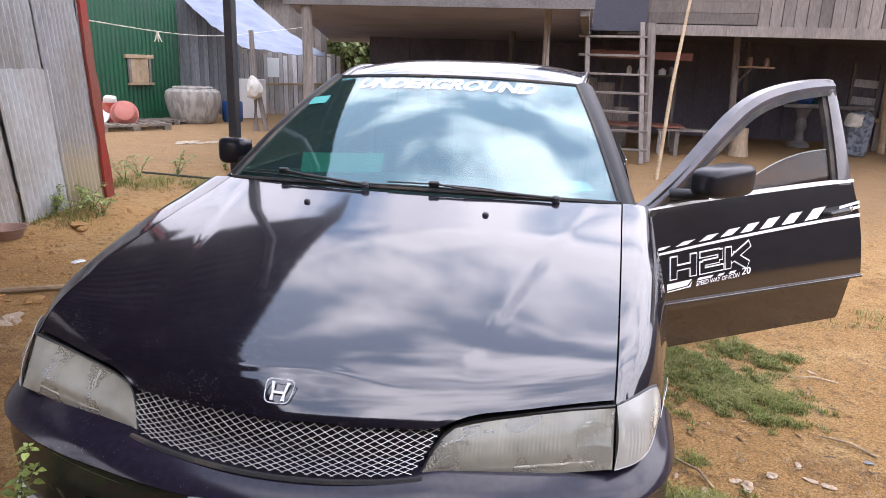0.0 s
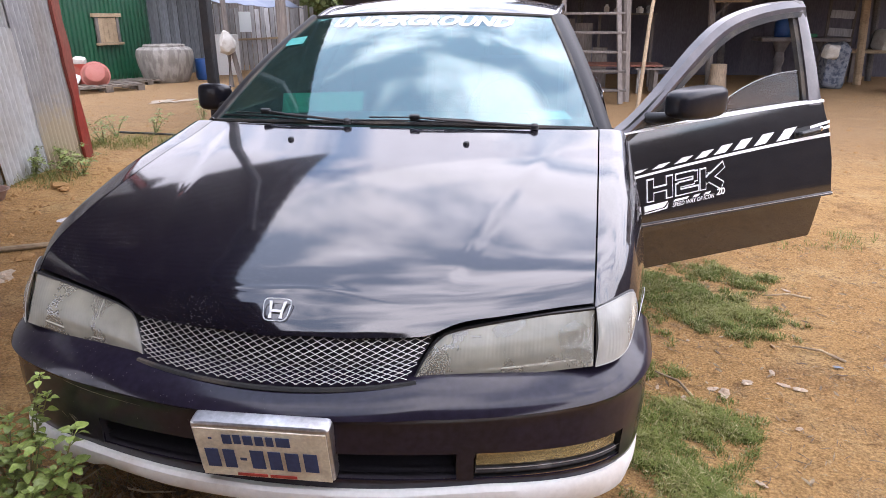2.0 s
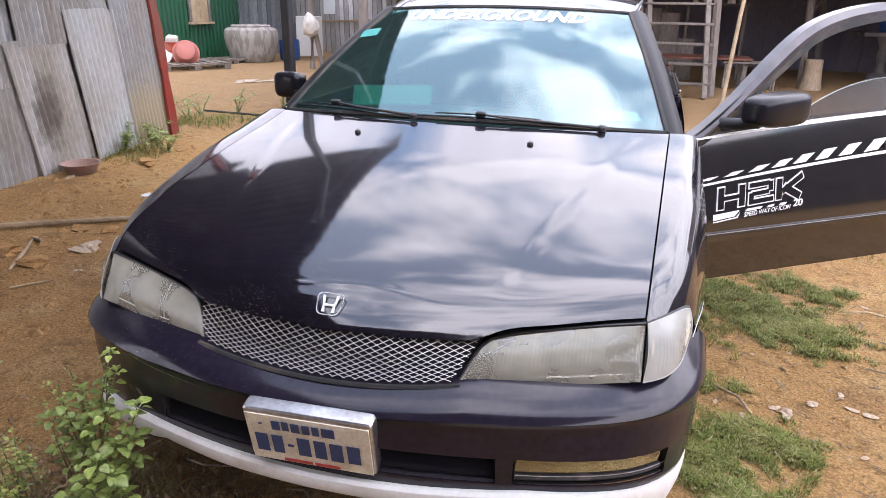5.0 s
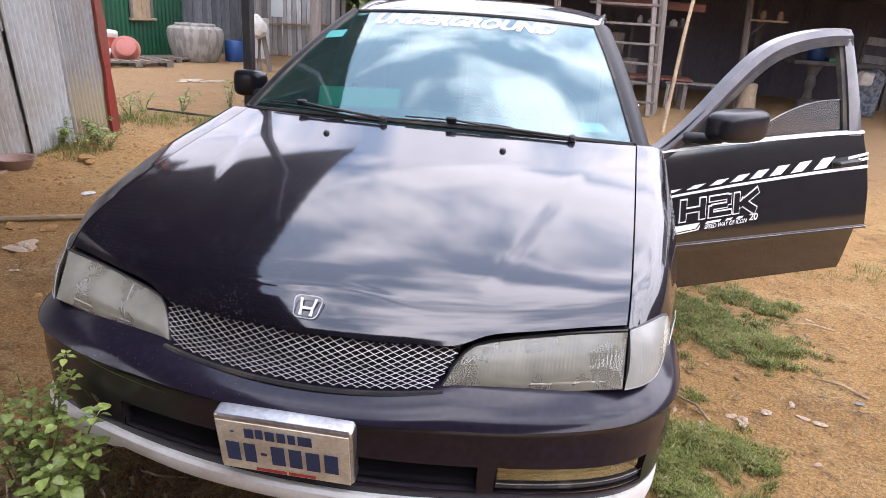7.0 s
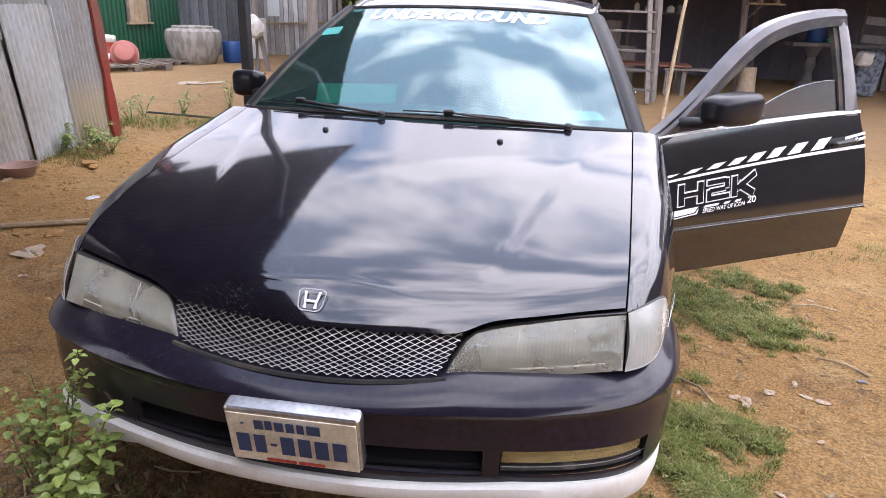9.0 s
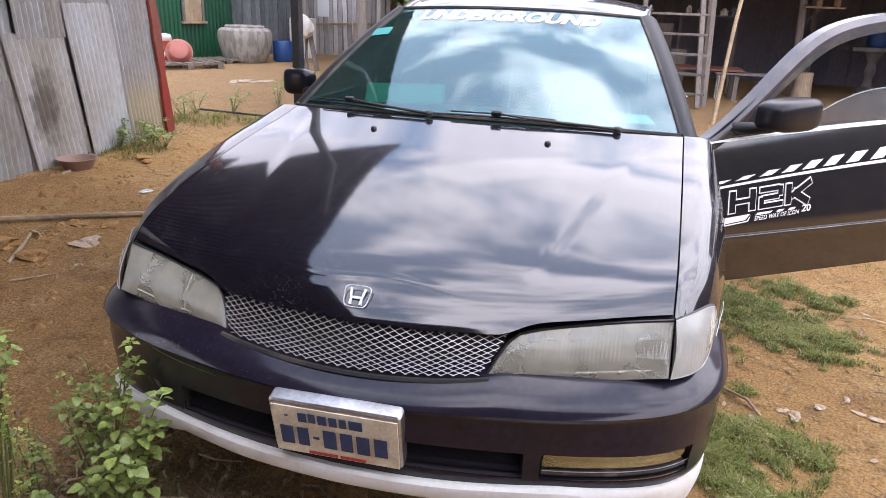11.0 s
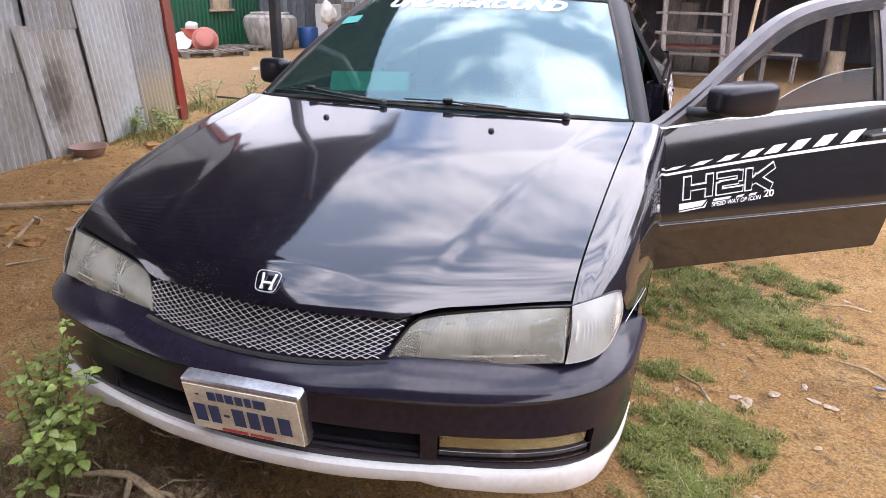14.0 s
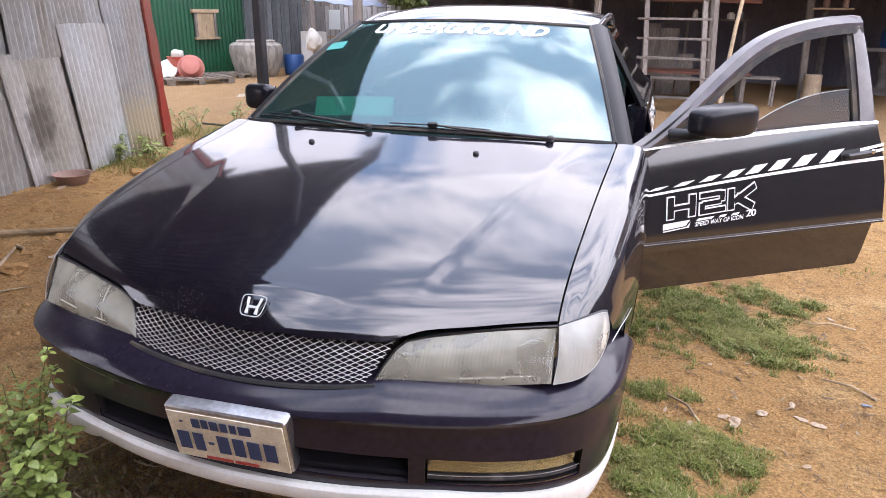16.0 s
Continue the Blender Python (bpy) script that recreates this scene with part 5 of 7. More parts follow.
    part("mount", tube([door_pt(0.155, 0.950, -0.01), door_pt(0.17, 0.955, 0.03), door_pt(0.19, 0.960, 0.08), door_pt(0.22, 0.968, 0.115)], [0.022, 0.021, 0.020, 0.020], 14), BLACK_PLASTIC, mir)
    part("mirror_glass", box((0.17, 0.004, 0.085), Matrix.Translation(door_pt(0.30, 1.00, 0.066)) @ turn, 0.001), CHROME, mir)


BELT = material("belt_trim", (0.80, 0.80, 0.80), 0.35, 0.2, 0.06, 10, 60, 0.0)
FRAME_PAINT = material("scuffed_paint", (0.042, 0.035, 0.039), 0.3, 0.0, 0.15, 9, 80, 0.0, (0.075, 0.062, 0.066), 0.7, coat=0.4)
PALE_EDGE = material("glass_edge", (0.6, 0.62, 0.6), 0.4, 0, 0.1, 20, 60, 0)
MIRROR_PAINT = material("mirror_housing", (0.007, 0.007, 0.011), 0.4, 0.0, 0.3, 10, 90, 0.0, (0.014, 0.013, 0.014), 0.5, coat=0.3, spec=0.15)
car()

# ---- the shed of corrugated sheets ----
WALL_A, WALL_B = Vector((-3.45, -0.6, 0)), Vector((-4.07, 4.80, 0))


def corrugated(width, height, pitch=0.064, depth=0.0175, per=10, rows=10, wave=0.012, seed=0.0):
    """A corrugated sheet in its own x-z plane."""
    n = int(width / pitch * per)
    return sheet(lambda i, z: (width * i / n, depth * math.sin(math.tau * width * i / n / pitch) + wave * noise.noise((i / n * 2, z, seed)), z + 0.012 * noise.noise((i / n * 3, 5, seed)) * (z > 0.1)), list(range(n + 1)), steps(0, height, rows))


def shed():
    s = thing("corrugated_shed", (-5.5, 2.5, 0), "shed clad in patched rusty corrugated zinc sheets", "shed")
    way = (WALL_B - WALL_A).normalized()
    out = Vector((way.y, -way.x, 0))
    rot = Matrix.Translation(WALL_A) @ Matrix(((way.x, out.x, 0), (way.y, out.y, 0), (0, 0, 1))).to_4x4()
    # sheets side by side, leaning a little, each lapping the one before: foot, width, bottom, top, lean per metre, how far proud, metal
    rows = [(0.0, 0.78, 0, 1.55, -0.02, 0.010, ZINC), (0.74, 0.76, 0, 3.5, -0.03, 0.028, ZINC_DIRTY), (1.46, 0.74, 0, 1.40, -0.02, 0.012, ZINC), (2.16, 0.76, 0, 3.5, -0.05, 0.030, ZINC),
            (2.88, 0.74, 0, 0.76, -0.03, 0.010, ZINC_DIRTY), (2.86, 0.74, 0.70, 3.5, -0.02, 0.000, ZINC), (3.57, 0.70, 0, 1.05, -0.16, 0.030, STAINED), (3.60, 0.58, 0.985, 3.5, -0.06, 0.044, ZINC_DIRTY),
            (4.21, 0.66, 0, 1.262, -0.13, 0.052, ZINC), (4.22, 0.66, 1.20, 3.5, -0.12, 0.026, ZINC_DIRTY), (4.83, 0.62, 0, 3.5, -0.125, 0.034, YELLOWED),
            (0.0, 0.80, 1.45, 3.5, 0, 0.0, ZINC_DIRTY), (1.44, 0.78, 1.32, 3.5, 0, 0.0, ZINC_DIRTY)]
    for i, (a, w, low, high, lean, proud, metal) in enumerate(rows):
        bm = corrugated(w, high - low, seed=i * 1.7)
        lift = Matrix(((1, 0, lean, a + lean * low), (-0.045, 1, 0, proud + 0.02), (0, 0, 1, low - (0.02 if low == 0 else 0)), (0, 0, 0, 1)))
        bmesh.ops.transform(bm, matrix=rot @ lift, verts=bm.verts)
        part("sheet", bm, metal, s)
    # red corner board
    brd = sheet(lambda u, z: (u * 0.125 - 0.09 * z + 0.045 * noise.noise((z * 2.6, u * 3, 4)) * (1 if u else 0.5) + 0.012 * noise.noise((z * 11, u, 7)), 0.05 + 0.012 * noise.noise((z * 3, 2, 9)), z), [0, 0.5, 1], steps(0, 3.5, 30), 0.03)
    bmesh.ops.transform(brd, matrix=rot @ pose(5.385, 0.03, 0), verts=brd.verts)
    part("corner_board", brd, RED_WOOD, s, "ragged red-painted corner board")
    # the other walls and the roof
    for name, p, q in (("end_wall", WALL_B, WALL_B + Vector((-3.2, -0.3, 0))), ("end_wall", WALL_A, WALL_A + Vector((-3.2, -0.3, 0))), ("back_wall", WALL_A + Vector((-3.2, -0.3, 0)), WALL_B + Vector((-3.2, -0.3, 0)))):
        w = (q - p)
        bm = corrugated(w.length, 3.5, per=4, rows=3)
        d = w.normalized()
        bmesh.ops.transform(bm, matrix=Matrix.Translation(p) @ Matrix(((d.x, -d.y, 0), (d.y, d.x, 0), (0, 0, 1))).to_4x4(), verts=bm.verts)
        part(name, bm, ZINC_DIRTY, s)
    rf = sheet(lambda u, v: WALL_A + (WALL_B - WALL_A) * (u * 1.06 - 0.03) + Vector((-3.6 * v + 0.12, 0, 3.54 + 0.5 * v + 0.01 * math.sin(u * 400))), steps(0, 1, 60), [0, 1], 0.004)
    part("roof", rf, ROOF_SHEET, s)


shed()


# ---- the lean-to roof over the side of the car ----
def lean_to():
    s = thing("lean_to_roof", (-1.07, 1.98, 0), "dark metal lean-to roof on thin black steel posts", "canopy")
    z0, far, near = 2.45, 3.60, -3.2
    part("post", span((-1.25, -1.2, -0.05), (-1.25, -1.2, z0), 0.045, 0.045, 0.004), STEEL_BLACK, s)
    part("post", span((-1.07, 1.98, -0.05), (-1.07, 1.98, 1.80), 0.045, 0.045, 0.004), STEEL_BLACK, s)
    part("brace", span((-1.07, 1.98, 1.78), (-1.32, 1.98, z0 + 0.02), 0.045, 0.045, 0.004), STEEL_BLACK, s)
    part("beam", span((-1.46, far, z0 + 0.02), (-1.22, near, z0 + 0.02), 0.04, 0.05, 0.004), STEEL_BLACK, s)
    part("roof", sheet(lambda u, v: (-1.18 - 0.055 * max(-2.0, near + (far + 0.35 - near) * v - 1.0) - 2.2 * u, near + (far + 0.35 - 0.9 * u - near) * v, z0 + 0.08 + 0.25 * u + 0.010 * math.sin(v * 260)), [0, 0.3, 0.65, 1], steps(0, 1, 200), 0.003), ROOF_SHEET, s)
    # unseen roof, added to darken the reflection in the bonnet's nose
    part("front_shade_roof", sheet(lambda u, v: (-0.75 - 0.25 * v - (3.35 - 0.25 * v) * u, -2.2 + 2.25 * v, z0 + 0.12 + 0.5 * max(0.0, u - 0.3) + 0.010 * math.sin(u * 230)), steps(0, 1, 200), [0, 0.25, 0.5, 0.75, 1], 0.003), ROOF_SHEET, s)
    # second unseen roof, added to darken reflections and the ground by the bumper
    part("rear_shade_roof", sheet(lambda u, v: (-4.2 + 7.6 * u, -4.7 + 3.25 * v, z0 + 0.22 + 0.010 * math.sin(u * 260)), steps(0, 1, 200), [0, 0.5, 1], 0.003), ROOF_SHEET, s)
    # posts for the two added roofs
    for x in (0.5, 3.2):
        part("post", span((x, -4.6, -0.05), (x, -4.6, z0 + 0.2), 0.06, 0.06, 0.004), STEEL_BLACK, s)
    for x in (-3.9, -0.15):
        part("post", span((x, -1.65, -0.05), (x, -1.65, z0 + 0.1), 0.06, 0.06, 0.004), STEEL_BLACK, s)


lean_to()


def reflection_screens():
    """Board walls out of view, added behind and beside the camera to darken reflections."""
    a = sheet(lambda x, z: (x, -4.8 + 0.012 * (int(x * 5) % 2), z), steps(-5, 8, 130), [0, 1.2, 2.6], 0.03)
    put("dark_screen_south", a, SCREEN_BOARD, "unseen dark board wall added to darken reflections in the car", "wall", kind="structure", smooth=False)
    b = sheet(lambda y, z: (16 + 0.012 * (int(y * 5) % 2), y, z), steps(-14, 20, 170), [0, 1.8, 3.6], 0.03)
    put("dark_screen_east", b, SCREEN_BOARD, "unseen dark board wall added to darken reflections in the car", "wall", kind="structure", smooth=False)


reflection_screens()


# ---- the green store and what stands along it ----
G_A, G_B = Vector((-9.75, 9.6, 0)), Vector((-9.0, 14.1, 0))


def green_store():
    s = thing("green_store", (-10.5, 13, 0), "green corrugated metal store with a small shuttered hatch", "building")
    way = (G_B - G_A).normalized()
    out = Vector((way.y, -way.x, 0))
    rot = Matrix.Translation(G_A) @ Matrix(((way.x, out.x, 0), (way.y, out.y, 0), (0, 0, 1))).to_4x4()
    w = (G_B - G_A).length
    bm = corrugated(w, 4.2, pitch=0.12, depth=0.014, rows=4, wave=0)
    bmesh.ops.transform(bm, matrix=rot, verts=bm.verts)
    part("wall", bm, GREEN_SHEET, s)
    for name, p, q in (("wall", G_B, G_B + Vector((-4, 2.6, 0))), ("wall", G_A, G_A + Vector((-4, 2.6, 0)))):
        part(name, sheet(lambda u, v: p.lerp(q, u) + Vector((0, 0, 4.2 * v)), [0, 1], [0, 1], 0.02), GREEN_SHEET, s)
    part("roof", sheet(lambda u, v: G_A.lerp(G_B, u) + Vector((-4, 2.6, 0)) * v + out * 0.4 * (1 - v) + Vector((0, 0, 4.2 + 0.9 * v)), [0, 1], [0, 1], 0.02), ZINC, s)
    # hatch
    a0, a1, z0, z1 = HATCH
    h = part("hatch", merge(*[box(((a1 - a0) / 4 - 0.008, 0.02, z1 - z0), rot @ pose(a0 + (a1 - a0) * (k + 0.5) / 4, 0.035, (z0 + z1) / 2)) for k in range(4)]), PALE_WOOD, s, "small board shutter", smooth=False)
    part("lintel", box((a1 - a0 + 0.30, 0.07, 0.08), rot @ pose((a0 + a1) / 2, 0.04, z1 + 0.05), 0.006), PALE_WOOD, h)
    part("sill", box((a1 - a0 + 0.22, 0.10, 0.05), rot @ pose((a0 + a1) / 2, 0.05, z0 - 0.03), 0.006), PALE_WOOD, h)
    for a in (a0 - 0.04, a1 + 0.04):
        part("jamb", box((0.06, 0.05, z1 - z0), rot @ pose(a, 0.035, (z0 + z1) / 2), 0.004), GREY_WOOD, h)


HATCH = (3.02, 3.52, 0.82, 1.33)
green_store()


def plank_house():
    """The weathered board wall past the store, with a tarpaulin over its lean-to, and the pale fence."""
    s = thing("plank_house", (-7.4, 15, 0), "low weathered plank house under a blue-white tarpaulin roof", "house")
    a, b = G_B + Vector((-0.16, 0.06, 0)), Vector((-8.45, 16.0, 0))
    n = 14
    for i in range(n):
        p, q = a.lerp(b, i / n), a.lerp(b, (i + 0.94) / n)
        top = 3.1 - 1.1 * i / n
        mid = (p + q) / 2
        ang = math.degrees(math.atan2(b.y - a.y, b.x - a.x))
        part("board", box(((q - p).length, 0.025, top), pose(mid.x, mid.y + 0.01 * (i % 2), top / 2, 0, 0, ang)), BLUE_GREY, s, smooth=False)
    t0, t1, t2, t3 = Vector((-9.0, 14.3, 2.80)), Vector((-6.52, 12.9, 1.60)), Vector((-5.25, 14.3, 1.50)), Vector((-8.27, 16.3, 3.0))

    def cover(u, v):
        p = t0.lerp(t1, u).lerp(t3.lerp(t2, u), v)
        p.z += 0.10 * noise.noise((u * 3, v * 3, 2)) - 0.12 * math.sin(math.pi * u) + 0.04 * noise.noise((u * 12, v * 9, 5))
        return p

    part("tarpaulin", sheet(cover, steps(0, 1, 30), steps(0, 1, 24), 0.01), TARP, s, "sagging blue-white tarpaulin")
    for i in range(15):
        x = -9.6 + 0.19 * i
        part("board", box((0.175, 0.025, 3.3), pose(x, 18.2 + 0.012 * (i % 2), 1.64)), GREY_WOOD, s, smooth=False)
    part("eaves", span((-9.8, 18.0, 3.32), (-6.6, 18.0, 3.22), 0.10, 0.35), GREY_WOOD, s)
    f = thing("pale_fence", (-5, 16, 0), "fence of upright pale weathered boards with a rail", "fence")
    fb, fc = Vector((-8.65, 15.95, 0)), Vector((-5.9, 16.9, 0))
    for i in range(23):
        p = fb.lerp(fc, i / 23)
        h = 1.62 + 0.05 * math.sin(i * 2.7) + 0.04 * math.sin(i * 5.1)
        part("board", box((0.104, 0.02, h), pose(p.x, p.y, h / 2 - 0.02, rnd(-1, 1), rnd(-1.5, 1.5), math.degrees(math.atan2(fc.y - fb.y, fc.x - fb.x)))), PALE_BOARD, f, smooth=False)
    part("notice", box((0.30, 0.006, 0.50), pose(-7.62, 16.27, 1.22, 0, 0, 19)), PAPER, f, "blank white sheet pinned to the boards")
    put("old_cabinet", box((0.62, 0.45, 0.95), pose(-7.55, 14.9, 0.46, 0, 0, 30), 0.01), WHITE_PLASTIC, "old white metal cabinet standing by the fence", "cabinet")
    part("rail", span(fb + Vector((0.05, -0.06, 0.75)), fc + Vector((0, -0.06, 0.85)), 0.06, 0.05), PALE_WOOD, f)


PALE_BOARD = material("pale_boards", (0.528, 0.528, 0.536), 0.85, 0, 0.25, 2, 40, 0.2, (0.288, 0.272, 0.256), 0.7, stretch=(1, 1, 0.15))
by_object(PALE_BOARD, 0.55, 1.3)
plank_house()


def water_jar():
    prof = [(0.40, -0.02), (0.44, 0.02), (0.50, 0.14), (0.55, 0.32), (0.585, 0.50), (0.588, 0.60), (0.565, 0.68), (0.50, 0.725), (0.43, 0.735), (0.425, 0.75), (0.43, 0.77), (0.40, 0.785), (0.37, 0.75), (0.36, 0.70), (0.1, 0.68)]
    put("water_jar", lathe(prof, JAR, 40), JAR_STONE, "large round rough grey concrete water jar", "jar")


JAR_STONE = material("jar_concrete", (0.30, 0.28, 0.25), 0.9, 0, 0.22, 5, 60, 0.4, (0.175, 0.16, 0.14), 0.85, stretch=(2.2, 2.2, 0.6), edge=(0.44, 0.58))
JAR = (-7.90, 12.80, 0)
water_jar()


def pallet(at, turn, high):
    p = thing("pallet", at, "flat weathered wooden pallet on the dirt", "pallet", "pallets by the store")
    m = Matrix.Translation(at) @ pose(0, 0, 0, 0, 0, turn)
    for k in range(7):
        part("slat", box((0.13, 0.75, 0.018), m @ pose(-0.60 + 0.2 * k, 0, high)), PALLET_WOOD, p, smooth=False)
    for y in (-0.33, 0, 0.33):
        part("runner", box((1.36, 0.09, 0.018), m @ pose(0, y, high - 0.02)), PALLET_WOOD, p, smooth=False)
        for x in (-0.60, 0, 0.60):
            part("block", box((0.13, 0.09, high - 0.03), m @ pose(x, y, (high - 0.03) / 2)), PALLET_WOOD, p, smooth=False)


PALLET_WOOD = material("pallet_wood", (0.20, 0.165, 0.13), 0.85, 0, 0.3, 4, 50, 0.3, (0.07, 0.06, 0.05), 0.7)
PALLET = Vector((-8.05, 10.75, 0))
pallet(PALLET, 57, 0.115)
pallet(Vector((-8.22, 12.25, 0)), 66, 0.09)


def store_clutter():
    m = Matrix.Translation(PALLET)
    prof = [(0.20, 0), (0.24, 0.02), (0.33, 0.24), (0.36, 0.25), (0.355, 0.27), (0.32, 0.25), (0.23, 0.04), (0.02, 0.03)]
    put("basin", lathe(prof, (0, 0, 0), 32, m @ pose(0.0, -0.12, 0.36, -110, 0, 35) @ Matrix.Scale(0.72, 4)), PINK_PLASTIC, "faded red plastic basin leaning on its side", "basin")
    put("lid", lathe([(0.25, 0), (0.26, 0.01), (0.25, 0.04), (0.05, 0.06)], (0, 0, 0), 28, m @ pose(-0.55, -0.10, 0.26, 70, 0, 20) @ Matrix.Scale(0.75, 4)), WHITE_PLASTIC, "round white plastic lid propped upright", "lid")
    put("bucket", lathe([(0.17, 0), (0.22, 0.36), (0.235, 0.38), (0.21, 0.37), (0.15, 0.03)], m @ Vector((-0.45, 0.12, 0.12)), 24), RED_PLASTIC, "red plastic bucket on the pallet", "bucket")
    put("crumpled_bag", box((0.22, 0.2, 0.16), m @ pose(-0.47, 0.12, 0.54, 10, 8, 20), 0.06, 3), SACK, "crumpled white bag on the bucket", "bag")
    put("drum", lathe([(0.20, 0), (0.23, 0.05), (0.23, 0.42), (0.21, 0.46), (0.18, 0.46), (0.18, 0.42)], (-7.35, 13.5, 0), 24), BLUE_PLASTIC, "blue plastic drum beside the jar", "drum")


PINK_PLASTIC = material("faded_red_plastic", (0.375, 0.128, 0.098), 0.5, 0, 0.1, 6, 60, 0.05, (0.315, 0.083, 0.060), 0.5)
store_clutter()


def bag_post():
    s = thing("bag_post", BAG, "forked grey wooden post with a pale plastic bag tied on", "post")
    x, y, z = BAG
    part("stake", tube([(x, y, -0.05), (x + 0.02, y, 0.8), (x - 0.03, y, 1.95)], [0.07, 0.06, 0.05], 8), GREY_WOOD, s)
    part("stake", tube([(x + 0.22, y + 0.05, -0.05), (x + 0.10, y, 0.7), (x, y, 1.2)], [0.05, 0.05, 0.04], 8), GREY_WOOD, s)
    bag = lathe([(0.03, 0), (0.12, 0.04), (0.17, 0.16), (0.14, 0.30), (0.06, 0.42), (0.02, 0.46)], (x + 0.06, y - 0.12, 0.62), 18)
    for v in bag.verts:
        v.co += 0.09 * Vector((noise.noise(v.co * 7), noise.noise(v.co * 5 + Vector((9, 0, 0))), noise.noise(v.co * 4)))
    part("bag", bag, SACK, s, "crumpled pale plastic bag")


BAG = (-5.95, 11.85, 0)
bag_post()


def washing_line():
    a, b, c = Vector((-4.12, 4.88, 1.69)), Vector((-6.62, 12.3, 1.86)), Vector((-6.3, 15.2, 2.2))
    pts = [a.lerp(b, t) + Vector((0, 0, -0.06 * math.sin(math.pi * t))) for t in steps(0, 1, 20)] + [b.lerp(c, t) for t in steps(0.2, 1, 5)]
    line = put("washing_line", tube(pts, 0.006, 6), CABLE, "thin pale washing line strung from the shed", "rope")
    k = pts[6]
    knot = [tube([k, k + Vector((0.02 * q, 0, -0.07)), k + Vector((0.05 * q, 0, -0.13))], [0.012, 0.010, 0.005], 5) for q in (-1, 0.2, 1.2)]
    part("knot", merge(*knot), CABLE, line)


washing_line()


# ---- the stilt house ----
def stilt_house():
    s = thing("stilt_house", (3.5, 13, 0), "weathered wooden house raised on posts, dark underneath", "house")
    fz = 2.05
    # floor: open boards over joists
    part("floor", box((8.4, 7.4, 0.06), pose(5.0, 14.5, fz + 0.10)), DARK_WOOD, s)
    def ceiling(u, v):
        near, back = Vector((-3.0 + 3.58 * u, 6.75, 0)), Vector((-7.5 + 8.1 * u, 20.3, 0))
        return near.lerp(back, v) + Vector((0, 0, fz + 0.10 - 0.05 * v))

    part("veranda_floor", sheet(ceiling, steps(0, 1, 8), steps(0, 1, 12), 0.05), VERANDA, s, "flat grey boarded underside")
    for x in (0.5,):
        part("beam", span((x, 6.75, fz - 0.03), (x, 19.0, fz - 0.03), 0.10, 0.14), DARK_WOOD, s)
    part("front_beam", span((1.0, 10.75, fz + 0.02), (9.2, 10.75, fz + 0.02), 0.10, 0.16), GREY_WOOD, s)
    part("front_beam", span((-2.95, 6.75, fz + 0.07), (0.6, 6.75, fz + 0.07), 0.08, 0.20), DARK_WOOD, s)
    # walls of boards: lying ones, then upright ones
    for k in range(10):
        part("board", box((1.75, 0.025, 0.165), pose(2.20, 10.72 - 0.008 * (k % 2), fz + 0.20 + 0.17 * k, 6)), GREY_WOOD, s, smooth=False)
    for k in range(34):
        part("board", box((0.165, 0.025, 1.8), pose(3.17 + 0.175 * k, 10.72 + 0.008 * (k % 2), fz + 1.0)), GREY_WOOD, s, smooth=False)
    part("doorway", box((0.92, 0.05, 1.9), pose(0.96, 10.62, fz + 0.93)), SLATE, s, "dark slate-coloured doorway panel")
    for k in range(10):
        part("board", box((0.30, 0.025, 0.165), pose(0.28, 10.74, fz + 0.20 + 0.17 * k)), GREY_WOOD, s, smooth=False)
    part("side_wall", box((0.04, 7.4, 1.8), pose(9.2, 14.4, fz + 1.0)), GREY_WOOD, s)
    part("back_wall", box((9.2, 0.05, 1.8), pose(4.7, 18.2, fz + 1.0)), GREY_WOOD, s)
    part("side_wall", box((0.04, 7.4, 1.8), pose(0.10, 14.5, fz + 1.0)), GREY_WOOD, s)
    part("roof", merge(sheet(lambda u, v: (-0.3 + 10.1 * u, 10.0 + 4.6 * v, fz + 1.75 + 1.0 * v + 0.012 * math.sin(u * 700)), steps(0, 1, 200), [0, 1], 0.005), sheet(lambda u, v: (-0.3 + 10.1 * u, 14.6 + 4.6 * v, fz + 2.75 - 1.0 * v), [0, 1], [0, 1], 0.005)), ROOF_SHEET, s)
    # posts
    for x, y, r, m in ((-2.70, 6.80, 0.065, GREY_WOOD), (0.06, 7.55, 0.045, GREY_WOOD), (1.62, 10.45, 0.07, GREY_WOOD), (3.25, 12.3, 0.06, GREY_WOOD), (6.42, 14.0, 0.08, PALE_WOOD), (8.6, 11.0, 0.08, GREY_WOOD), (-4.3, 17.5, 0.05, DARK_WOOD), (0.9, 15, 0.07, DARK_WOOD), (4.0, 15, 0.07, DARK_WOOD), (7, 15, 0.07, DARK_WOOD), (-0.9, 12.5, 0.06, DARK_WOOD)):
        part("post", tube([(x, y, -0.05), (x - (0.06 if x > 1 else -0.01), y, 1.0), (x - (0.13 if x > 1 else 0), y, fz + 0.1)], r, 8), m, s)
    # added back panels below the floor; their dark colour stands for the shade there
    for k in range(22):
        part("shade_panel", box((1.04, 0.03, 2.2), pose(-4.4 + k * 1.0, 16.2 + 0.032 * (k % 2), 1.06)), UNDER, s, smooth=False)


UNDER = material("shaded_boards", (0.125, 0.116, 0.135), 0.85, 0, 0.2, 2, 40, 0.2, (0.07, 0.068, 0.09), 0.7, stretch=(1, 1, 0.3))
SLATE = material("slate_paint", (0.045, 0.045, 0.06), 0.7, 0, 0.2, 3, 40, 0.1)
VERANDA = material("veranda_boards", (0.264, 0.264, 0.332), 0.85, 0, 0.12, 1.2, 30, 0.1, (0.204, 0.200, 0.255), 0.7)
stilt_house()


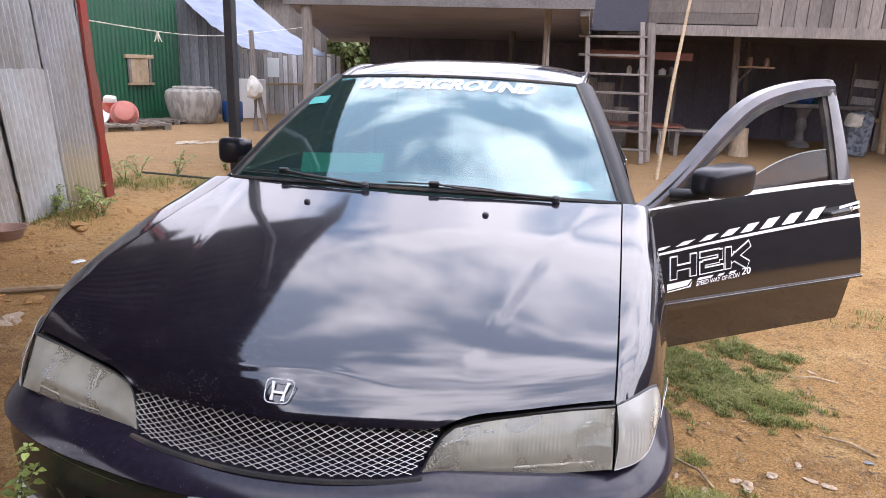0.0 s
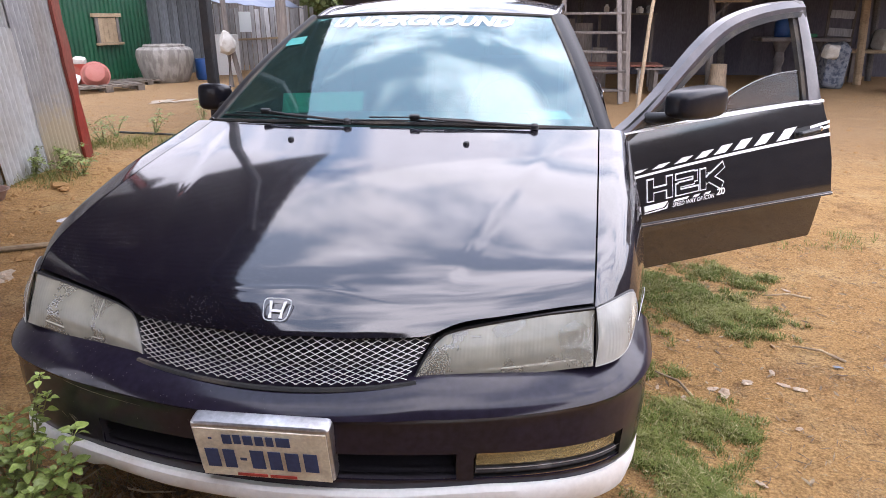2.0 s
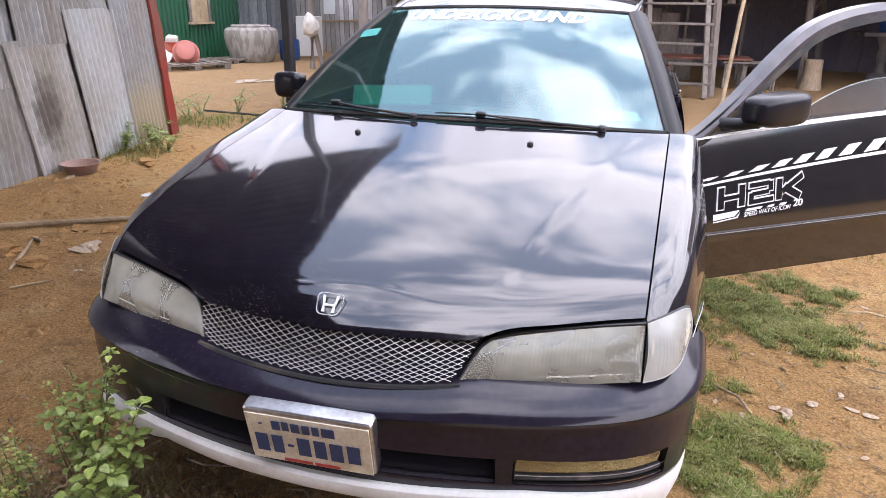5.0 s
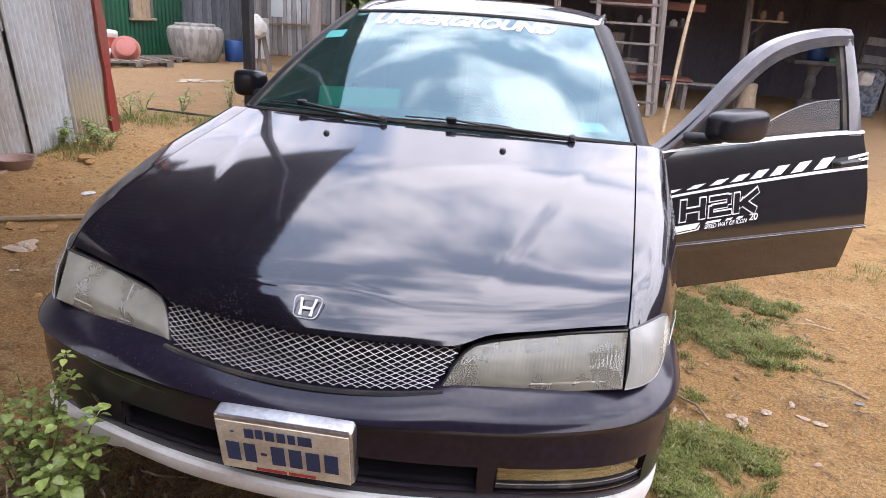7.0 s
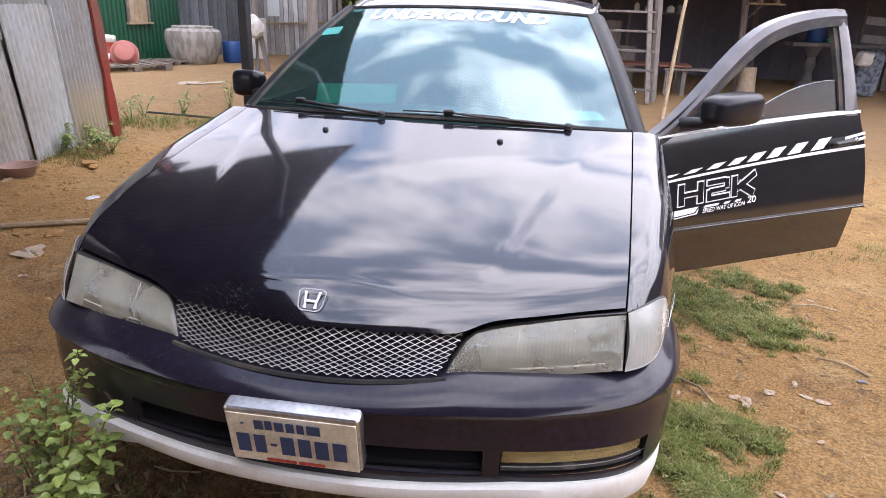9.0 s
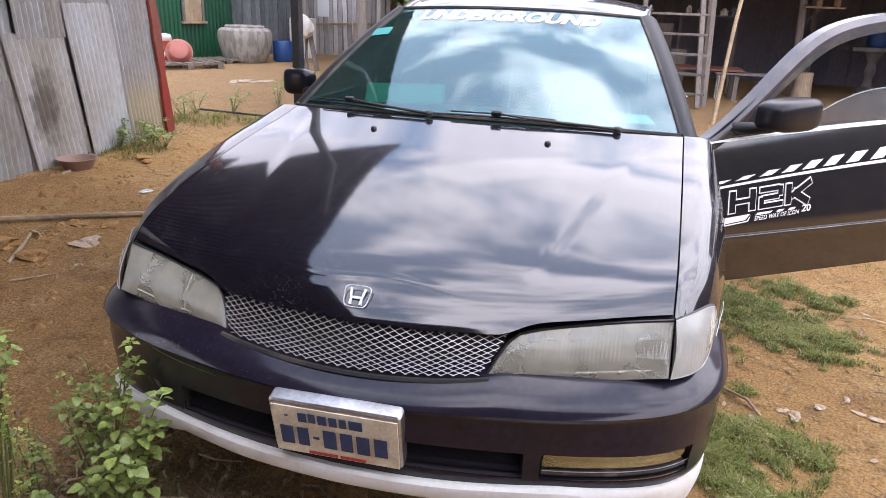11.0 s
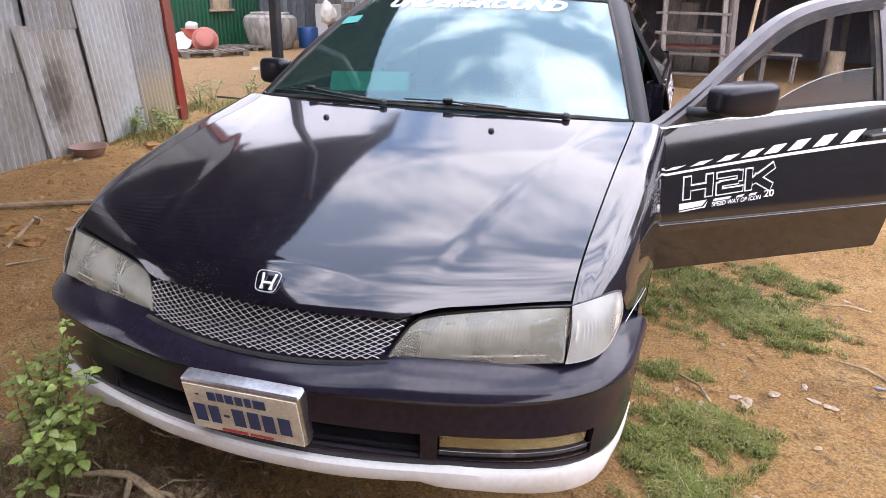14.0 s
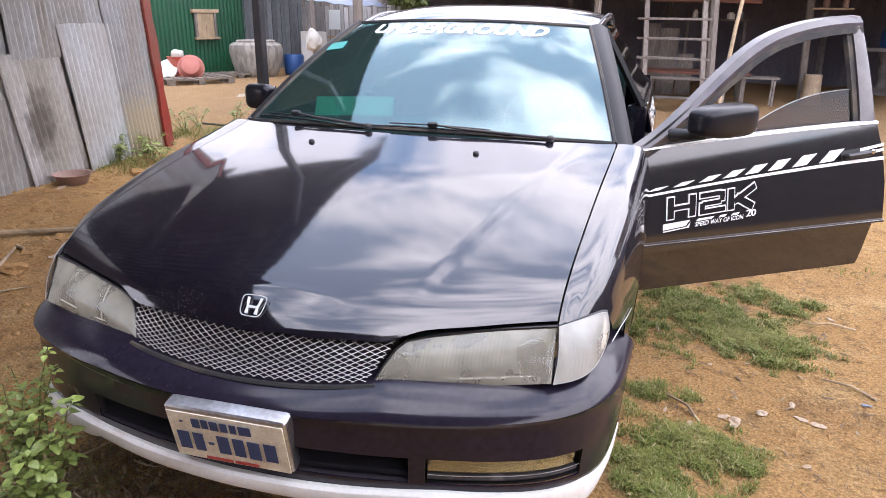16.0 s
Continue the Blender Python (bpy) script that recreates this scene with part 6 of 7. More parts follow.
def ladder():
    s = thing("house_ladder", (1.05, 10.1, 0), "wide wooden ladder stair with grey plank treads", "ladder")
    for x in (0.66, 1.50):
        part("stile", span((x, 9.9, 0.02), (x - 0.15, 10.45, 2.15), 0.07, 0.05), GREY_WOOD, s)
    for k in range(7):
        z = 0.22 + 0.285 * k
        y = 9.95 + 0.25 * z
        part("tread", box((1.06, 0.16, 0.035), pose(1.07 - 0.075 * z, y, z, 0, rnd(-0.8, 0.8), rnd(-1, 1)), 0.004), GREY_WOOD, s)
    put("leaning_pole", tube([(1.61, 8.45, -0.02), (1.75, 9.1, 1.25), (1.97, 9.8, 2.75)], [0.028, 0.026, 0.022], 8), PALE_WOOD, "thin pale wooden pole leaning on the house", "pole")


ladder()


STUMP_WOOD = material("stump_wood", (0.34, 0.26, 0.18), 0.85, 0, 0.3, 5, 50, 0.3, (0.19, 0.14, 0.10), 0.7, stretch=(1, 1, 0.2))


def under_house():
    put("chopping_stump", lathe([(0.20, -0.02), (0.17, 0.10), (0.145, 0.30), (0.14, 0.49), (0.13, 0.50), (0.02, 0.505)], (3.36, 12.12, 0), 16), STUMP_WOOD, "cut tree stump by a house post", "stump")
    st = thing("board_stack", (0.9, 12.8, 0), "old grey boards stacked upright in the shade", "boards")
    for k, (x, w, h) in enumerate(((0.62, 0.30, 1.28), (0.95, 0.33, 1.20), (1.28, 0.28, 0.75))):
        part("board", box((w, 0.04, h), pose(x, 12.8 + 0.02 * k, h / 2, -3)), GREY_WOOD, st, smooth=False)
    t = thing("garden_table", (5.15, 14.6, 0), "old concrete table on turned legs in the dark", "table")
    part("tabletop", box((1.7, 0.8, 0.08), pose(5.4, 14.6, 0.86), 0.02), OLD_CONCRETE, t)
    for x in (5.05, 5.9):
        part("leg", lathe([(0.22, 0), (0.22, 0.06), (0.10, 0.14), (0.07, 0.30), (0.11, 0.44), (0.08, 0.60), (0.18, 0.82)], (x, 14.6, 0), 16), OLD_CONCRETE, t)
    b = thing("bench", (2.3, 11.5, 0), "low grey metal bench frame", "bench")
    part("seat", box((0.9, 0.35, 0.03), pose(2.3, 11.6, 0.45)), GREY_WOOD, b)
    for x in (1.92, 2.68):
        part("leg", tube([(x, 11.46, 0), (x, 11.46, 0.42)], 0.018, 6), DULL_METAL, b)
        part("leg", tube([(x, 11.74, 0), (x, 11.74, 0.42)], 0.018, 6), DULL_METAL, b)
    r = thing("slat_rack", (6.04, 14.3, 0), "wooden rack with three pale boards", "rack")
    for z in (0.66, 1.0, 1.34):
        part("board", box((0.44, 0.03, 0.15), pose(6.04, 14.30, z, 0, 4)), PALE_BOARD, r, smooth=False)
    for x in (5.80, 6.28):
        part("upright", box((0.05, 0.05, 1.75), pose(x, 14.33, 0.86)), GREY_WOOD, r)
    bd = box((0.46, 0.5, 0.86), pose(5.66, 13.25, 0.41), 0.20, 4)
    for v in bd.verts:
        v.co += 0.06 * Vector((noise.noise(v.co * 4), noise.noise(v.co * 4 + Vector((7, 0, 0))), noise.noise(v.co * 6)))
    put("cloth_cover", bd, CLOTH_GREY, "creased grey-blue cloth cover over something bulky", "cover")
    put("bucket", lathe([(0.20, 0), (0.24, 0.36), (0.25, 0.37), (0.22, 0.35), (0.18, 0.03)], (7.9, 14.2, 0), 24), SACK, "beige plastic bucket on the ground", "bucket")
    put("basket", lathe([(0.22, 0), (0.30, 0.25), (0.31, 0.26), (0.27, 0.24), (0.2, 0.03)], (6.75, 12.7, 0), 20), PALE_WOOD, "woven basket on the ground", "basket")
    tb = thing("work_bench", (7.2, 14.6, 0), "rough wooden work bench with sacks", "bench")
    part("top", box((2.2, 0.8, 0.06), pose(7.4, 14.8, 0.62)), PALE_WOOD, tb)
    for x in (6.5, 8.3):
        part("leg", box((0.09, 0.09, 0.6), pose(x, 14.6, 0.29)), GREY_WOOD, tb)
    for x, z, m, w in ((7.2, 0.80, SACK, 0.5), (8.0, 0.78, CLOTH_GREY, 0.4)):
        k = box((w, 0.4, 0.3), pose(x, 14.7, z), 0.1, 3)
        put("sack", k, m, "full pale sack lying on the bench", "sack")


def house_clutter():
    """What stands and hangs in the shade behind the ladder and by the work bench."""
    b = thing("plank_bed", (1.3, 11.8, 0), "low red-brown plank bed in the shade", "bed")
    for k in range(5):
        part("plank", box((1.9, 0.15, 0.03), pose(1.35, 11.5 + 0.17 * k, 0.50)), RED_PLANK, b, smooth=False)
    for x in (0.5, 2.2):
        for y in (11.5, 12.15):
            part("leg", box((0.07, 0.07, 0.49), pose(x, y, 0.243)), GREY_WOOD, b, smooth=False)
    put("hanging_rail", span((0.6, 11.5, 1.70), (2.3, 11.5, 1.68), 0.05, 0.13, 0.006), RED_PLANK, "dark red wooden rail under the floor", "rail")
    sh = thing("wall_shelf", (1.7, 13.0, 0), "narrow shelf of old bottles and tins", "shelf")
    part("board", box((1.1, 0.25, 0.03), pose(1.75, 13.0, 1.36)), GREY_WOOD, sh, smooth=False)
    for x in (1.25, 2.25):
        part("upright", box((0.05, 0.05, 1.36), pose(x, 13.05, 0.68)), GREY_WOOD, sh, smooth=False)
    for x, r, h, m in ((1.36, 0.05, 0.16, WHITE_PLASTIC), (1.56, 0.06, 0.11, DULL_METAL), (1.72, 0.04, 0.20, SACK), (1.98, 0.07, 0.12, WHITE_PLASTIC), (2.14, 0.045, 0.15, CLOTH_GREY)):
        put("tin", lathe([(r, 0), (r, h * 0.7), (r * 0.55, h * 0.85), (r * 0.5, h)], (x, 13.0, 1.376), 14), m, "small pale tin on the shelf", "tin", "tins on the shelf")
    lg = thing("tool_ledge", (3.3, 12.25, 0), "short ledge with white jars nailed to a post", "shelf")
    part("board", box((0.62, 0.16, 0.03), pose(3.48, 12.25, 1.56)), PALE_WOOD, lg, smooth=False)
    part("bracket", span((3.22, 12.3, 1.30), (3.45, 12.27, 1.55), 0.03, 0.03), GREY_WOOD, lg)
    for x in (3.38, 3.66):
        put("jar", lathe([(0.05, 0), (0.055, 0.09), (0.04, 0.12), (0.04, 0.15)], (x, 12.25, 1.576), 14), BOWL_PLASTIC, "brown plastic jar on the ledge", "jar", "jars on the ledge")
    put("water_barrel", lathe([(0.15, 0), (0.17, 0.04), (0.17, 0.28), (0.12, 0.36), (0.06, 0.38), (0.06, 0.42)], (5.05, 14.6, 0.90), 20), BLUE_PLASTIC, "blue plastic water jug on the table", "jug")
    put("tray", box((0.42, 0.30, 0.07), pose(5.42, 14.42, 0.936), 0.02), GREEN_TRAY, "green plastic tray on the table", "tray")
    put("crate", merge(*[box((0.62, 0.03, 0.09), pose(6.78, 12.0 + d, 0.06 + 0.12 * k)) for k in range(3) for d in (-0.22, 0.22)], *[box((0.05, 0.44, 0.36), pose(6.78 + d, 12.0, 0.18)) for d in (-0.28, 0.28)]), PALE_WOOD, "low slatted wooden crate on the ground", "crate", smooth=False)
    for at, size, mat, label in (((6.85, 12.0, 0.44), (0.5, 0.4, 0.24), TEAL_BAG, "teal and white plastic bag on a crate"), ((7.1, 14.6, 0.83), (0.46, 0.40, 0.40), SACK, "pale stuffed sack on the work bench"), ((5.36, 12.6, 0.70), (0.24, 0.24, 0.26), SACK, "pale bundle on the cloth cover")):
        k = box(size, pose(*at, 4, 3, 12), 0.09, 4)
        for v in k.verts:
            v.co += 0.05 * Vector((noise.noise(v.co * 6), noise.noise(v.co * 6 + Vector((3, 0, 0))), noise.noise(v.co * 6 + Vector((0, 7, 0)))))
        put("bag", k, mat, label, "bag")


RED_PLANK = material("red_brown_plank", (0.20, 0.075, 0.05), 0.8, 0, 0.25, 4, 50, 0.2, (0.12, 0.06, 0.045), 0.6)
GREEN_TRAY = material("green_plastic", (0.05, 0.30, 0.16), 0.5, 0, 0.1, 6, 60, 0.05)
TEAL_BAG = material("teal_bag", (0.30, 0.55, 0.55), 0.6, 0, 0.2, 12, 60, 0.3, (0.65, 0.68, 0.66), 0.9)
under_house()
house_clutter()


# ---- trees behind ----
def tree(x, y, h, spread, seed):
    random.seed(seed)
    t = thing("tree", (x, y, 0), "leafy green tree behind the yard", "tree")
    limbs = [tube([(x, y, -0.1), (x + 0.1, y, h * 0.3), (x + 0.05, y + 0.1, h * 0.7)], [0.16, 0.12, 0.05], 8)]
    tips = []
    for k in range(12):
        a, b = rnd(0, math.tau), rnd(0.25, 0.7) * h
        tip = Vector((x + spread * math.cos(a) * rnd(0.5, 1), y + spread * math.sin(a) * rnd(0.5, 1), b + rnd(0.2, 0.35) * h))
        limbs.append(tube([(x, y, b), (Vector((x, y, b)).lerp(tip, 0.5) + Vector((0, 0, 0.1)))[:], tip[:]], [0.06, 0.04, 0.015], 6))
        tips.append(tip)
    part("trunk", merge(*limbs), GREY_WOOD, t)
    verts, faces = [], []
    for k in range(8000):
        p = random.choice(tips) + Vector((random.gauss(0, 0.42), random.gauss(0, 0.42), random.gauss(0, 0.32)))
        d = Vector((random.gauss(0, 1), random.gauss(0, 1), random.gauss(-0.3, 0.6))).normalized()
        e = d.orthogonal().normalized()
        ln, wd = rnd(0.14, 0.26), rnd(0.045, 0.085)
        i = len(verts)
        verts += [p, p + d * ln * 0.5 + e * wd, p + d * ln, p + d * ln * 0.5 - e * wd]
        faces.append((i, i + 1, i + 2, i + 3))
    me = bpy.data.meshes.new("crown")
    me.from_pydata(verts, [], faces)
    me.materials.append(TREE_LEAF)
    ob = new("crown", me)
    ob.parent = t
    ob.matrix_parent_inverse = places[t].inverted()


for i, (x, y, h, sp) in enumerate(((-10.2, 23.2, 3.2, 1.4), (-8.6, 24.0, 3.4, 1.6), (-7.0, 25.0, 3.6, 1.7), (-5.4, 25.5, 3.6, 1.7), (-9.4, 25.8, 3.0, 1.5), (-7.8, 26.5, 3.0, 1.6))):
    tree(x, y, h, sp, 40 + i)
random.seed(7)


# ---- weeds, grass and litter ----
def leaf_mesh(name, length, width, mat):
    """A round-bellied leaf on a thin stalk, folded along its rib and drooping at the tip."""
    bm = bmesh.new()
    high = lambda t: length * (0.16 * math.sin(math.pi * t) - 0.14 * t * t)
    rib = [bm.verts.new((0, length * t, high(t))) for t in (0, 0.30, 0.46, 0.66, 0.86, 1.0)]
    for sx in (-1, 1):
        side = [bm.verts.new((sx * width * w, length * t, high(t) + 0.22 * width * w)) for t, w in ((0.31, 0.12), (0.45, 0.84), (0.64, 1.0), (0.86, 0.60))]
        bm.faces.new((rib[0], rib[1], side[0]))
        for k in (1, 2, 3):
            bm.faces.new((rib[k], rib[k + 1], side[k], side[k - 1]))
        bm.faces.new((rib[4], rib[5], side[3]))
    return mesh_of(name, bm, mat, True, 3)


LEAVES = [leaf_mesh("leaf", 0.050, 0.0146, LEAF), leaf_mesh("leaf", 0.037, 0.0112, LEAF), leaf_mesh("leaf", 0.024, 0.0070, LEAF), leaf_mesh("bud", 0.012, 0.0034, BUD)]


def weed(base, tips, size=1.0, label="leafy green weed growing out of the dirt", bare=0.35, spikes=()):
    """A weed: stems from one root, leaves along them, a rosette on each tip and spikes of small buds."""
    w = thing("weed", base, label, "weed", "weeds in the yard")
    root = Vector(base) + Vector((0, 0, -0.02))

    def leaf(p, kind, turn, rise, scale):
        piece("bud" if kind == 3 else "leaf", LEAVES[kind], w, Matrix.Translation(p) @ pose(0, 0, 0, 0, 0, turn) @ pose(0, 0, 0, rise, rnd(-20, 20), 0) @ Matrix.Scale(scale * size, 4))

    def stem(tip):
        bend = Vector((rnd(-0.02, 0.02), rnd(-0.02, 0.02), 0.10 * tip.z))
        line = lambda t: root.lerp(tip, t) + bend * math.sin(math.pi * t)
        part("stem", tube([line(t) for t in (0, 0.25, 0.5, 0.75, 1.0)], [0.0035, 0.003, 0.0026, 0.002, 0.0013], 5), STEM, w)
        return line

    for tip in tips:
        tip = Vector(tip)
        line = stem(tip)
        n = max(2, int((1 - bare) * (tip - root).length / (0.034 * size)))
        turn = rnd(0, 360)
        for k in range(n):
            t = bare + (0.92 - bare) * k / n
            turn += rnd(100, 170)
            leaf(line(t), random.choice((0, 0, 1)), turn, rnd(-8, 22), rnd(0.7, 1.1))
            leaf(line(t), random.choice((1, 2)), turn + rnd(90, 200), rnd(0, 50), rnd(0.7, 1.1))
        for k in range(5):
            leaf(tip - Vector((0, 0, 0.008)), 0 if k < 3 else 1, turn + 72 * k + rnd(-18, 18), rnd(-4, 16), rnd(0.75, 1.1))
        for k in range(5):
            leaf(tip, 2, turn + 72 * k + rnd(-20, 20), rnd(25, 60), rnd(0.7, 1.15))
    for tip in spikes:
        tip = Vector(tip)
        line = stem(tip)
        for k in range(44):
            leaf(line(rnd(0.42, 1.03)) + Vector((rnd(-0.017, 0.017), rnd(-0.017, 0.017), 0)), 3, rnd(0, 360), rnd(5, 70), rnd(0.8, 1.7))
        for k in range(2):
            leaf(line(rnd(0.4, 0.8)), 1, rnd(0, 360), rnd(0, 30), rnd(0.8, 1.2))


weed((-0.66, 0.04, 0), ((-0.561, 0.05, 0.515), (-0.552, 0.05, 0.465), (-0.589, 0.05, 0.431)), 0.66, "tall slender sprig of weed standing against the bumper", 0.55)
weed((-0.64, 0.00, 0), ((-0.431, -0.03, 0.430), (-0.533, -0.02, 0.384), (-0.660, 0.0, 0.328), (-0.490, -0.05, 0.327), (-0.780, 0.03, 0.287), (-0.737, 0.04, 0.337), (-0.673, 0.05, 0.382), (-0.445, -0.04, 0.344), (-0.571, -0.03, 0.342), (-0.623, 0.02, 0.357), (-0.70, -0.02, 0.25), (-0.61, -0.05, 0.25), (-0.53, -0.06, 0.24), (-0.48, -0.02, 0.26)), 1.0, "broad-leaved green weed growing against the bumper", 0.55)
weed((-0.58, -0.08, 0), ((-0.485, -0.12, 0.325), (-0.516, -0.13, 0.271), (-0.457, -0.11, 0.290), (-0.546, -0.12, 0.214), (-0.60, -0.10, 0.19), (-0.49, -0.11, 0.20), (-0.56, -0.15, 0.15), (-0.45, -0.09, 0.22)), 1.0, "low broad-leaved green weed in front of the bumper", 0.6)
weed((-0.72, 0.10, 0), (), 0.9, "feathery yellow-green weed behind the leafy ones", 0.3, ((-0.736, 0.08, 0.418), (-0.82, 0.08, 0.351), (-0.864, 0.08, 0.287), (-0.808, 0.10, 0.348), (-0.70, 0.07, 0.34), (-0.76, 0.06, 0.28)))
weed((-0.80, -0.06, 0), ((-0.804, -0.06, 0.205), (-0.744, -0.12, 0.137)), 0.85, "feathery yellow-green weed with a few broad leaves", 0.4, ((-0.816, -0.05, 0.29), (-0.858, -0.06, 0.249), (-0.852, -0.08, 0.213), (-0.772, -0.12, 0.17), (-0.821, -0.12, 0.148), (-0.79, -0.08, 0.26)))
weed((-0.86, -0.12, 0), ((-0.735, -0.15, 0.600), (-0.710, -0.15, 0.575)), 0.9, "tall yellow-green weed with broad top leaves", 0.8, ((-0.745, -0.16, 0.535), (-0.755, -0.16, 0.470), (-0.770, -0.15, 0.50), (-0.78, -0.14, 0.40), (-0.74, -0.17, 0.42)))
weed((-0.487, -0.12, 0), ((-0.49, -0.13, 0.05), (-0.47, -0.10, 0.06), (-0.44, -0.08, 0.05)), 0.8, "small green seedling on the dirt by the root", 0.5)
for x, y, h in ((-3.90, 3.95, 0.30), (-3.72, 4.20, 0.24), (-3.95, 4.40, 0.30), (-3.55, 4.10, 0.20), (-3.80, 4.05, 0.18), (-4.35, 5.55, 0.30), (-4.20, 6.3, 0.30), (-3.9, 6.9, 0.38), (-4.5, 6.0, 0.26)):
    weed((x, y, 0), [(x + rnd(-0.16, 0.16), y + rnd(-0.16, 0.16), h * rnd(0.45, 0.9)) for _ in range(7)], 1.15, "leafy yellow-green weed growing by the shed", 0.12)


def grass(name, spots, count, tall, label):
    verts, faces = [], []
    areas = [rx * ry for _, _, rx, ry in spots]
    for _ in range(count):
        cx, cy, rx, ry = random.choices(spots, areas)[0]
        a, r = rnd(0, math.tau), 1.4 * math.sqrt(random.random())
        x, y = cx + rx * r * math.cos(a), cy + ry * r * math.sin(a)
        lush = 0.80 - 0.62 * r ** 2 + 0.8 * noise.noise((x * 4, y * 4, 6)) + 0.9 * noise.noise((x * 13, y * 13, 2))
        if random.random() > lush:
            continue
        h, b, w = rnd(0.3, 1) * tall * (0.55 + 0.6 * max(0.0, min(1.0, lush))), rnd(0, math.tau), rnd(0.0008, 0.0018)
        z = ground_z(x, y) - 0.004
        dx, dy = math.cos(b), math.sin(b)
        k = rnd(0.3, 1.5) * h
        i = len(verts)
        verts += [(x - dy * w, y + dx * w, z), (x + dy * w, y - dx * w, z), (x + dx * k * 0.4 + dy * w, y + dy * k * 0.4 - dx * w, z + h * 0.65),
                  (x + dx * k * 0.4 - dy * w, y + dy * k * 0.4 + dx * w, z + h * 0.65), (x + dx * k, y + dy * k, z + h * rnd(0.6, 0.95))]
        faces += [(i, i + 1, i + 2, i + 3), (i + 3, i + 2, i + 4)]
    me = bpy.data.meshes.new(name)
    me.from_pydata(verts, [], faces)
    me.materials.append(BLADE)
    tagged(new(name, me), label, "grass", kind="stuff")


def by_island(m, lo, hi, colour):
    """Lets single blades or stalks turn towards another colour."""
    nt = m.node_tree
    b = nt.nodes["Principled BSDF"]
    old = b.inputs["Base Color"].links[0].from_socket
    geo, ramp, mix = nt.nodes.new("ShaderNodeNewGeometry"), nt.nodes.new("ShaderNodeMapRange"), nt.nodes.new("ShaderNodeMix")
    mix.data_type = "RGBA"
    ramp.inputs["From Min"].default_value, ramp.inputs["From Max"].default_value = lo, hi
    nt.links.new(geo.outputs["Random Per Island"], ramp.inputs["Value"])
    nt.links.new(ramp.outputs[0], mix.inputs["Factor"])
    nt.links.new(old, mix.inputs["A"])
    mix.inputs["B"].default_value = (*colour, 1)
    nt.links.new(mix.outputs["Result"], b.inputs["Base Color"])
    return m


BLADE = by_island(material("grass_blades", (0.135, 0.158, 0.038), 0.6, 0, 0.3, 5, 25, 0.0, (0.21, 0.21, 0.065), 0.8, spec=0.1), 0.80, 1.0, (0.42, 0.36, 0.20))
grass("grass", [(1.10, 1.92, 0.24, 0.30), (1.40, 1.90, 0.26, 0.28), (1.50, 2.42, 0.28, 0.16), (1.15, 2.25, 0.26, 0.16), (1.00, 1.27, 0.14, 0.06), (1.03, 0.93, 0.22, 0.22), (0.98, 0.62, 0.16, 0.24), (1.18, 0.98, 0.14, 0.12), (1.10, 0.66, 0.14, 0.24)], 160000, 0.042, "patches of short trodden green grass on the dirt")
grass("weedy_grass", [(-3.70, 3.75, 0.32, 0.35), (-4.2, 5.6, 0.5, 0.6), (-3.6, 5.9, 0.5, 0.4), (-0.75, 0.05, 0.30, 0.25), (2.1, 3.05, 0.35, 0.12), (2.4, 3.2, 0.3, 0.1)], 14000, 0.06, "thin weedy grass along the shed")


grass("tall_weeds", [(-3.62, 3.85, 0.30, 0.28), (-3.95, 5.55, 0.35, 0.35), (-4.35, 5.3, 0.25, 0.3), (-3.55, 5.75, 0.25, 0.2)], 2600, 0.17, "tall thin yellow-green weeds by the shed")


def straw():
    """Dry stalks, leaf crumbs and straw strewn on the dirt."""
    verts, faces = [], []
    for k in range(7600):
        pick = random.random()
        if pick < 0.6:
            x, y = random.gauss(-0.52, 0.30), random.gauss(0.02, 0.20)
        elif pick < 0.88:
            x, y = rnd(0.85, 2.6), rnd(0.2, 3.2)
        else:
            x, y = (rnd(-4.0, -1.0), rnd(0.2, 5.5)) if random.random() < 0.6 else (rnd(-8.5, -1.0), rnd(5.0, 12.5))
        a, ln, w = rnd(0, math.tau), rnd(0.01, 0.07) * (1.5 if pick < 0.6 else 0.8), rnd(0.0006, 0.0022)
        if random.random() < 0.10:
            ln, w = rnd(0.02, 0.05), rnd(0.003, 0.007)
        if y > 5.5:
            ln, w = ln * 1.6, w * 2.0
        z = ground_z(x, y)
        lift = rnd(0.001, 0.03 if pick < 0.6 else 0.006)
        dx, dy = math.cos(a), math.sin(a)
        i = len(verts)
        for t, wd, up in ((0, 0.3, 0.002), (0.5, 1, lift), (1, 0.3, 0.003)):
            verts += [(x + dx * ln * t - dy * w * wd, y + dy * ln * t + dx * w * wd, z + up), (x + dx * ln * t + dy * w * wd, y + dy * ln * t - dx * w * wd, z + up + rnd(0, w))]
        faces += [(i, i + 1, i + 3, i + 2), (i + 2, i + 3, i + 5, i + 4)]
    me = bpy.data.meshes.new("straw")
    me.from_pydata(verts, [], faces)
    me.materials.append(STRAW)
    tagged(new("straw", me), "dry straw, stalks and leaf crumbs on the dirt", "straw", kind="stuff")


STRAW = by_island(material("straw", (0.36, 0.27, 0.155), 0.85, 0, 0.4, 20, 60, 0.1, (0.14, 0.09, 0.055), 0.8, edge=(0.4, 0.6)), 0.25, 0.95, (0.13, 0.085, 0.05))
straw()


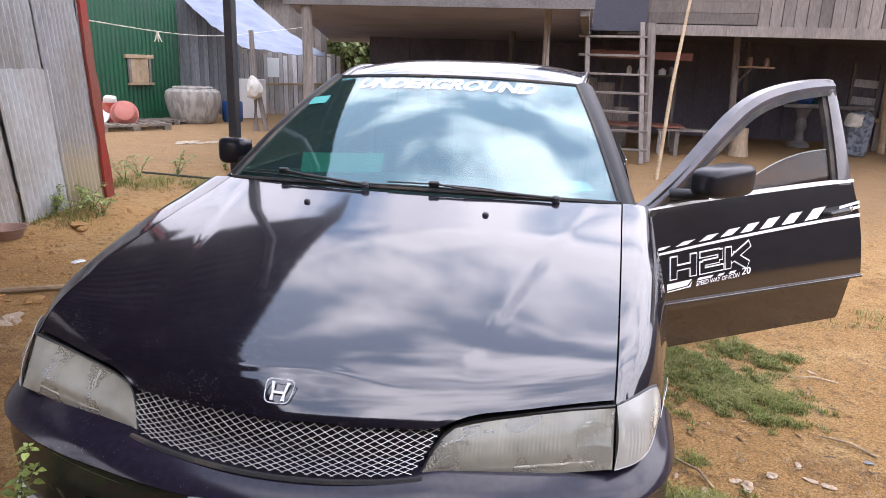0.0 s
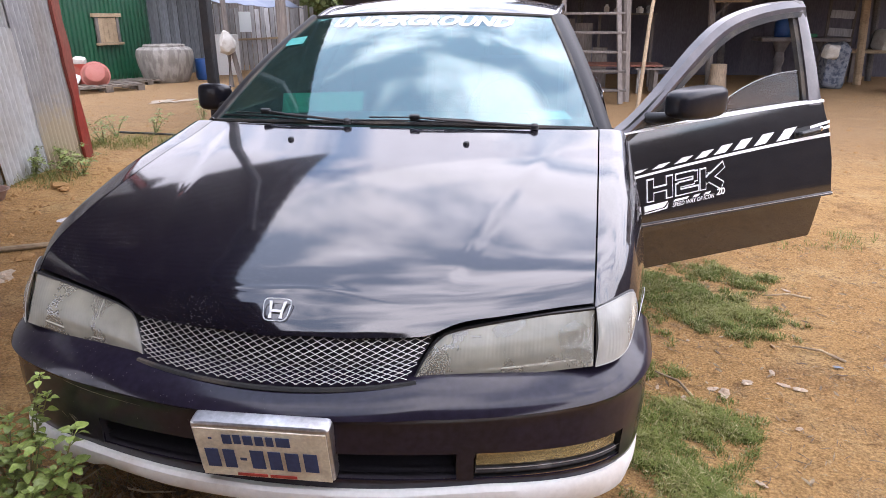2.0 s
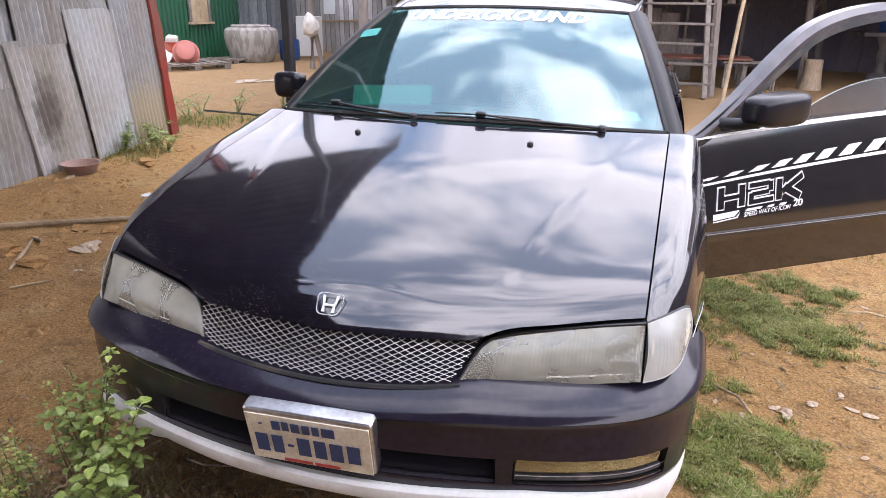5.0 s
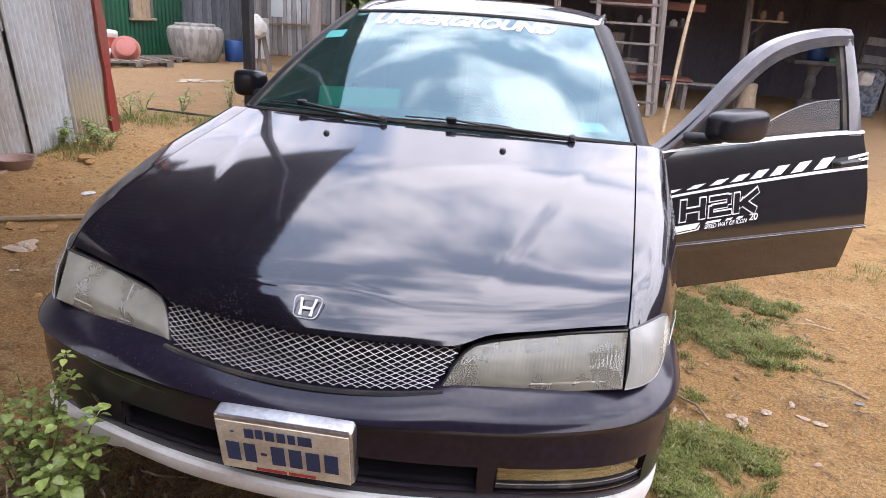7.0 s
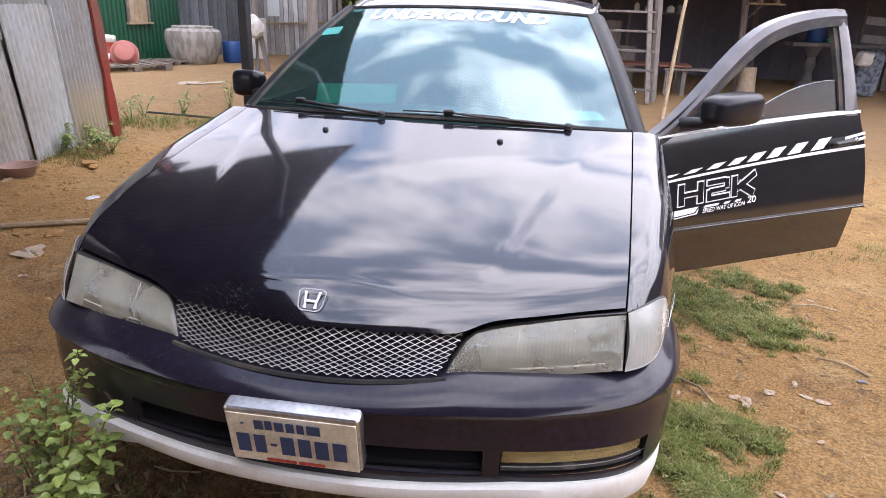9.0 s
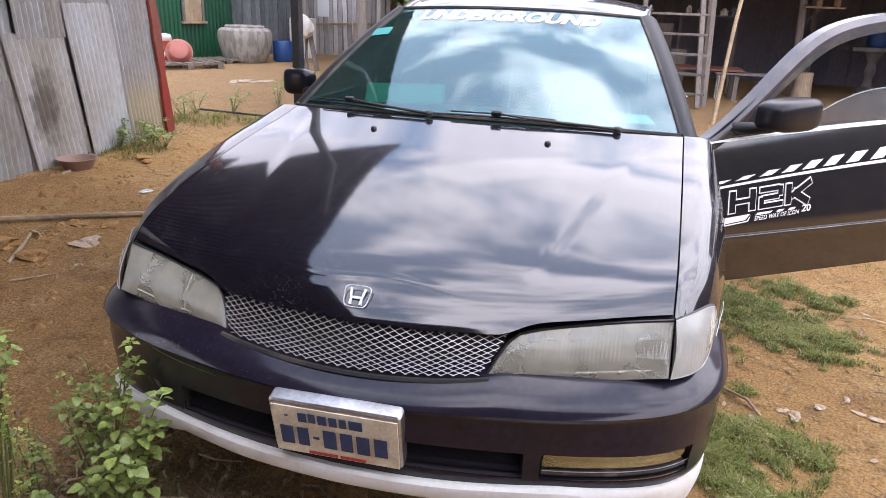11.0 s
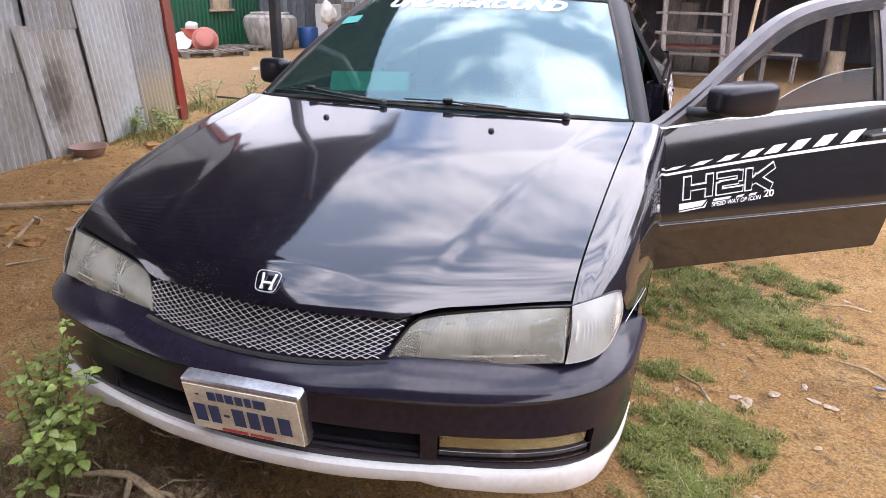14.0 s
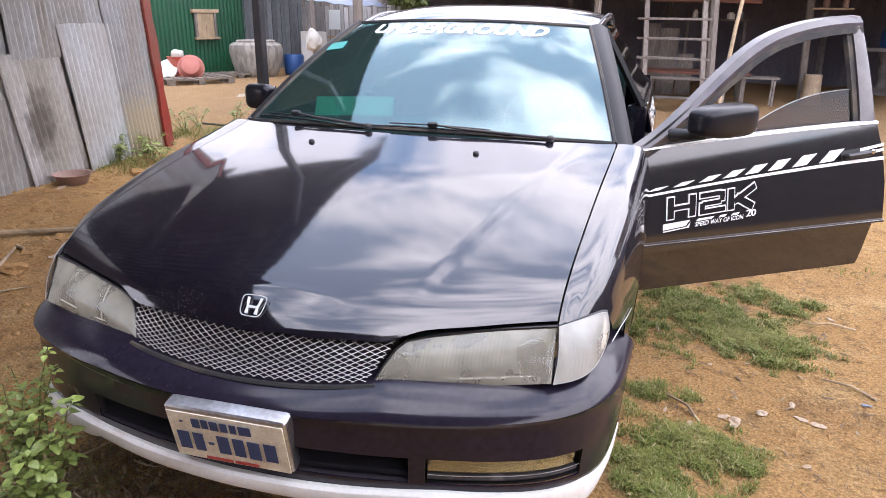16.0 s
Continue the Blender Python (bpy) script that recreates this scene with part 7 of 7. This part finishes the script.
def clods():
    verts, faces = [], []
    for _ in range(11000):
        near = random.random() < 0.7
        x, y = (rnd(-4.0, 3.2 if random.random() < 0.6 else -1.0), rnd(-0.9, 5.5)) if near else (rnd(-7, 7), rnd(4, 12))
        if abs(x) < 0.9 and 0 < y < 4.7 and random.random() < 0.7:
            continue
        r = 0.0025 + 0.016 * random.random() ** 6 * (1 if near else 1.6)
        if x < -1.0 and y < 4.5:
            r *= rnd(1.0, 2.2)
        z = ground_z(x, y)
        i = len(verts)
        for d in ((1, 0, 0), (0, 1, 0), (-1, 0, 0), (0, -1, 0), (0, 0, 0.8), (0, 0, -0.5)):
            verts.append((x + d[0] * r * rnd(0.6, 1.3), y + d[1] * r * rnd(0.6, 1.3), z + d[2] * r * rnd(0.6, 1.2)))
        for a, b in ((0, 1), (1, 2), (2, 3), (3, 0)):
            faces += [(i + a, i + b, i + 4), (i + b, i + a, i + 5)]
    me = bpy.data.meshes.new("clods")
    me.from_pydata(verts, [], faces)
    me.materials.append(CLOD)
    tagged(new("clods", me), "small stones and earth clods scattered on the yard", "stones", kind="stuff")


clods()


def litter():
    prof = [(0.10, -0.01), (0.115, 0.0), (0.155, 0.085), (0.175, 0.09), (0.176, 0.097), (0.158, 0.095), (0.150, 0.085), (0.108, 0.012), (0.01, 0.010)]
    put("bowl", lathe([(r * 0.87, z * 0.9) for r, z in prof], BOWL, 36), BOWL_PLASTIC, "brown plastic washing bowl on the dirt", "bowl")
    pts = [Vector((-3.6, 1.45, 0.025)), Vector((-3.0, 1.84, 0.03)), Vector((-2.4, 2.21, 0.028)), Vector((-1.9, 2.5, 0.025))]
    put("bamboo_pole", tube(pts, [0.020, 0.019, 0.018, 0.017], 8), PALE_WOOD, "pale bamboo pole lying on the dirt", "pole")
    root = [(-0.673, 0.021, 0.015), (-0.56, 0.072, 0.022), (-0.479, 0.083, 0.030), (-0.398, 0.058, 0.034), (-0.332, 0.037, 0.030), (-0.255, 0.0, 0.026), (-0.181, -0.037, 0.02), (-0.125, -0.065, 0.015), (-0.07, -0.12, 0.01)]
    put("root_branch", merge(tube(root, [0.005, 0.009, 0.012, 0.013, 0.012, 0.011, 0.010, 0.009, 0.005], 9), tube([(-0.362, 0.049, 0.03), (-0.305, 0.052, 0.035), (-0.256, 0.035, 0.012)], [0.008, 0.007, 0.004], 7),
                             tube([(-0.458, 0.07, 0.028), (-0.412, 0.0, 0.03), (-0.414, -0.04, 0.012)], [0.009, 0.008, 0.004], 7)), DRY_WOOD, "dry twisted pale root on the dirt", "branch")
    slab = sheet(lambda u, v: (-0.207 + 0.105 * u + 0.054 * v + 0.02 * u * v, -0.026 + 0.055 * u - 0.046 * v, 0.014 + 0.004 * math.sin(u * 38) + 0.010 * noise.noise((u * 3, v * 3, 4)) + 0.01 * v * (1 - v)), steps(0, 1, 40), steps(0, 1, 8), 0.004)
    put("bark_slab", slab, DRY_WOOD, "flat ridged slab of pale dry bark", "bark")
    random.seed(21)
    for k in range(26):
        x, y, a = rnd(-0.95, -0.05), rnd(-0.30, 0.30), rnd(0, math.tau)
        ln = rnd(0.05, 0.22)
        put("twig", tube([(x, y, 0.012), (x + ln * 0.5 * math.cos(a), y + ln * 0.5 * math.sin(a), 0.022), (x + ln * math.cos(a + 0.3), y + ln * math.sin(a + 0.3), 0.012)], [0.003, 0.0035, 0.002], 5), DRY_WOOD, "dry brown twig on the dirt", "twig", "twigs by the bumper")

    def scrap(x, y, w, h, mat, name, label, cat):
        a = rnd(0, 6)
        seed = x * 7 + y * 3

        def fold(r, t):
            k = r * (0.75 + 0.5 * noise.noise((math.cos(t) * 1.3, math.sin(t) * 1.3, seed)) + 0.2 * noise.noise((math.cos(t) * 4, math.sin(t) * 4, seed)))
            u, v = 0.5 * w * k * math.cos(t), 0.5 * h * k * math.sin(t)
            z = 0.004 + 0.45 * min(w, h, 0.1) * abs(noise.noise((u * 40, v * 40, seed))) * (1 - 0.6 * r)
            return (x + u * math.cos(a) - v * math.sin(a), y + u * math.sin(a) + v * math.cos(a), ground_z(x, y) + z)

        put(name, sheet(fold, [0.02, 0.25, 0.5, 0.75, 1], steps(0, math.tau, 22), 0.001), mat, label, cat)

    for x, y, w, q in ((-0.25, 0.155, 0.14, 0.35), (-0.43, 0.145, 0.11, 0.4), (-0.36, 0.05, 0.09, 0.3)):
        scrap(x, y, w, w * q, DRY_WOOD, "wood_chip", "flat splinter of dry bark on the dirt", "wood chip")
    scrap(-0.52, 0.0, 0.13, 0.06, FILM, "paper_scrap", "torn pale paper strip among dry stalks", "litter")
    for x, y, w, q in ((1.215, 1.177, 0.06, 0.6), (1.187, 0.483, 0.035, 0.6), (1.25, 0.641, 0.05, 0.5), (1.538, 1.221, 0.05, 0.5), (1.25, 1.148, 0.085, 0.7), (1.35, 1.239, 0.06, 0.9), (1.465, 1.34, 0.055, 0.4), (1.483, 1.248, 0.06, 0.5), (1.524, 1.225, 0.045, 0.7), (1.195, 1.598, 0.03, 0.6), (1.339, 1.637, 0.025, 0.5), (1.016, 1.164, 0.045, 0.4),
                       (1.103, 1.083, 0.06, 0.6), (0.98, 1.867, 0.11, 0.25), (1.777, 2.26, 0.07, 0.3), (1.45, 0.96, 0.05, 0.5), (-2.27, 1.71, 0.27, 0.8), (-2.07, 1.44, 0.07, 0.6), (-3.60, 3.00, 0.22, 0.3)):
        scrap(x, y, w, w * q, FILM, "plastic_scrap", "crumpled pale plastic scrap on the dirt", "litter")
    scrap(-2.70, 2.75, 0.13, 0.10, WHITE_PLASTIC, "plastic_scrap", "torn white plastic lid on the dirt", "litter")
    put("stick", tube([(-2.40, 1.33, 0.012), (-2.53, 1.55, 0.022), (-2.67, 1.74, 0.014)], [0.008, 0.010, 0.007], 6), PALE_WOOD, "pale dry stick lying on the dirt", "stick", "sticks on the dirt")
    put("stick", tube([(-2.67, 1.75, 0.02), (-2.60, 1.73, 0.022), (-2.56, 1.70, 0.012)], [0.012, 0.009, 0.006], 6), DRY_WOOD, "short dark broken stick on the dirt", "stick", "sticks on the dirt")
    scrap(1.724, 1.405, 0.05, 0.03, CLOTH_GREY, "plastic_scrap", "small grey-violet plastic scrap on the dirt", "litter")
    for x, y, w in ((-5.95, 9.35, 0.75), (-5.60, 9.55, 0.6), (-5.75, 9.25, 0.5)):
        scrap(x, y, w, w * 0.5, LIME, "lime_patch", "thin white patch of spilt lime on the dirt", "stain")
    for x, y, a in ((1.77, 1.46, 2.35), (1.846, 2.119, 2.9), (1.128, 1.091, 1.95), (-2.2, 1.15, 0.7)):
        put("stick", tube([(x, y, 0.012), (x + 0.10 * math.cos(a), y + 0.10 * math.sin(a), 0.02), (x + 0.2 * math.cos(a + 0.2), y + 0.2 * math.sin(a + 0.2), 0.012)], [0.006, 0.005, 0.003], 6), DRY_WOOD, "short dry stick on the dirt", "stick", "sticks on the dirt")
    put("cable_end", tube([(0.875, 0.330, 0.020), (0.935, 0.335, 0.026), (0.980, 0.352, 0.024), (1.005, 0.365, 0.028)], 0.006, 7), BLACK_PLASTIC, "short black end of cable on the dirt", "cable")
    put("drinking_straw", tube([(1.096, 0.42, 0.006), (1.108, 0.465, 0.016), (1.12, 0.508, 0.007)], 0.003, 6), RED_PLASTIC, "bent pink plastic straw in the grass", "straw")
    put("hose", tube([(-4.6, 6.2, 0.02), (-3.6, 6.1, 0.02), (-2.6, 6.3, 0.02), (-1.6, 6.0, 0.02)], 0.014, 6), BLACK_PLASTIC, "black hose lying across the yard", "hose")
    for k, (x, y, r) in enumerate(((-2.36, 1.45, 0.062), (-2.65, 1.54, 0.07), (-2.54, 1.96, 0.036), (-2.38, 2.02, 0.05), (-2.22, 1.37, 0.03), (-2.82, 2.08, 0.03), (-3.39, 3.63, 0.06), (-3.30, 3.55, 0.04), (1.85, 8.6, 0.09))):
        bm = bmesh.new()
        bmesh.ops.create_icosphere(bm, subdivisions=2, radius=r)
        for v in bm.verts:
            v.co *= 1 + 0.75 * noise.noise(v.co * (1.5 / r) + Vector((k * 5, 0, 0)))
            v.co.x *= 1.15
            v.co.z *= 0.45
        bmesh.ops.translate(bm, vec=(x, y, r * 0.25), verts=bm.verts)
        put("stone", bm, CLOD, "rough earth-stained stone on the dirt", "stone", "stones in the yard", smooth=False)


FILM = material("thin_plastic", (0.43, 0.34, 0.25), 0.75, 0, 0.25, 30, 120, 0.3, (0.32, 0.20, 0.11), 0.6, spec=0.15)
LIME = material("spilt_lime", (0.34, 0.28, 0.21), 0.9, 0, 0.2, 8, 60, 0.2, (0.48, 0.38, 0.27), 0.7)
BOWL = (-3.64, 3.16, 0)
litter()
